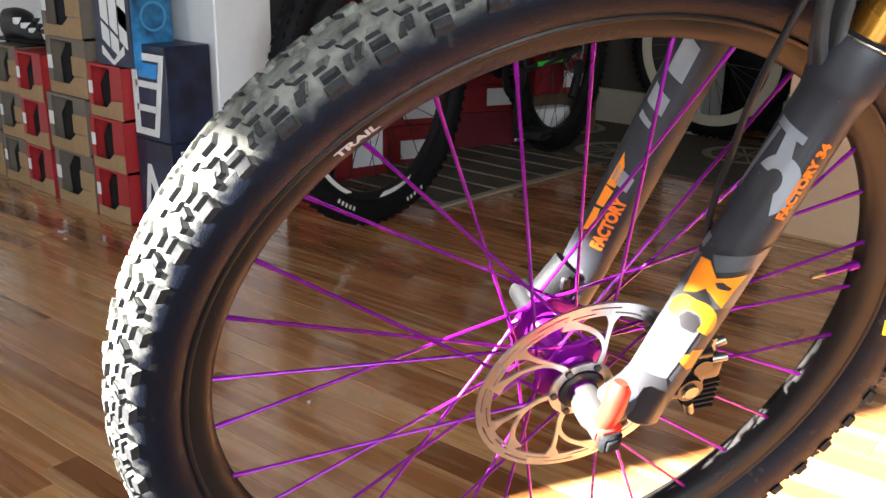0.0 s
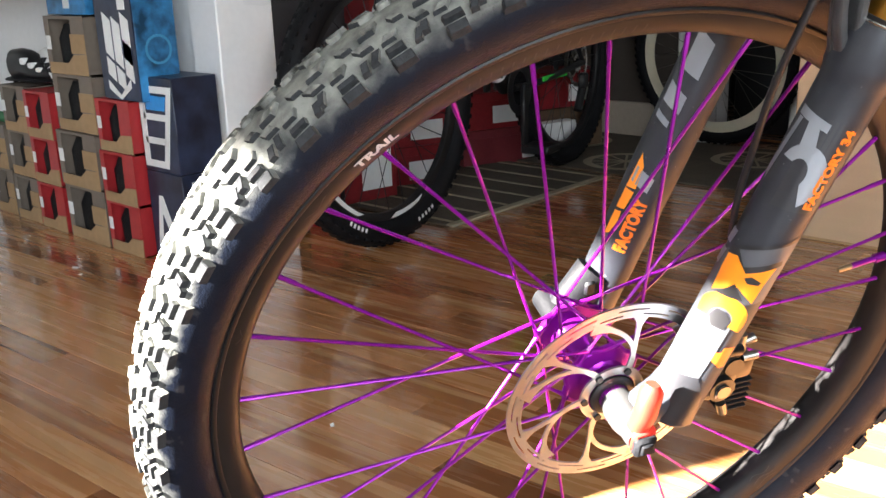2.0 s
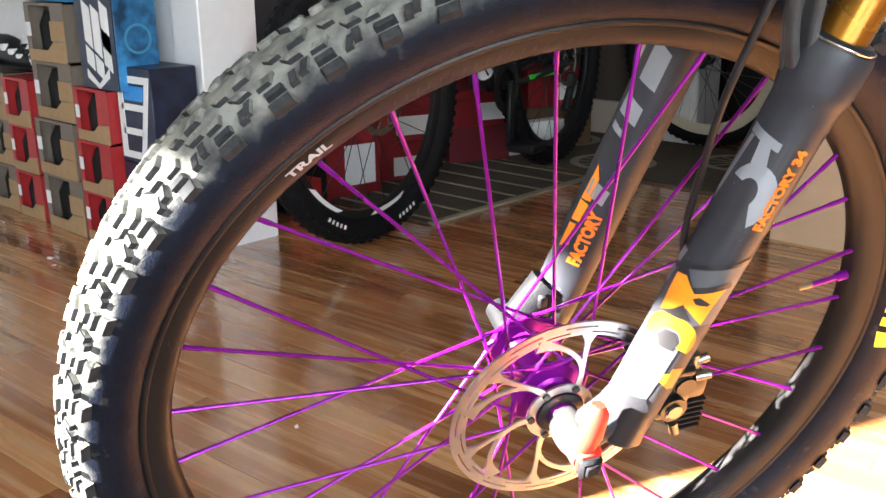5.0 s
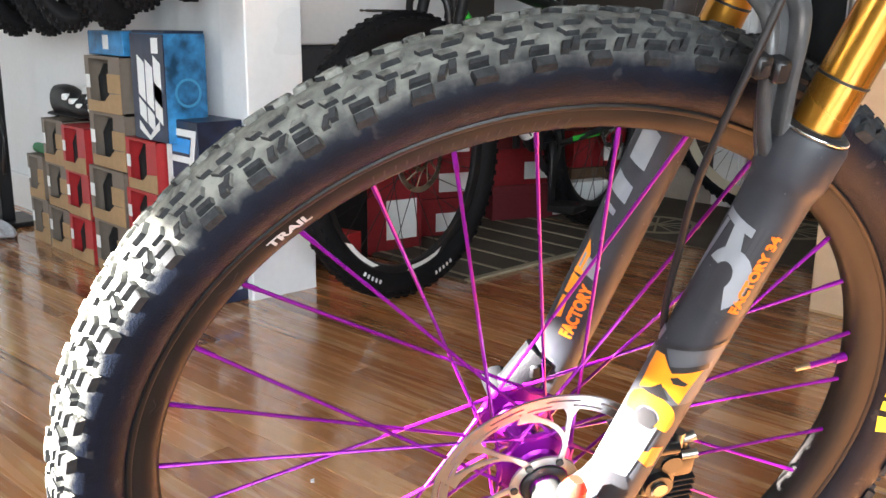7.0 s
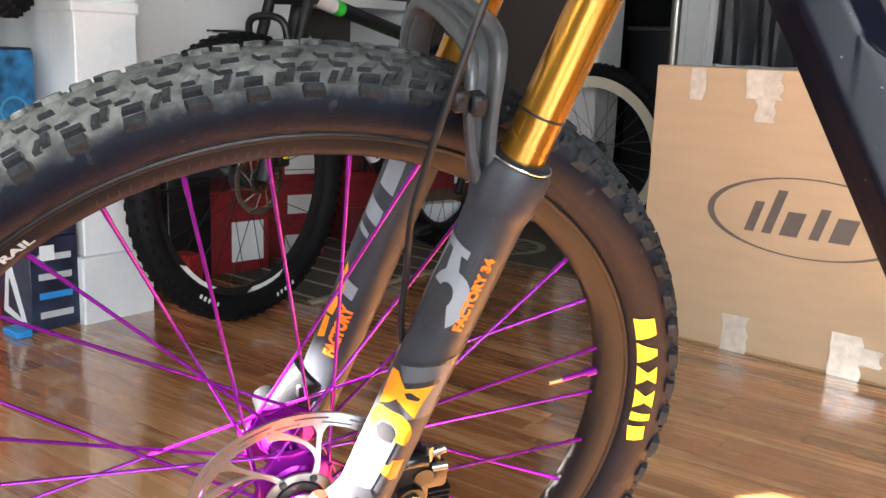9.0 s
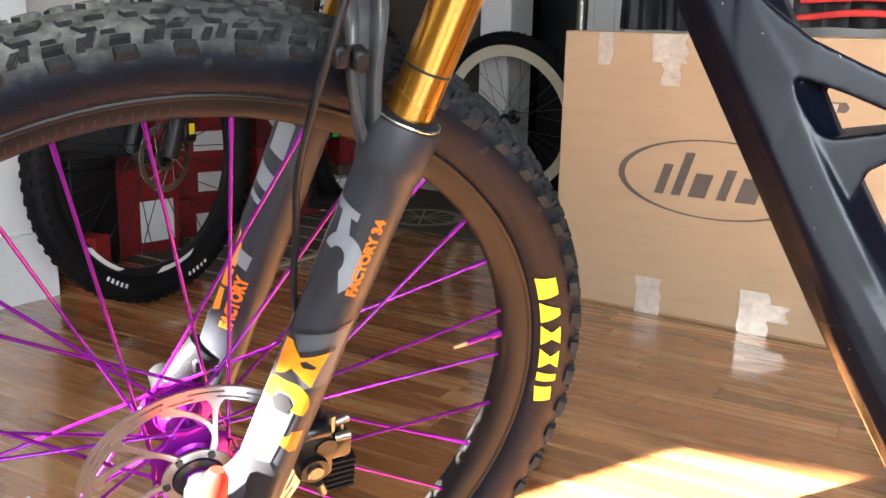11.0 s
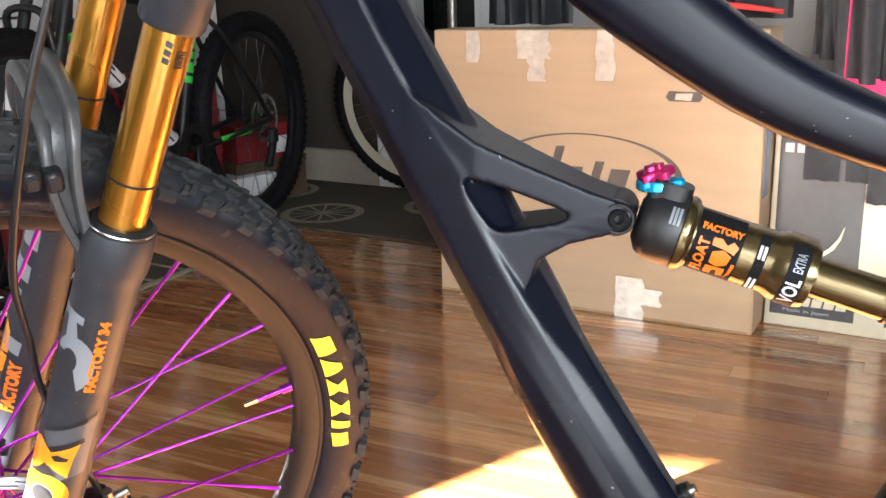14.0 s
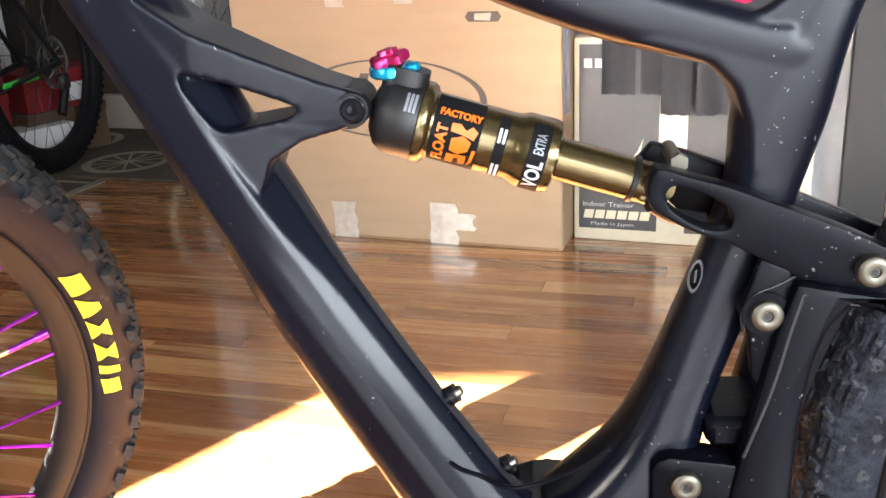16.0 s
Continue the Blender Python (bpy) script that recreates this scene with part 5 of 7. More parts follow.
# Upper link, swingarm and rear wheel.
WORNGOLD = material("worn_bare_alloy", (0.16, 0.13, 0.06), 0.5, metal=0.5, vary=0.4, grain=400)
LINK = [(0.4835, 0.568), (0.4860, 0.5770), (0.4905, 0.5805), (0.5077, 0.5752), (0.5282, 0.5690), (0.5489, 0.5607), (0.5696, 0.5525), (0.5964, 0.5410), (0.620, 0.5285), (0.650, 0.5125), (0.652, 0.503), (0.640, 0.499), (0.618, 0.5050),
        (0.5995, 0.5104), (0.5816, 0.5138), (0.5605, 0.5206), (0.5422, 0.5306), (0.527, 0.5385), (0.5089, 0.5450), (0.4939, 0.5530), (0.4850, 0.5600)]
HOLE = [(0.4930, 0.5660), (0.4960, 0.5705), (0.5007, 0.5705), (0.5139, 0.5662), (0.5244, 0.5595), (0.5280, 0.5531), (0.5255, 0.5467), (0.5148, 0.5471), (0.5043, 0.5520), (0.4955, 0.5590)]


def smooth_loop(pts, k=4):
    """A closed outline rounded off through its points."""
    line = glide([*pts[-2:], *pts, *pts[:2]], k)
    return [tuple(p) for p in line[2 * k:(2 + len(pts)) * k]]


def plate(outer, inner, y0, y1, bevel=0.0016):
    """A flat plate with a hole, its rims rounded."""
    bm = bmesh.new()
    edges = []
    for loop in (outer, inner):
        vs = [bm.verts.new((x, y0, z)) for x, z in loop]
        edges += [bm.edges.new((vs[i - 1], vs[i])) for i in range(len(vs))]
    faces = [f for f in bmesh.ops.triangle_fill(bm, edges=edges, use_beauty=True)["geom"] if isinstance(f, bmesh.types.BMFace)]
    for v in bmesh.ops.extrude_face_region(bm, geom=faces)["geom"]:
        if isinstance(v, bmesh.types.BMVert):
            v.co.y = y1
    bmesh.ops.recalc_face_normals(bm, faces=bm.faces)
    rims = [e for e in bm.edges if len(e.link_faces) == 2 and abs(e.link_faces[0].normal.dot(e.link_faces[1].normal)) < 0.3]
    bmesh.ops.bevel(bm, geom=rims, offset=bevel, segments=2, affect="EDGES", profile=0.5)
    return bm


link = part("upper_link", plate(smooth_loop(LINK), smooth_loop(HOLE), -0.0365, -0.0205), SWINGBLACK, bike, "black rocker link with an oval opening", FRAME)
part("link_fork", slab([(0.483, 0.570), (0.492, 0.581), (0.513, 0.575), (0.553, 0.560), (0.66, 0.512), (0.62, 0.494), (0.565, 0.516), (0.507, 0.5405)], 0.020, 0.031, 0.002), SWINGBLACK, link)
part("clevis_floor", sweep(glide([(0.487, -0.018, 0.556, 0.004, 0.006), (0.50, -0.014, 0.548, 0.004, 0.008), (0.518, -0.014, 0.545, 0.004, 0.008)], 5), 12, (0, 1, 0)), PLASTICBLACK, link)
part("link_bolt", add(rod((0.502, -0.016, 0.577), (0.502, 0.026, 0.577), 0.0045, 16), rod((0.502, -0.019, 0.579), (0.502, -0.012, 0.579), 0.0052, 6)), PIVOTSTEEL, link, "steel shock bolt")
part("pivot_bolt", rod((0.624, -0.024, 0.532), (0.624, -0.037, 0.529), 0.006, 16), BRASS, link)


def pivot(name, s, z, y, r=0.0086):
    b = part(name, lathe([(0.0, y - 0.0050), (0.0024, y - 0.0050), (0.0030, y - 0.0060), (0.0046, y - 0.0066), (r * 0.86, y - 0.0062), (r, y - 0.0050), (r, y + 0.004)], 28), PIVOTSTEEL, bike, "silver pivot bolt with hex socket", FRAME @ Matrix.Translation((s, 0, z)))
    # Solid black hexagon stands in for the shade inside the socket.
    part("hex_socket_dark", rod((0, y - 0.0052, 0), (0, y - 0.0006, 0), 0.0022, 6), PLASTICBLACK, b)


pivot("pivot_bolt", 0.548, 0.499, -0.038)
pivot("pivot_bolt", 0.601, 0.524, -0.038)
pivot("pivot_bolt", 0.509, 0.392, -0.040)
swing = part("swingarm", slab([(0.562, 0.518), (0.583, 0.514), (0.608, 0.510), (0.64, 0.498), (0.70, 0.44), (0.69, 0.43), (0.63, 0.490), (0.607, 0.505), (0.590, 0.503), (0.581, 0.492), (0.574, 0.469), (0.570, 0.433), (0.569, 0.387), (0.58, 0.355), (0.60, 0.345), (0.86, 0.36), (0.86, 0.335), (0.59, 0.315), (0.53, 0.335), (0.535, 0.39), (0.542, 0.430), (0.553, 0.487)], -0.044, -0.030, 0.004), SWINGBLACK, bike, "scuffed black swingarm", FRAME)
part("swingarm_far", slab([(0.562, 0.516), (0.613, 0.503), (0.64, 0.50), (0.86, 0.37), (0.86, 0.35), (0.62, 0.487), (0.590, 0.468), (0.574, 0.36), (0.60, 0.345), (0.86, 0.35), (0.86, 0.335), (0.53, 0.335), (0.556, 0.45)], 0.028, 0.042, 0.002), SWINGBLACK, swing)
# Added black panel that paints the dark gap between swingarm and tyre.
part("swingarm_shade_panel", slab([(0.560, 0.512), (0.600, 0.506)] + [(0.930 - 0.364 * math.cos(w), 0.356 + 0.364 * math.sin(w)) for w in np.linspace(0.40, -0.15, 12)] + [(0.560, 0.31)], -0.0295, -0.0265, 0.0008), CASTBLACK, swing, "added black panel for the dark gap before the tyre")
part("swingarm_bridge", box(0.522, 0.562, -0.03, 0.03, 0.408, 0.428, 0.005), SWINGBLACK, swing, "black swingarm bridge")
part("protector_strip", sweep(glide([(0.5655, -0.0438, 0.512, 0.0012, 0.0008), (0.5600, -0.0438, 0.489, 0.0012, 0.0008), (0.5530, -0.0438, 0.455, 0.0012, 0.0008), (0.540, -0.0438, 0.412, 0.0012, 0.0008)], 5), 8, (0, 1, 0)), SATINBLACK, swing, "scratched black edge strip")
part("tab_edge", sweep(glide([(0.5365, -0.0375, 0.488, 0.0008, 0.0008), (0.5355, -0.0375, 0.499, 0.0008, 0.0008), (0.541, -0.0375, 0.509, 0.0008, 0.0008), (0.553, -0.0375, 0.515, 0.0008, 0.0008), (0.562, -0.0375, 0.520, 0.0008, 0.0008)], 6), 8, (0, 1, 0)), GLOSSDARK, swing, "glossy black tab edge")
part("pivot_tab", add(slab([(0.544, 0.530), (0.560, 0.523), (0.566, 0.50), (0.562, 0.47), (0.552, 0.445), (0.543, 0.46), (0.540, 0.485), (0.535, 0.50)], -0.037, -0.03, 0.002), rod((0.548, -0.039, 0.499), (0.548, -0.02, 0.499), 0.0125, 28)), SWINGBLACK, swing)
low = part("lower_link", slab([(0.491, 0.345), (0.4895, 0.400), (0.493, 0.406), (0.50, 0.4085), (0.53, 0.405), (0.556, 0.401), (0.561, 0.397), (0.562, 0.345)], -0.040, -0.016, 0.0025), SWINGBLACK, bike, "black lower link with scuffed edges", FRAME)
for k, (u, w) in enumerate(((0.500, 0.003), (0.507, 0.007), (0.5185, 0.004), (0.526, 0.009), (0.541, 0.003))):
    part("worn_patch", box(u, u + w, -0.0392, -0.0375 + 0.001 * (k % 2), 0.4045 - 0.0008 * k, 0.4066 - 0.0009 * k, 0.0006), WORNGOLD, low, "worn bare metal patch")
part("grease_port", rod((0.540, -0.042, 0.385), (0.540, -0.038, 0.385), 0.0035, 12), CHROME, low)
REAR = FRAME @ Matrix.Translation((0.930, 0, 0.356))
rear = part("rear_tyre", casing(), REARDUST, bike, "dusty knobbly rear tyre", REAR, 30)
part("tread", tread(122, 0.55), [REARDUST, REARDUST], rear, "mud-covered rubber tread blocks", None, 20)
part("rear_rim", lathe(RIM, 128, True), RIMBLACK, bike, "satin black rim", REAR, 45)
part("rear_hub", hub_shell(), DARKPURPLE, bike, "purple hub", REAR, 25)
for i in range(32):
    part("rear_spoke", spoke(i), PURPLE, bike, "", REAR)


# ---- the shop behind the bike ----
def bike_carton():
    t = thing("frame_carton", pose(-0.10, 1.58, 0), "large closed brown cardboard frame carton with taped seams", "box")
    body = part("carton_body", box(-0.385, 0.392, 0.0, 0.125, 0.0, 0.650, 0.003), CARTON, t, "brown corrugated carton", sharp=25)
    place = lambda u, v: (u, -0.0006, v)
    ring = [[(0.228 * math.cos(w), 0.333 + 0.089 * math.sin(w)), (0.228 * math.cos(w + 0.1), 0.333 + 0.089 * math.sin(w + 0.1)),
             (0.212 * math.cos(w + 0.1), 0.333 + 0.0855 * math.sin(w + 0.1)), (0.212 * math.cos(w), 0.333 + 0.0855 * math.sin(w))] for w in np.arange(0, 6.28, 0.1)]
    decal("printed_oval", shapes(*ring), place, INKGREY, body, "thin grey printed oval", 0.5)
    # Slanted bars stand for the maker's mark.
    strokes = bmesh.new()
    for u, w, hgt in ((-0.125, 0.022, 0.07), (-0.085, 0.022, 0.10), (-0.045, 0.040, 0.055), (0.020, 0.022, 0.07), (0.062, 0.045, 0.055)):
        add(strokes, shapes([(u, 0.290), (u + w, 0.290), (u + w + 0.3 * hgt, 0.290 + hgt), (u + 0.3 * hgt, 0.290 + hgt)]))
    decal("printed_mark", strokes, lambda u, v: (u - 0.012, -0.0007, v), INKGREY, body, "grey printed strokes", 0.5)
    rnd = random.Random(3)

    def strip(name, x0, x1, z0, z1, over=False):
        n = 6
        left = [(x0 + rnd.uniform(-0.004, 0.004), z0 + (z1 - z0) * i / n) for i in range(n + 1)]
        right = [(x1 + rnd.uniform(-0.005, 0.005), z1 - (z1 - z0) * i / n) for i in range(n + 1)]
        bm = slab(left + right, -0.0022 - 0.0006 * len(body.children), -0.0008 - 0.0006 * len(body.children), 0.0)
        part(name, bm, TAPE, body, "wrinkled clear tape")
    strip("tape_strip", -0.162, -0.103, 0.0, 0.088)
    strip("tape_strip", 0.082, 0.150, 0.0, 0.098)
    strip("tape_strip", 0.130, 0.190, 0.035, 0.075)
    strip("tape_strip", -0.295, -0.262, 0.575, 0.648)
    strip("tape_strip", -0.165, -0.083, 0.585, 0.648)
    strip("tape_strip", -0.135, -0.096, 0.535, 0.59)
    strip("tape_strip", 0.03, 0.07, 0.54, 0.648)
    # No hole is cut: a dark plate gives the shade inside it.
    part("hand_hole_dark", slab([(0.192, 0.500), (0.257, 0.500), (0.264, 0.510), (0.257, 0.521), (0.192, 0.521), (0.185, 0.510)], -0.0014, 0.02, 0.0), INKGREY, body, "dark grey plate in place of the hand hole")
    part("hole_tape", slab([(0.205, 0.504), (0.240, 0.502), (0.243, 0.518), (0.207, 0.517)], -0.0022, -0.0016, 0.0), TAPE, body, "shiny tape over the hand hole")
    part("blue_tape", box(0.3915, 0.3932, 0.02, 0.07, 0.3, 0.5, 0), material("pale_blue_tape", (0.35, 0.42, 0.62), 0.3), body, "pale blue tape on the end")
    part("bottom_seam", box(-0.383, 0.383, -0.0012, 0.002, 0.0, 0.006, 0.0005), KRAFT, body)


bike_carton()




def open_box(x, y, z, w, d, h, board, group, label):
    """A display box with a cut-out window, kraft tray lip in front and a dark packed roll inside."""
    t = thing("display_box", pose(x, y, z), label, "box", group)
    shell = add(box(0, w, d - 0.003, d, 0, h, 0), box(0, 0.003, 0, d, 0, h, 0))
    add(shell, box(w - 0.003, w, 0, d, 0, h, 0))
    add(shell, box(0, w, 0, d, h - 0.003, h, 0))
    add(shell, box(0, w, 0, d, 0, 0.003, 0))
    part("shell", shell, board, t)
    part("front_panel", ring_plate([(0, 0), (w, 0), (w, h), (w * 0.45, h), (0, h), (0, h * 0.5)], [(w * 0.12, h * 0.06), (w * 0.66, h * 0.06), (w * 0.68, h * 0.94), (w * 0.4, h * 0.95), (w * 0.12, h * 0.95), (w * 0.1, h * 0.5)], -0.002, 0.001), board, t, "printed board front with a cut-out")
    part("tray_lip", slab([(0.06 * w, 0), (w, 0), (w, h * 0.36), (w * 0.7, h * 0.34), (w * 0.55, h * 0.2), (0.06 * w, h * 0.2)], -0.005, -0.0022, 0.0), KRAFT, t, "kraft tray lip")
    if board is GREYBOARD:
        part("kraft_panel", slab([(w * 0.66, h * 0.37), (w, h * 0.37), (w, h * 0.70), (w * 0.66, h * 0.70)], -0.0048, -0.0022, 0.0), KRAFT, t, "kraft printed panel")
    part("packed_roll", sweep([(w * 0.5, d * 0.25, 0.004, w * 0.40, d * 0.18), (w * 0.5, d * 0.25, h * 0.6, w * 0.42, d * 0.2), (w * 0.5, d * 0.28, h * 0.85, w * 0.3, d * 0.15)], 16, (0, 1, 0)), DARKRUBBER, t, "black packed tyre roll")
    part("price_sticker", box(0.004, w * 0.14, -0.0035, -0.0022, h * 0.42, h * 0.66, 0), PAPER, t)
    return t


GREYLABEL = "grey and kraft display box with a cut-out window, in a stack"
REDLABEL = "red and kraft display box with a cut-out window, in a stack"
rnd = random.Random(21)
for x, w, h, n, board, label in ((-2.455, 0.13, 0.135, 1, GREYBOARD, GREYLABEL), (-2.315, 0.152, 0.128, 3, GREYBOARD, GREYLABEL), (-2.155, 0.15, 0.126, 3, REDBOARD, REDLABEL),
                                 (-1.985, 0.205, 0.143, 4, GREYBOARD, GREYLABEL), (-1.768, 0.158, 0.127, 3, REDBOARD, REDLABEL)):
    for k in range(n):
        open_box(x + rnd.uniform(-0.004, 0.004), 0.498 + rnd.uniform(-0.006, 0.008), k * h + 0.0005, w, 0.13, h - 0.002, board, "stacked display boxes", label)
open_box(-2.455, 0.50, 0.1355, 0.12, 0.13, 0.128, GREYBOARD, "stacked display boxes", GREYLABEL)


def blue_box():
    t = thing("helmet_box", pose(-1.71, 0.50, 0.3815), "tall blue box with white bars, standing on the red boxes", "box")
    part("carton", box(0, 0.165, 0, 0.105, 0, 0.250, 0.002), BLUEPRINT, t, "blue printed board with swirls")
    part("dark_front", box(0.001, 0.164, -0.003, 0, 0.002, 0.248, 0), NAVYBOARD, t, "navy printed front")
    for k, (u, z0, z1) in enumerate(((0.035, 0.11, 0.2), (0.075, 0.09, 0.19), (0.115, 0.06, 0.2), (0.115, 0.1, 0.14), (0.035, 0.06, 0.1), (0.075, 0.04, 0.08))):
        part("white_bar", slab([(u, z0), (u + 0.032, z0 - 0.018), (u + 0.032, z1 - 0.018), (u, z1)], -0.0045, -0.003, 0), PAPER, t)
    part("white_wedge", slab([(0.03, 0.045), (0.08, 0.012), (0.13, 0.05), (0.13, 0.03), (0.08, -0.0 + 0.002), (0.03, 0.025)][::-1], -0.0045, -0.003, 0), PAPER, t)
    part("swirl_print", lathe([(0.028, 0.0), (0.034, 0.0), (0.034, 0.0008), (0.028, 0.0008)], 24, True), material("pale_blue_print", (0.05, 0.24, 0.42), 0.4), t, "pale blue ring print", Matrix.Translation((0.166, 0.055, 0.115)) @ pose(0, 0, 0, 0, 0, 90))
    part("lid_flap", box(0.002, 0.163, 0.002, 0.103, 0.25, 0.256, 0.001), NAVYBOARD, t, "dark lid flap")
    part("sticker", box(0.11, 0.14, -0.0045, -0.003, 0.205, 0.24, 0), PAPER, t)


blue_box()
t = thing("helmet_box", pose(-1.965, 0.505, 0.5735), "low blue and grey box on the box stack", "box", "")
part("carton", box(0, 0.2, 0, 0.12, 0, 0.06, 0.002), BLUEPRINT, t)
part("sticker", box(0.09, 0.12, -0.0015, 0.0, 0.015, 0.05, 0), PAPER, t)


def navy_box(z, h, label, wedge):
    t = thing("parts_box", pose(-1.602, 0.520, z), label, "box", "navy boxes by the partition")
    part("carton", box(0, 0.150, 0, 0.118, 0, h, 0.002), NAVYBOARD, t, "navy printed board")
    if wedge:
        part("white_triangle", slab([(0.02, 0.03), (0.13, 0.01), (0.06, 0.16), (0.045, 0.16)], -0.0015, 0.0, 0), PAPER, t, "white triangle print")
        part("triangle_hole", slab([(0.045, 0.045), (0.10, 0.03), (0.055, 0.115)], -0.0025, -0.0015, 0), NAVYBOARD, t)
        for k in range(4):
            part("side_print", box(0.150, 0.1508, 0.02, 0.1, 0.03 + 0.045 * k, 0.045 + 0.045 * k, 0), BRIGHTBLUE if k == 1 else PALEGREY, t)
        part("sticker", box(0.150, 0.1512, 0.025, 0.06, 0.165, 0.2, 0), PAPER, t)
    else:
        part("white_frame", ring_plate([(0.006, 0.01), (0.105, 0.01), (0.146, h - 0.02), (0.006, h - 0.02)], [(0.028, 0.026), (0.09, 0.026), (0.125, h - 0.036), (0.028, h - 0.036)], -0.0016, 0.0), PAPER, t, "white slanted frame print")
        for k in range(2):
            part("white_bar", box(0.02, 0.105 + 0.008 * k, -0.0016, 0, 0.065 + 0.055 * k, 0.08 + 0.055 * k, 0), PAPER, t)
        part("blue_panel", slab([(0.034, h - 0.075), (0.11, h - 0.075), (0.119, h - 0.042), (0.034, h - 0.042)], -0.0014, 0.0, 0), BRIGHTBLUE, t, "bright blue printed panel")
    return t


navy_box(0.0, 0.218, "navy box with a white triangle, on the floor", True)
navy_box(0.2195, 0.218, "navy box with a slanted white frame print", False)
t = thing("blue_mat", pose(-1.50, 0.47, 0), "small folded blue cloth on the floor", "cloth")
part("fold", box(0, 0.07, 0, 0.04, 0, 0.018, 0.006, 0, 2), BRIGHTBLUE, t)


def shoe(x, y, z, turn, mat_, label):
    t = thing("cycling_shoe", pose(x, y, z, 0, 0, turn), label, "shoe", "shoes on the boxes")
    part("upper", sweep(glide([(0.0, 0, 0.045, 0.045, 0.03), (0.06, 0, 0.05, 0.042, 0.034), (0.12, 0, 0.035, 0.03, 0.038), (0.19, 0, 0.025, 0.022, 0.036), (0.23, 0, 0.018, 0.012, 0.02)], 5), 16, (0, 1, 0)), mat_, t)
    part("sole", sweep(glide([(-0.02, 0, 0.008, 0.007, 0.03), (0.06, 0, 0.008, 0.007, 0.033), (0.15, 0, 0.008, 0.007, 0.04), (0.24, 0, 0.01, 0.006, 0.02)], 5), 12, (0, 1, 0)), PLASTICBLACK, t)
    for k in range(3):
        part("strap", box(0.08 + 0.035 * k, 0.1 + 0.035 * k, -0.04, 0.04, 0.052 - 0.009 * k, 0.07 - 0.012 * k, 0.003), PAPER if mat_ is PLASTICBLACK else PLASTICBLACK, t)


shoe(-2.30, 0.55, 0.3855, 8, PLASTICBLACK, "black and white cycling shoe on the display boxes")
shoe(-2.24, 0.61, 0.3855, -10, PAPER, "black and white cycling shoe on the display boxes")
t = thing("grip_tool", pose(-2.40, 0.53, 0.2645), "green and black handlebar grip on the boxes", "grip")
part("grip", rod((-0.05, 0, 0.015), (0.06, 0.0, 0.015), 0.015, 16), material("dark_green_rubber", (0.03, 0.16, 0.06), 0.6), t)
part("bar", pipe([(0.06, 0, 0.015), (0.065, 0.01, 0.08), (0.10, 0.02, 0.14)], 0.006), PLASTICBLACK, t)


# Tyres hung on the partition.
def hung_tyre(x, z, tilt, r=0.034, big=0.31, mat_=DARKRUBBER):
    t = thing("hanging_tyre", pose(x, 0.42, z, 0, 0, 90 + tilt), "black knobbly tyre hung on the wall", "tyre", "tyres hung on the wall")
    prof = [(big + r * math.cos(w), r * 0.9 * math.sin(w)) for w in np.linspace(radians(-140), radians(140), 12)]
    loop = lathe(prof, 64)
    bm = bmesh.new()
    for i in range(54):
        for s in (-1, 1):
            for yy, rr in ((0.008, r - 0.001), (0.024, r * 0.62)):
                a = 2 * math.pi * (i + 0.5 * (s > 0)) / 54
                c = Vector(((big + rr) * math.cos(a), s * yy, (big + rr) * math.sin(a)))
                b = box(-0.006, 0.006, -0.006, 0.006, -0.004, 0.005, 0)
                b.transform(Matrix.Translation(c) @ Matrix.Rotation(-a + math.pi / 2, 4, "Y"))
                add(bm, b)
    # Pressed flat by its neighbours, each tyre hangs as a long narrow loop.
    for v in [*loop.verts, *bm.verts]:
        v.co.x *= 0.36
    part("casing", loop, mat_, t)
    part("tread", bm, mat_, t)


for i, (x, dz, tilt) in enumerate(((-2.55, 0.02, 12), (-2.44, 0.00, -14), (-2.33, 0.03, -4), (-2.22, -0.005, 15), (-2.10, 0.015, -8), (-1.99, 0.00, 10), (-1.86, 0.01, -12), (-1.73, 0.0, 14), (-1.62, 0.02, 24), (-1.48, 0.06, 2), (-1.37, 0.075, 18), (-1.27, 0.08, 30))):
    hung_tyre(x, 0.965 + dz + (0.045 if i % 3 == 1 else 0.0), tilt)
t = thing("wall_rail", pose(-2.0, 0.52, 1.30), "black rail that holds the hung tyres", "rail")
part("bar", rod((-0.6, 0, 0), (0.55, 0, 0), 0.012), PLASTICBLACK, t)
for x in (-0.5, 0.5):
    part("bracket", box(x - 0.01, x + 0.01, -0.02, 0.143, -0.012, 0.012, 0.002), PLASTICBLACK, t)
t = thing("yellow_tag", pose(-2.30, 0.38, 0.72), "yellow product tag hung under the tyres", "tag")
part("card", box(-0.03, 0.03, -0.001, 0.001, -0.03, 0.05, 0), YELLOW, t)

# A display upright and a plastic bag beside the display boxes.
t = thing("display_upright", pose(-2.715, 0.50, 0), "black metal display upright with green panels", "stand")
part("upright", box(-0.03, 0.045, -0.02, 0.02, 0.0, 1.25, 0.004), PLASTICBLACK, t)
part("foot", box(-0.09, 0.10, -0.09, 0.09, 0.0, 0.018, 0.004), PLASTICBLACK, t, "flat black foot")
for z0, z1 in ((0.14, 0.24), (0.30, 0.52), (0.68, 0.84)):
    part("green_panel", box(-0.012, 0.018, -0.0235, -0.0203, z0, z1, 0.001), material("dull_green_panel", (0.02, 0.22, 0.03), 0.5), t, "dull green panel")
part("hanging_loop", pipe([(0.045, 0.0, 0.36), (0.10, -0.01, 0.30), (0.075, -0.01, 0.20), (0.045, 0.0, 0.17)], 0.006), PLASTICBLACK, t, "black cord loop")


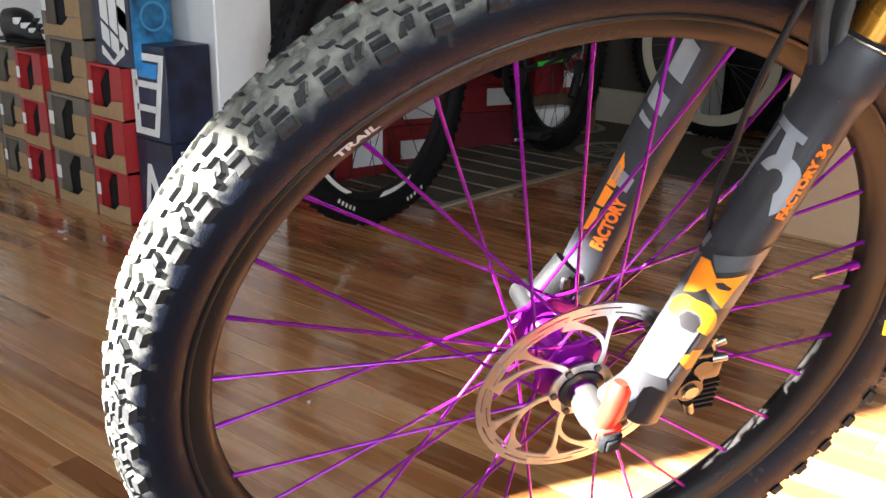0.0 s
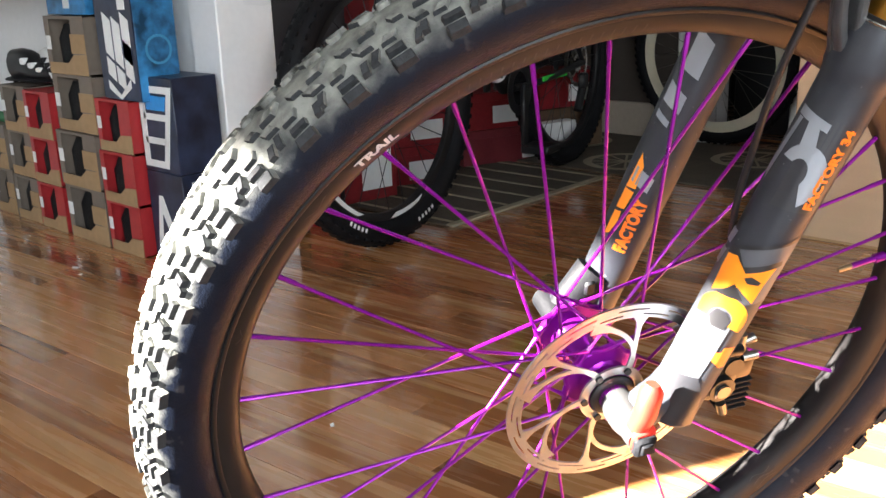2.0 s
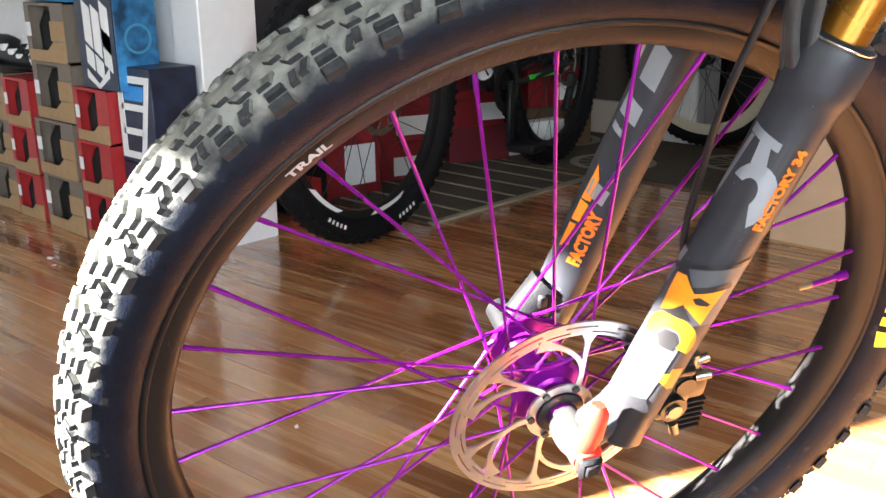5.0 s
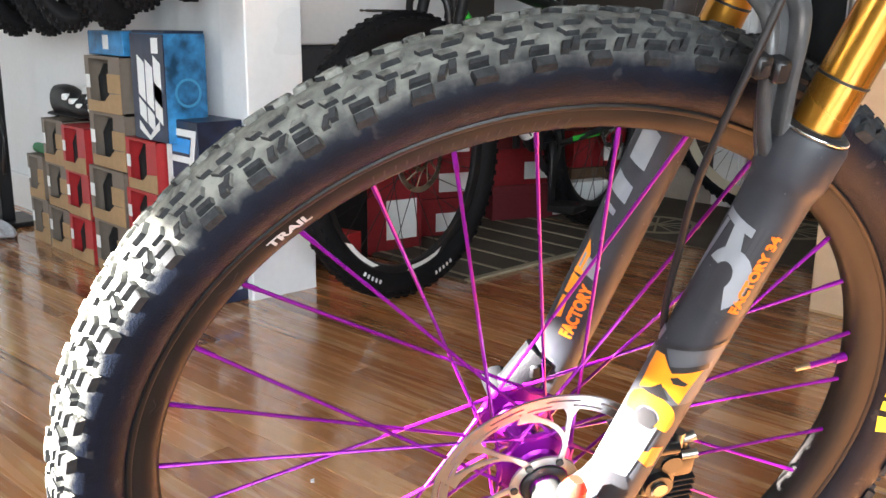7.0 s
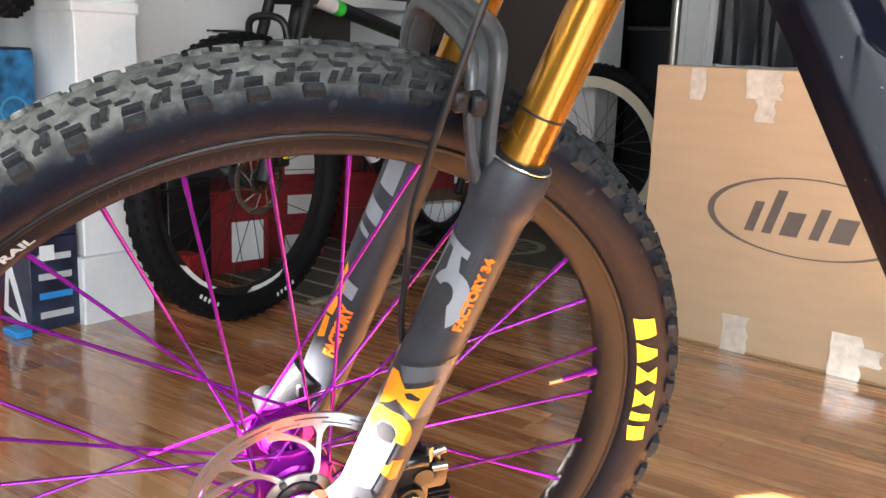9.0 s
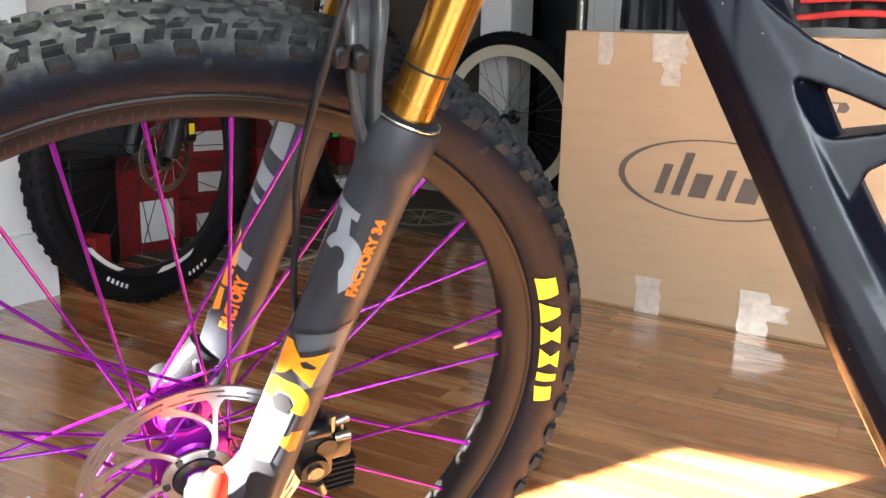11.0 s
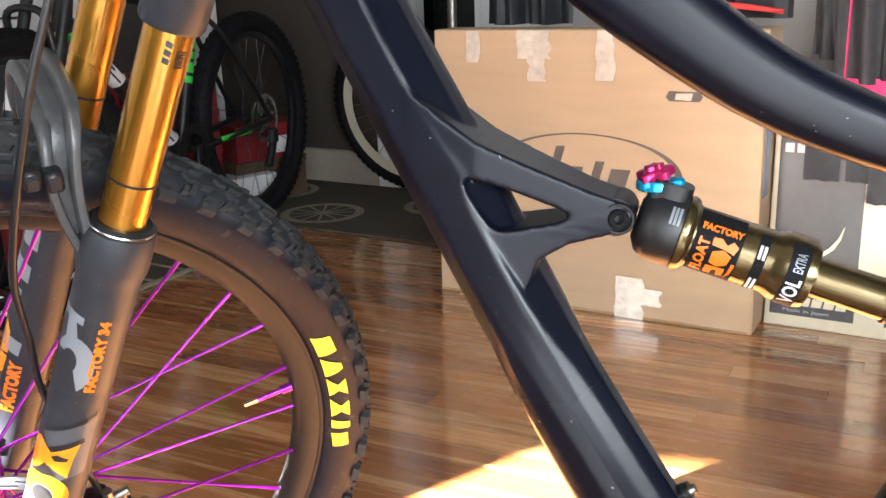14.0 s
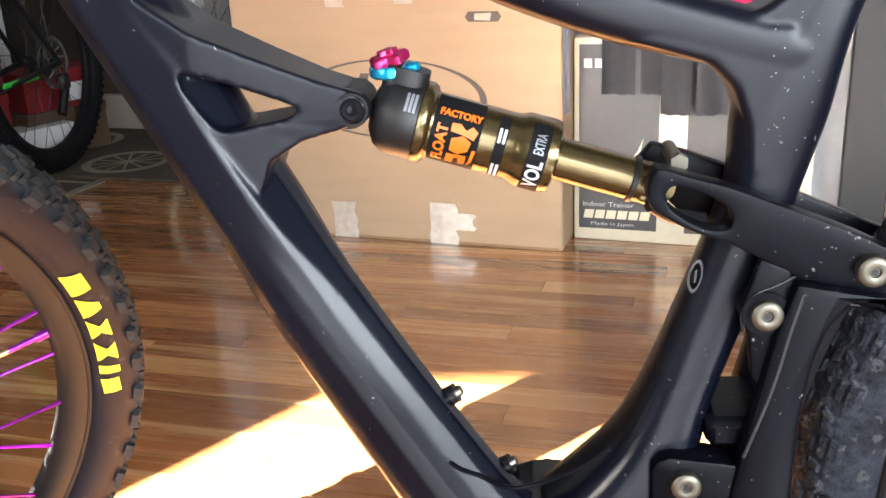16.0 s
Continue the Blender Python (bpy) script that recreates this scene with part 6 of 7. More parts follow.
def plastic_bag():
    """A small crumpled bag, dented at random."""
    r2, bm = random.Random(17), bmesh.new()
    bmesh.ops.create_icosphere(bm, subdivisions=3, radius=1.0)
    waves = [(Vector((r2.uniform(-4, 4), r2.uniform(-4, 4), r2.uniform(-4, 4))), r2.uniform(0, 6.28), r2.uniform(0.05, 0.12)) for _ in range(9)]
    for v in bm.verts:
        k = 1.0 + sum(a * math.sin(w.dot(v.co) + ph) for w, ph, a in waves)
        v.co = Vector((v.co.x * 0.065 * k, v.co.y * 0.045 * k, max(0.0, 0.026 + v.co.z * 0.030 * k)))
    return bm


t = thing("plastic_bag", pose(-2.52, 0.40, 0.0005), "small crumpled pale grey plastic bag on the floor", "bag")
part("bag_film", plastic_bag(), material("pale_grey_film", (0.45, 0.47, 0.50), 0.25, vary=0.2, coat=0.4), t, "", None, 12)

# White cabinets along the rear left side.
t = thing("wall_cabinet", pose(-1.93, 0.84, 0.59), "white cabinet with a slim steel handle", "cabinet")
part("body", box(-0.4, 0, 0, 0.9, 0, 0.9, 0.002), TRIMWHITE, t)
door = part("door", box(0.001, 0.02, 0.008, 0.885, 0.004, 0.89, 0.002), TRIMWHITE, t, "plain white door")
part("handle", pipe([(0.02, 0.52, 0.105), (0.042, 0.525, 0.105), (0.042, 0.66, 0.105), (0.02, 0.665, 0.105)], 0.004, 8, 3), CHROME, door, "slim steel handle")
t = thing("drawer_base", pose(-1.96, 0.84, 0), "dark grey drawer unit below the white cabinet", "cabinet")
part("carcass", box(-0.37, 0, 0, 0.9, 0, 0.588, 0.002), CHARCOAL, t)
for k in range(3):
    part("drawer", box(0.001, 0.018, 0.01, 0.885, 0.02 + 0.19 * k, 0.195 + 0.19 * k, 0.003), CHARCOAL, t, "dark grey drawer front")
t = thing("white_shelf", pose(-2.0, 1.76, 0), "white shelf unit holding red boxes", "shelf")
part("top", box(-0.3, 0.08, 0, 0.83, 0.80, 0.835, 0.002), TRIMWHITE, t)
part("side", box(-0.3, 0.06, 0.60, 0.63, 0, 0.80, 0.002), TRIMWHITE, t)
part("side", box(-0.3, 0.06, 0.0, 0.03, 0, 0.80, 0.002), TRIMWHITE, t)
part("back", box(-0.3, -0.28, 0.03, 0.83, 0, 0.80, 0), TAUPE, t)
part("board", box(-0.28, 0.05, 0.03, 0.6, 0.42, 0.445, 0.002), TAUPE, t, "brown shelf board")


def shoe_box(x, y, z, turn, w, d, h, board, group="red boxes behind the bicycle"):
    red = board is SHADERED
    t = thing("shoe_box", pose(x, y, z, 0, 0, turn), "red shoe box with a white label" if red else "plain brown box on the floor", "box", group)
    part("tray", box(0, d, 0, w, 0, h - 0.03, 0.001), board, t)
    part("lid", box(-0.003, d + 0.003, -0.003, w + 0.003, h - 0.03, h - 0.001, 0.001), board, t)
    if red:
        part("label", box(d + 0.0005, d + 0.0015, w * 0.45, w * 0.92, h * 0.15, h * 0.62, 0), PAPER, t, "white paper label")


for k in range(5):
    shoe_box(-1.86, 1.40 + 0.012 * (k % 2), 0.125 * k + 0.0005, -20, 0.24, 0.2, 0.125, SHADERED)
for k in range(4):
    shoe_box(-1.86, 1.80, 0.125 * k + 0.0005, -20, 0.26, 0.2, 0.125, SHADERED if k % 2 else material("maroon_board", (0.16, 0.02, 0.025), 0.5))
shoe_box(-1.82, 1.13, 0.0005, -10, 0.22, 0.22, 0.25, SHADERED)
shoe_box(-1.80, 2.12, 0.0005, -15, 0.3, 0.2, 0.16, SHADEKRAFT)
shoe_box(-1.80, 2.14, 0.161, -18, 0.28, 0.2, 0.13, SHADERED)
t = thing("white_carton", pose(-1.70, 1.98, 0.0, 0, 0, -15), "white box on the floor behind the bicycle", "box")
part("carton", box(0, 0.12, 0, 0.24, 0.0125, 0.12, 0.002), PAPER, t)
t = thing("red_book_box", pose(-1.52, 0.93, 0, 0, 0, 12), "small red box on the floor", "box")
part("carton", box(0, 0.07, 0, 0.055, 0, 0.115, 0.002), REDBOARD, t)
t = thing("black_box", pose(-1.72, 0.96, 0), "small black box beside the cabinet", "box")
part("carton", box(0, 0.16, 0, 0.14, 0, 0.27, 0.003), PLASTICBLACK, t)
part("lid", box(-0.002, 0.162, -0.002, 0.142, 0.27, 0.30, 0.003), PLASTICBLACK, t, "black box lid")


def plain_wheel(t, m, prefix, big, fat, rim_mat, spoke_mat, rotor_side=None, marks=True):
    """A bicycle wheel as parts of a bicycle or a thing of its own."""
    prof = [(big + fat * math.cos(w), fat * math.sin(w)) for w in np.linspace(radians(-155), radians(155), 16)]
    ty = part(prefix + "tyre", lathe(prof, 96), DARKRUBBER, t, "black rubber tyre", m)
    bm = bmesh.new()
    for i in range(72):
        for s in (-1, 1):
            a = 2 * math.pi * (i + 0.5 * (s > 0)) / 72
            for lat, rr in ((fat * 0.35, fat * 0.93), (fat * 0.85, fat * 0.5)):
                b = box(-0.006, 0.006, -0.0045, 0.0045, -0.003, 0.0022, 0)
                b.transform(Matrix.Translation(((big + rr) * math.cos(a), s * lat, (big + rr) * math.sin(a))) @ Matrix.Rotation(-a + math.pi / 2, 4, "Y"))
                add(bm, b)
    part("tread", bm, DARKRUBBER, ty)
    inner = big - fat * 0.9
    rm_ = part(prefix + "rim", lathe([(inner - 0.02, 0.0), (inner - 0.018, 0.008), (inner - 0.004, 0.0125), (inner + 0.004, 0.0125), (inner + 0.004, -0.0125), (inner - 0.004, -0.0125), (inner - 0.018, -0.008)], 96, True), rim_mat, t, "", m)
    if marks:
        for s, out in ((-1, 0.0), (1, 0.0)):
            for a_mid in (-60, 250):
                def place(u, v, s=s, a_mid=a_mid):
                    a = radians(a_mid) + u / big
                    return ((big - fat * 0.15 + v) * math.cos(a), s * (fat * 0.995 + 0.0008), (big - fat * 0.15 + v) * math.sin(a))
                decal("sidewall_mark", bars(5, 0.008, 0.010, 0.007, 0, -0.035, -0.005), place, PAPER, ty, "white printed bars")

                def rplace(u, v, s=s, a_mid=a_mid):
                    a = radians(a_mid + 8) + u / inner
                    return ((inner - 0.008 + v) * math.cos(a), s * 0.0135, (inner - 0.008 + v) * math.sin(a))
                decal("rim_mark", shapes([(-0.07, -0.005), (0.05, -0.007), (0.07, 0.005), (-0.05, 0.004)]), rplace, PAPER, rm_, "white rim decal", 0.01)
    hb = part(prefix + "hub", lathe([(0.008, -0.05), (0.012, -0.05), (0.014, -0.034), (0.026, -0.032), (0.026, -0.028), (0.014, -0.02), (0.014, 0.02), (0.026, 0.028), (0.026, 0.032), (0.014, 0.034), (0.012, 0.05), (0.008, 0.05)], 24), PLASTICBLACK, t, "", m)
    for i in range(28):
        a = 2 * math.pi * i / 28
        s = -1 if i % 2 else 1
        b = a + (1.15 if i % 4 < 2 else -1.15)
        part(prefix + "spoke", rod((0.024 * math.cos(b), 0.03 * s, 0.024 * math.sin(b)), ((inner - 0.018) * math.cos(a), 0, (inner - 0.018) * math.sin(a)), 0.0011, 6), spoke_mat, t, "", m)
    if rotor_side:
        rb, arms = bmesh.new(), []
        add(rb, lathe([(0.066, rotor_side), (0.08, rotor_side), (0.08, rotor_side + 0.002), (0.066, rotor_side + 0.002)], 48, True))
        add(rb, lathe([(0.02, rotor_side), (0.03, rotor_side), (0.03, rotor_side + 0.002), (0.02, rotor_side + 0.002)], 24, True))
        for i in range(10):
            a = 2 * math.pi * i / 10
            arms.append(sweep([(0.028 * math.cos(a), rotor_side + 0.001, 0.028 * math.sin(a), 0.003, 0.001), (0.068 * math.cos(a + 0.5), rotor_side + 0.001, 0.068 * math.sin(a + 0.5), 0.003, 0.001)], 6, (0, 1, 0)))
        disc = part(prefix + "rotor", rb, BRIGHTSTEEL, t, "steel disc rotor", m)
        for arm in arms:
            part("rotor_arm", arm, BRIGHTSTEEL, disc)


def parked_bike():
    """The black and green hardtail behind; its own plane runs from the rear axle (x 0) to the front axle (x 1.09)."""
    t = thing("parked_bicycle", pose(-1.44, 1.99, 0, 0, 0, -78.5), "black, white and green hardtail mountain bike, parked on the rug", "bicycle")
    plain_wheel(t, pose(0, 0, 0.345), "rear_", 0.312, 0.033, PLASTICBLACK, PLASTICBLACK, 0.045, False)
    plain_wheel(t, pose(1.06, 0, 0.345, 0, 0, -5.0), "front_", 0.312, 0.033, PLASTICBLACK, PLASTICBLACK, 0.045)
    tubes = {"down_tube": ((0.86, 0.70), (0.43, 0.31), 0.024, PLASTICBLACK), "top_tube": ((0.83, 0.79), (0.30, 0.70), 0.02, PLASTICBLACK), "seat_tube": ((0.43, 0.31), (0.27, 0.80), 0.018, PLASTICBLACK)}
    for name, (a, b, r, m) in tubes.items():
        tb = part(name, rod((a[0], 0, a[1]), (b[0], 0, b[1]), r, 16), m, t)
        d = Vector((b[0] - a[0], 0, b[1] - a[1]))
        for s0, s1, mm in {"down_tube": ((0.05, 0.14, GREENPAINT), (0.15, 0.42, WHITEGLOSS), (0.55, 0.9, WHITEGLOSS)), "top_tube": ((0.05, 0.25, WHITEGLOSS), (0.25, 0.32, GREENPAINT)), "seat_tube": ((0.38, 0.42, GREENPAINT), (0.44, 0.5, GREENPAINT), (0.52, 0.56, GREENPAINT), (0.58, 0.63, GREENPAINT), (0.65, 0.7, GREENPAINT))}[name]:
            p, q = Vector((a[0], 0, a[1])) + d * s0, Vector((a[0], 0, a[1])) + d * s1
            part("painted_band", sweep([(*p, r + 0.0008, (r + 0.0008)), (*q, r + 0.0008, r + 0.0008)], 16, (0, 1, 0), 2.0, False), mm, tb)
            if mm is WHITEGLOSS and s1 - s0 > 0.2:
                side = Vector((-d.z, 0, d.x)).normalized()
                for k, (f0, f1) in ((-0.45, (0.08, 0.9)), (0.1, (0.2, 0.7)), (0.55, (0.35, 0.95))):
                    at = side * r * k + Vector((0, math.sqrt(1 - k * k) * (r + 0.0012), 0))
                    part("dark_stripe", rod(p + (q - p) * f0 + at, p + (q - p) * f1 + at, 0.0028, 6), PLASTICBLACK, tb)
    for s in (-1, 1):
        part("chainstay", pipe([(0.43, s * 0.03, 0.31), (0.3, s * 0.05, 0.315), (0.0, s * 0.065, 0.345)], 0.010), PLASTICBLACK, t)
        part("seatstay", pipe([(0.29, s * 0.02, 0.70), (0.2, s * 0.05, 0.6), (0.0, s * 0.065, 0.345)], 0.008), PLASTICBLACK, t)
    part("green_stripe", box(0.12, 0.3, 0.058, 0.062, 0.315, 0.33, 0.001), GREENPAINT, t)
    part("head_tube", rod((0.865, 0, 0.67), (0.825, 0, 0.81), 0.024, 18), PLASTICBLACK, t)
    part("stem", rod((0.82, 0, 0.84), (0.90, 0, 0.87), 0.016), PLASTICBLACK, t)
    part("handlebar", pipe([(0.90, -0.34, 0.89), (0.91, -0.1, 0.875), (0.91, 0.1, 0.875), (0.90, 0.34, 0.89)], 0.011), PLASTICBLACK, t)
    part("seatpost", rod((0.28, 0, 0.76), (0.225, 0, 0.93), 0.0145), PLASTICBLACK, t)
    part("saddle", sweep(glide([(0.36, 0, 0.955, 0.012, 0.02), (0.24, 0, 0.955, 0.016, 0.035), (0.13, 0, 0.965, 0.02, 0.075)], 5), 14, (0, 1, 0)), PLASTICBLACK, t)
    fork = pose(1.06, 0, 0.345, 0, 0, -5.0)
    for s in (-1, 1):
        lg = part("fork_leg", rod((0, s * 0.062, 0.0), (-0.11, s * 0.062, 0.30), 0.019, 16), PLASTICBLACK, t, "black fork leg with white decals", fork)
        part("fork_decal", sweep([(-0.055, s * 0.062, 0.15, 0.0197, 0.0197), (-0.08, s * 0.062, 0.22, 0.0197, 0.0197)], 16, (0, 1, 0), 2, False), WHITEGLOSS, lg)
        part("stanchion", rod((-0.11, s * 0.062, 0.30), (-0.165, s * 0.062, 0.45), 0.014, 14), PLASTICBLACK, t, "", fork)
    part("fork_crown", sweep([(-0.165, y, 0.44, 0.02, 0.025) for y in (-0.075, -0.03, 0.03, 0.075)], 14, (0, 0, 1)), PLASTICBLACK, t, "", fork)
    part("fork_arch", pipe([(-0.09, -0.062, 0.29), (-0.075, -0.05, 0.375), (-0.075, 0.05, 0.375), (-0.09, 0.062, 0.29)], 0.009), PLASTICBLACK, t, "", fork)
    cr = part("crankset", lathe([(0.05, 0.045), (0.075, 0.045), (0.078, 0.05), (0.05, 0.052)], 40, True), PLASTICBLACK, t, "black chainring and cranks", pose(0.43, 0, 0.31))
    part("crank_arm", box(-0.014, 0.014, 0.055, 0.07, -0.17, 0.015, 0.004), PLASTICBLACK, cr)
    part("crank_arm", box(-0.014, 0.014, -0.07, -0.055, -0.015, 0.17, 0.004), PLASTICBLACK, cr)
    part("pedal", box(-0.045, 0.045, 0.07, 0.16, -0.185, -0.16, 0.005), PLASTICBLACK, cr)
    part("pedal", box(-0.045, 0.045, -0.16, -0.07, 0.16, 0.185, 0.005), PLASTICBLACK, cr)
    part("cassette", lathe([(0.02, 0.02), (0.055, 0.022), (0.05, 0.026), (0.045, 0.03), (0.035, 0.036), (0.02, 0.04)], 40), CHROME, t, "steel cassette", pose(0, 0, 0.345))
    part("derailleur", add(box(-0.03, 0.01, 0.05, 0.075, 0.26, 0.31, 0.006), rod((-0.01, 0.06, 0.26), (0.03, 0.06, 0.19), 0.014, 12)), PLASTICBLACK, t)
    cal = part("front_caliper", box(-0.085, -0.045, 0.035, 0.07, 0.03, 0.085, 0.005), PLASTICBLACK, t, "black disc brake caliper", fork)
    part("caliper_sticker", box(-0.075, -0.058, 0.070, 0.0715, 0.05, 0.075, 0), YELLOW, cal, "yellow sticker")
    part("reflector_light", rod((0.955, -0.02, 0.60), (0.975, -0.02, 0.60), 0.02, 12), PLASTICBLACK, t)


parked_bike()
t = thing("loose_wheel", pose(-1.175, 2.525, 0.0), "bicycle wheel with a cream rim, leaning by the door casing", "wheel")
plain_wheel(t, pose(0, 0, 0.322, 9, 0, 0), "", 0.292, 0.024, CREAM, CHROME, None, False)
part("paper_tag", box(-0.035, 0.035, -0.01, 0.01, 0.575, 0.62, 0.003), KRAFT, t, "paper tag tied to the rim", pose(0, 0.03, 0.0))
part("rim_face", lathe([(0.232, -0.014), (0.266, -0.014), (0.266, -0.0125), (0.232, -0.0125)], 96, True), CREAM, t, "cream rim side", pose(0, 0, 0.322, 9, 0, 0))

# Rugs.
rug = thing("rug", pose(-1.9, 1.5, 0), "grey patterned rug under the parked bicycle", "rug", "rugs")
part("rug_surface", box(-0.68, 0.70, -0.36, 0.40, 0.0005, 0.007, 0.002), RUG, rug)
for k in range(7):
    part("border_stripe", box(-0.66, 0.68, -0.335 + 0.115 * k, -0.322 + 0.115 * k, 0.0068, 0.0082, 0), RUGPALE, rug)
part("edge_binding", box(0.685, 0.71, -0.36, 0.40, 0.0005, 0.009, 0.003), RUGPALE, rug, "pale bound edge")
rug = thing("rug", pose(-1.15, 2.25, 0), "brown and beige rug with a pale wheel pattern", "rug", "rugs")
part("rug_surface", box(-0.75, 0.55, -0.32, 0.32, 0.0005, 0.007, 0.002), RUG, rug)
for cx, cy in ((-0.12, -0.14), (-0.5, 0.1), (0.22, 0.12)):
    wheel_print = lathe([(0.115, 0.0), (0.145, 0.0)], 40)
    for k in range(6):
        a = math.pi * k / 6
        add(wheel_print, slab([(-0.115 * math.cos(a) - 0.004 * math.sin(a), -0.115 * math.sin(a) + 0.004 * math.cos(a)), (0.115 * math.cos(a) - 0.004 * math.sin(a), 0.115 * math.sin(a) + 0.004 * math.cos(a)),
                               (0.115 * math.cos(a) + 0.004 * math.sin(a), 0.115 * math.sin(a) - 0.004 * math.cos(a)), (-0.115 * math.cos(a) + 0.004 * math.sin(a), -0.115 * math.sin(a) - 0.004 * math.cos(a))], -0.0002, 0.0002, 0))
    part("wheel_pattern", wheel_print, RUGPALE, rug, "pale wheel-shaped pattern", Matrix.Translation((cx, cy, 0.0078)) @ pose(0, 0, 0, 90, 0, 0))

# Things beyond the doorway and behind the carton.
t = thing("dark_cupboard", pose(-1.07, 2.90, 0), "black cupboard in the unlit doorway", "cupboard")
part("carcass", box(-0.2, 0.22, 0, 0.3, 0, 0.76, 0.003), PLASTICBLACK, t)
part("top_edge", box(-0.21, 0.23, -0.005, 0.3, 0.76, 0.775, 0.002), ARCHGREY, t)


def wavy_cloth(w, h, folds, depth, seed, z0=0.0, flare=0.0, rise=0.0):
    """A hanging sheet of cloth with folds, closed behind."""
    r2 = random.Random(seed)
    n, m = 28, 12
    ph = [r2.uniform(0, 6.28) for _ in range(3)]
    bm = bmesh.new()
    for side in (0, 1):
        g = [[bm.verts.new((-w / 2 + w * i / n * (1 + flare * (1 - j / m)) - w * flare * (1 - j / m) / 2,
                            depth * (0.5 * math.sin(folds * i / n * 6.28 + ph[0]) + 0.3 * math.sin(folds * 2.3 * i / n * 6.28 + ph[1] + j * 0.2)) * (1.1 - 0.5 * j / m) + side * 0.004,
                            z0 + rise * (1 - 2 * i / n) * (1 - j / m) + h * j / m + 0.001 * math.sin(i * 0.5 + ph[2]) * (1 - j / m))) for j in range(m + 1)] for i in range(n + 1)]
        for i in range(n):
            for j in range(m):
                bm.faces.new((g[i][j], g[i + 1][j], g[i + 1][j + 1], g[i][j + 1]))
    return bm


def shorts(x, y, z, seed, w=0.118, grey=CLOTHGREY, pinkhem=True):
    t = thing("cycling_shorts", pose(x, y, z), "dark grey cycling shorts with bright pink hems on a rail" if pinkhem else "dark grey cycling shorts hung on a rail", "shorts", "clothes on the rail")
    for k, dx in enumerate((-w * 0.58, w * 0.58)):
        m = Matrix.Translation((dx, 0.004 * k, 0))
        part("leg", wavy_cloth(w, 0.26, 1.0 if pinkhem else 0.4, 0.024 if pinkhem else 0.014, seed + k, 0.070 if pinkhem else 0.0), grey, t, "", m)
        if pinkhem:
            part("hem", wavy_cloth(w * 1.06, 0.074, 1.0, 0.026, seed + k, 0.006, 0.04, 0.020 - 0.034 * k), CLOTHPINK, t, "bright pink hem band", m)
            part("piping", box(w * (0.27 if k else -0.3), w * (0.3 if k else -0.27), -0.028, -0.02, 0.08, 0.3, 0.001), CLOTHPINK, t, "", m)
    part("waist", wavy_cloth(w * 2.2, 0.16, 2.0, 0.03, seed + 5, 0.36 if pinkhem else 0.25), grey, t)


shorts(0.535, 1.62, 0.472, 3)
shorts(0.435, 1.66, 0.335, 31, 0.070, CLOTHGREY, False)
shorts(0.555, 1.63, 0.300, 45, 0.062, CLOTHGREY, False)
t = thing("clothes_rail", pose(0.55, 1.66, 0), "steel clothes rail behind the carton", "rail")
part("bar", rod((-1.1, 0, 0.98), (0.75, 0, 0.98), 0.012), CHROME, t)
part("post", rod((0.72, 0, 0.98), (0.72, 0, 0.0), 0.012), CHROME, t)
part("post", rod((-1.08, 0.09, 0.98), (-1.08, 0.09, 0.0), 0.012), CHROME, t)
t = thing("jacket", pose(-0.305, 1.72, 0.655), "black nylon jacket hung over the carton", "jacket")
part("body", wavy_cloth(0.225, 0.33, 2.2, 0.035, 8), CLOTHBLACK, t)
t = thing("glove_bundle", pose(0.17, 1.63, 0.668), "black and red striped gloves hung in a bundle", "gloves")
part("cloth", wavy_cloth(0.30, 0.28, 2.0, 0.03, 12), CLOTHBLACK, t)
for k in range(3):
    part("red_stripe", sweep(glide([(-0.14 + 0.01 * k, -0.03, 0.018 + 0.035 * k, 0.006, 0.004), (0.0, -0.034, 0.030 + 0.03 * k, 0.007, 0.004), (0.14, -0.03, 0.014 + 0.035 * k, 0.005, 0.004)], 5), 8), CLOTHRED, t)


def trainer_box():
    t = thing("trainer_box", pose(0.297, 1.675, 0), "charcoal printed box with cream borders, standing on the floor", "box")
    part("carton", box(0, 0.50, 0, 0.16, 0, 0.455, 0.002), CREAM, t, "cream board")
    part("printed_panel", box(0.012, 0.185, -0.0015, 0, 0.028, 0.44, 0), CHARCOAL, t, "charcoal printed panel")
    part("printed_panel", box(0.245, 0.44, -0.0015, 0, 0.028, 0.44, 0), CHARCOAL, t, "charcoal printed panel")
    sw = slab([(0.086, 0.163), (0.112, 0.168), (0.134, 0.186), (0.147, 0.210), (0.153, 0.240), (0.140, 0.209), (0.125, 0.189), (0.107, 0.174)], -0.003, -0.0015, 0)
    part("swoosh_print", sw, CREAM, t, "cream curved print")
    part("mark_print", onto(bars(6, 0.021, 0.02, 0.004, 0.004, 0.022, 0.052), lambda u, v: (u, -0.0022, v), 1.0), CREAM, t, "cream printed bars")
    part("lettering", onto(fit_to(lettering("Made in Japan", 0.01), 0.04, 0.135, 0.034, 0.044), lambda u, v: (u, -0.0022, v), 1.0), PALEGREY, t, "pale Made in Japan lettering")
    part("lettering", onto(fit_to(lettering("Indoor Trainer", 0.01), 0.022, 0.135, 0.080, 0.091), lambda u, v: (u, -0.0022, v), 1.0), PALEGREY, t, "pale Indoor Trainer lettering")
    part("mark_print", onto(bars(2, 0.018, 0.02, 0.006, 0, 0.022, 0.39), lambda u, v: (u, -0.0022, v), 1.0), PALEGREY, t)


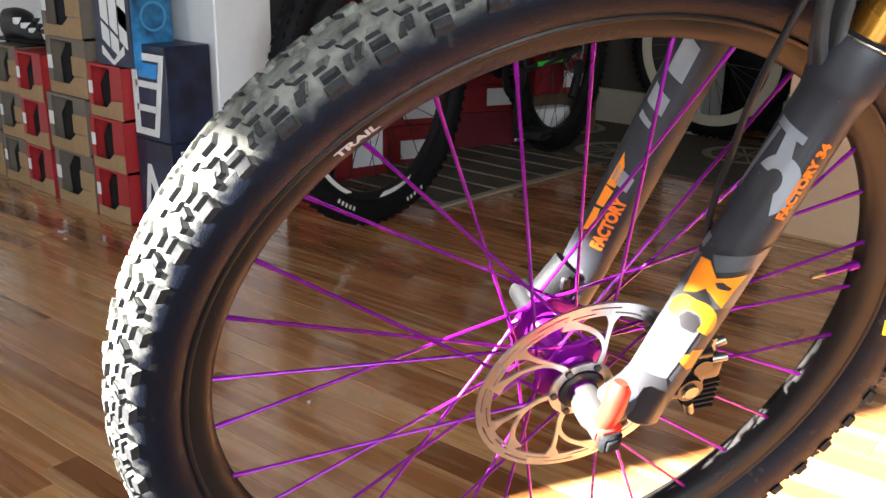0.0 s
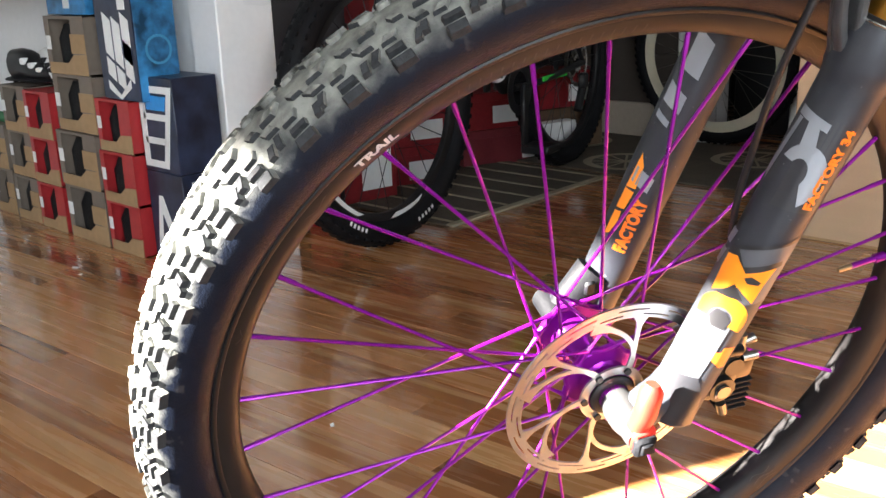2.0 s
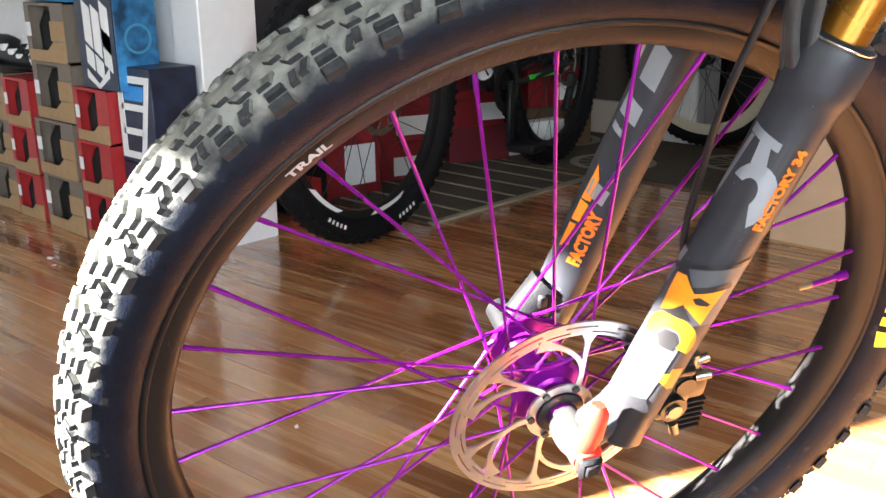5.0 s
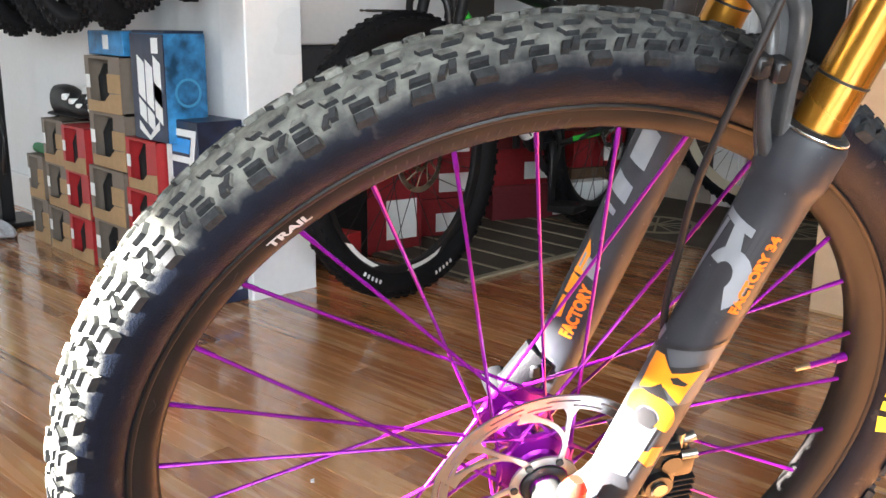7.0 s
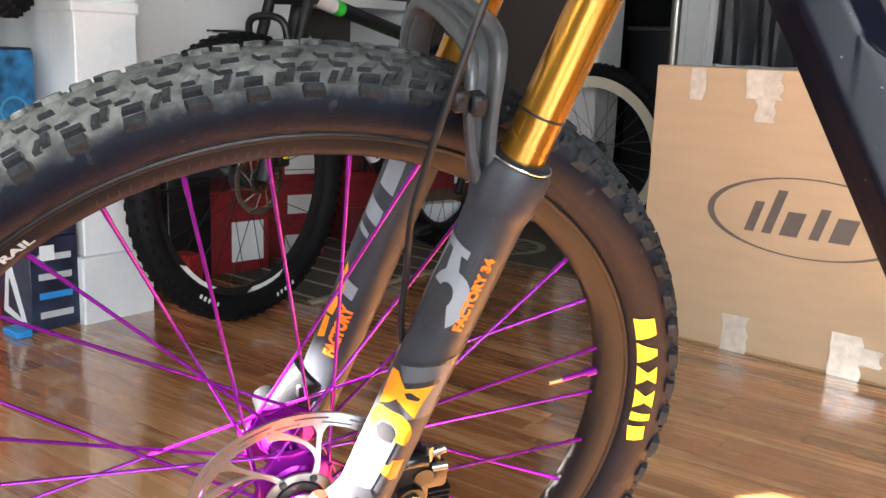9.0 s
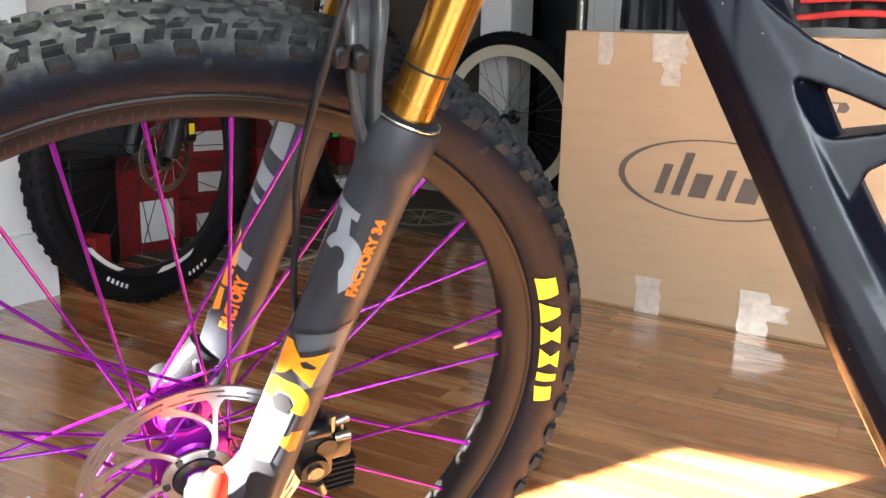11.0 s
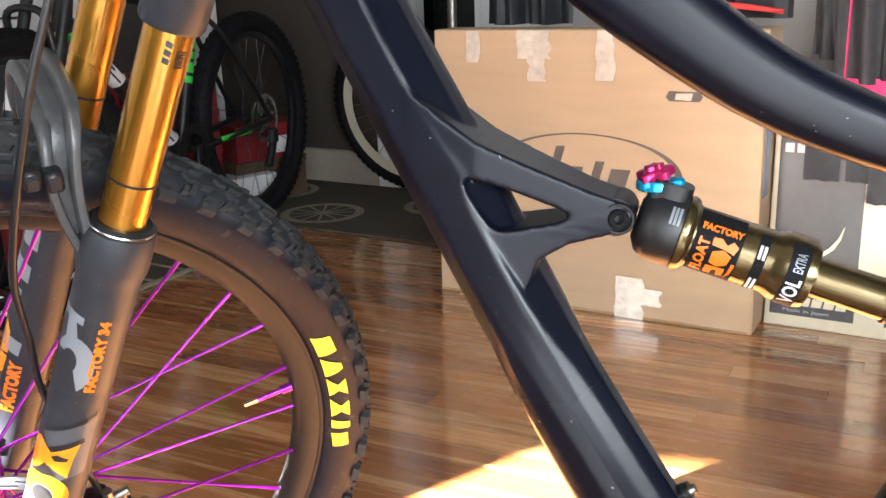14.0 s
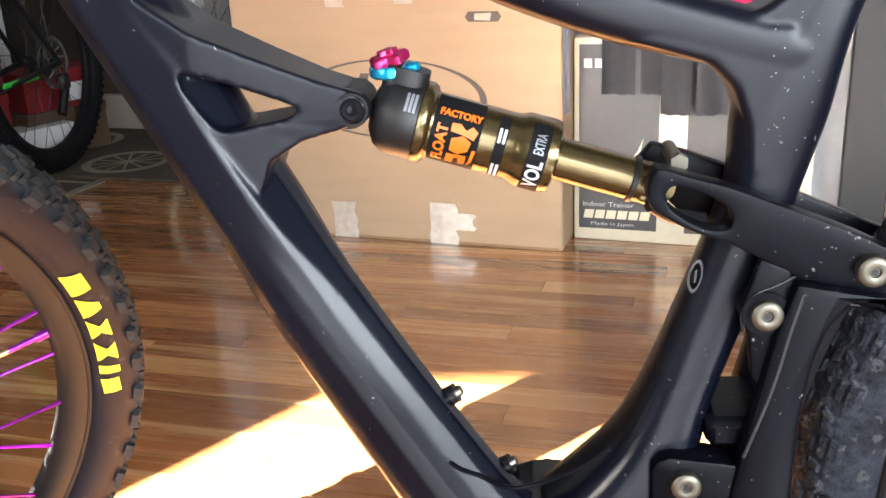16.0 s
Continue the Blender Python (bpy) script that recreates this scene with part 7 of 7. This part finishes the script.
trainer_box()
t = thing("white_display_panel", pose(0.79, 1.74, 0, -5, 0, 0), "tall white display panel leaning behind the clothes", "panel")
part("board", box(-0.05, 0.12, 0, 0.02, 0.0, 1.3, 0.003), material("pale_grey_panel_paint", (0.42, 0.43, 0.45), 0.45, vary=0.05), t)
part("grey_edge", box(-0.075, -0.05, 0.002, 0.018, 0, 1.3, 0.002), PALEGREY, t)
t = thing("black_post", pose(0.89, 1.70, 0), "black upright post of a display stand", "post")
part("post", box(-0.04, 0.05, -0.02, 0.02, 0, 1.5, 0.003), PLASTICBLACK, t)
part("foot", box(-0.08, 0.08, -0.12, 0.12, 0, 0.02, 0.003), PLASTICBLACK, t)


def paper_scrap(x, y, turn, w):
    t = thing("paper_scrap", pose(x, y, 0.0, 0, 0, turn), "small pale scrap of paper lying on the floor", "litter", "scraps on the floor")
    sheet = slab([(-w, -w * 0.4), (w * 0.8, -w * 0.5), (w, w * 0.3), (-w * 0.2, w * 0.5)], 0, 0.0012, 0)
    part("sheet", sheet, PAPER, t, "", pose(0, 0, 0.0004, 90, 0, 0))


paper_scrap(-1.683, 0.349, 20, 0.012)
paper_scrap(-0.592, 0.207, -40, 0.006)
paper_scrap(-1.62, 0.33, 70, 0.005)


# Floor boards: narrow strips, turned a little against the walls, with staggered ends.
BOARD, ROW, LAY = {}, 0.0575, Matrix.Rotation(radians(4.0), 4, "Z")
rnd = random.Random(11)
far_boards = bmesh.new()
count = 0
for row in range(-15, 48):
    y = row * ROW
    x = -2.9 + rnd.uniform(-0.6, 0.0)
    while x < 1.4:
        length = rnd.choice((0.6, 0.85, 1.1, 1.4))
        if -0.25 < y < 2.1 and count < 298:
            if length not in BOARD:
                BOARD[length] = finish(box(0.0002, length - 0.0002, 0.0002, ROW - 0.0002, -0.012, 0.0, 0.0003), WOOD, "floor_board", 20)
            ob = new("floor_board", BOARD[length])
            ob.parent = floor
            ob.matrix_basis = LAY @ Matrix.Translation((x, y, 0))
            count += 1
        else:
            strip = box(x + 0.0002, x + length - 0.0002, y + 0.0002, y + ROW - 0.0002, -0.012, 0.0, 0)
            strip.transform(LAY)
            add(far_boards, strip)
        x += length
tagged(part("floor_boards_far", far_boards, WOODFAR, floor, "same hardwood strips further off"), kind="stuff")
REST = bmesh.new()
for x0, x1, y0, y1 in ((-3.4, 2.5, -2.6, -0.72), (1.18, 2.5, -0.72, 3.6), (-3.4, -3.02, -0.72, 3.6), (-3.02, 1.18, 2.80, 3.6)):
    add(REST, box(x0, x1, y0, y1, -0.012, -0.0025, 0))
tagged(part("floor_boards_rest", REST, WOOD, floor, "same hardwood strips away from the view"), kind="stuff")
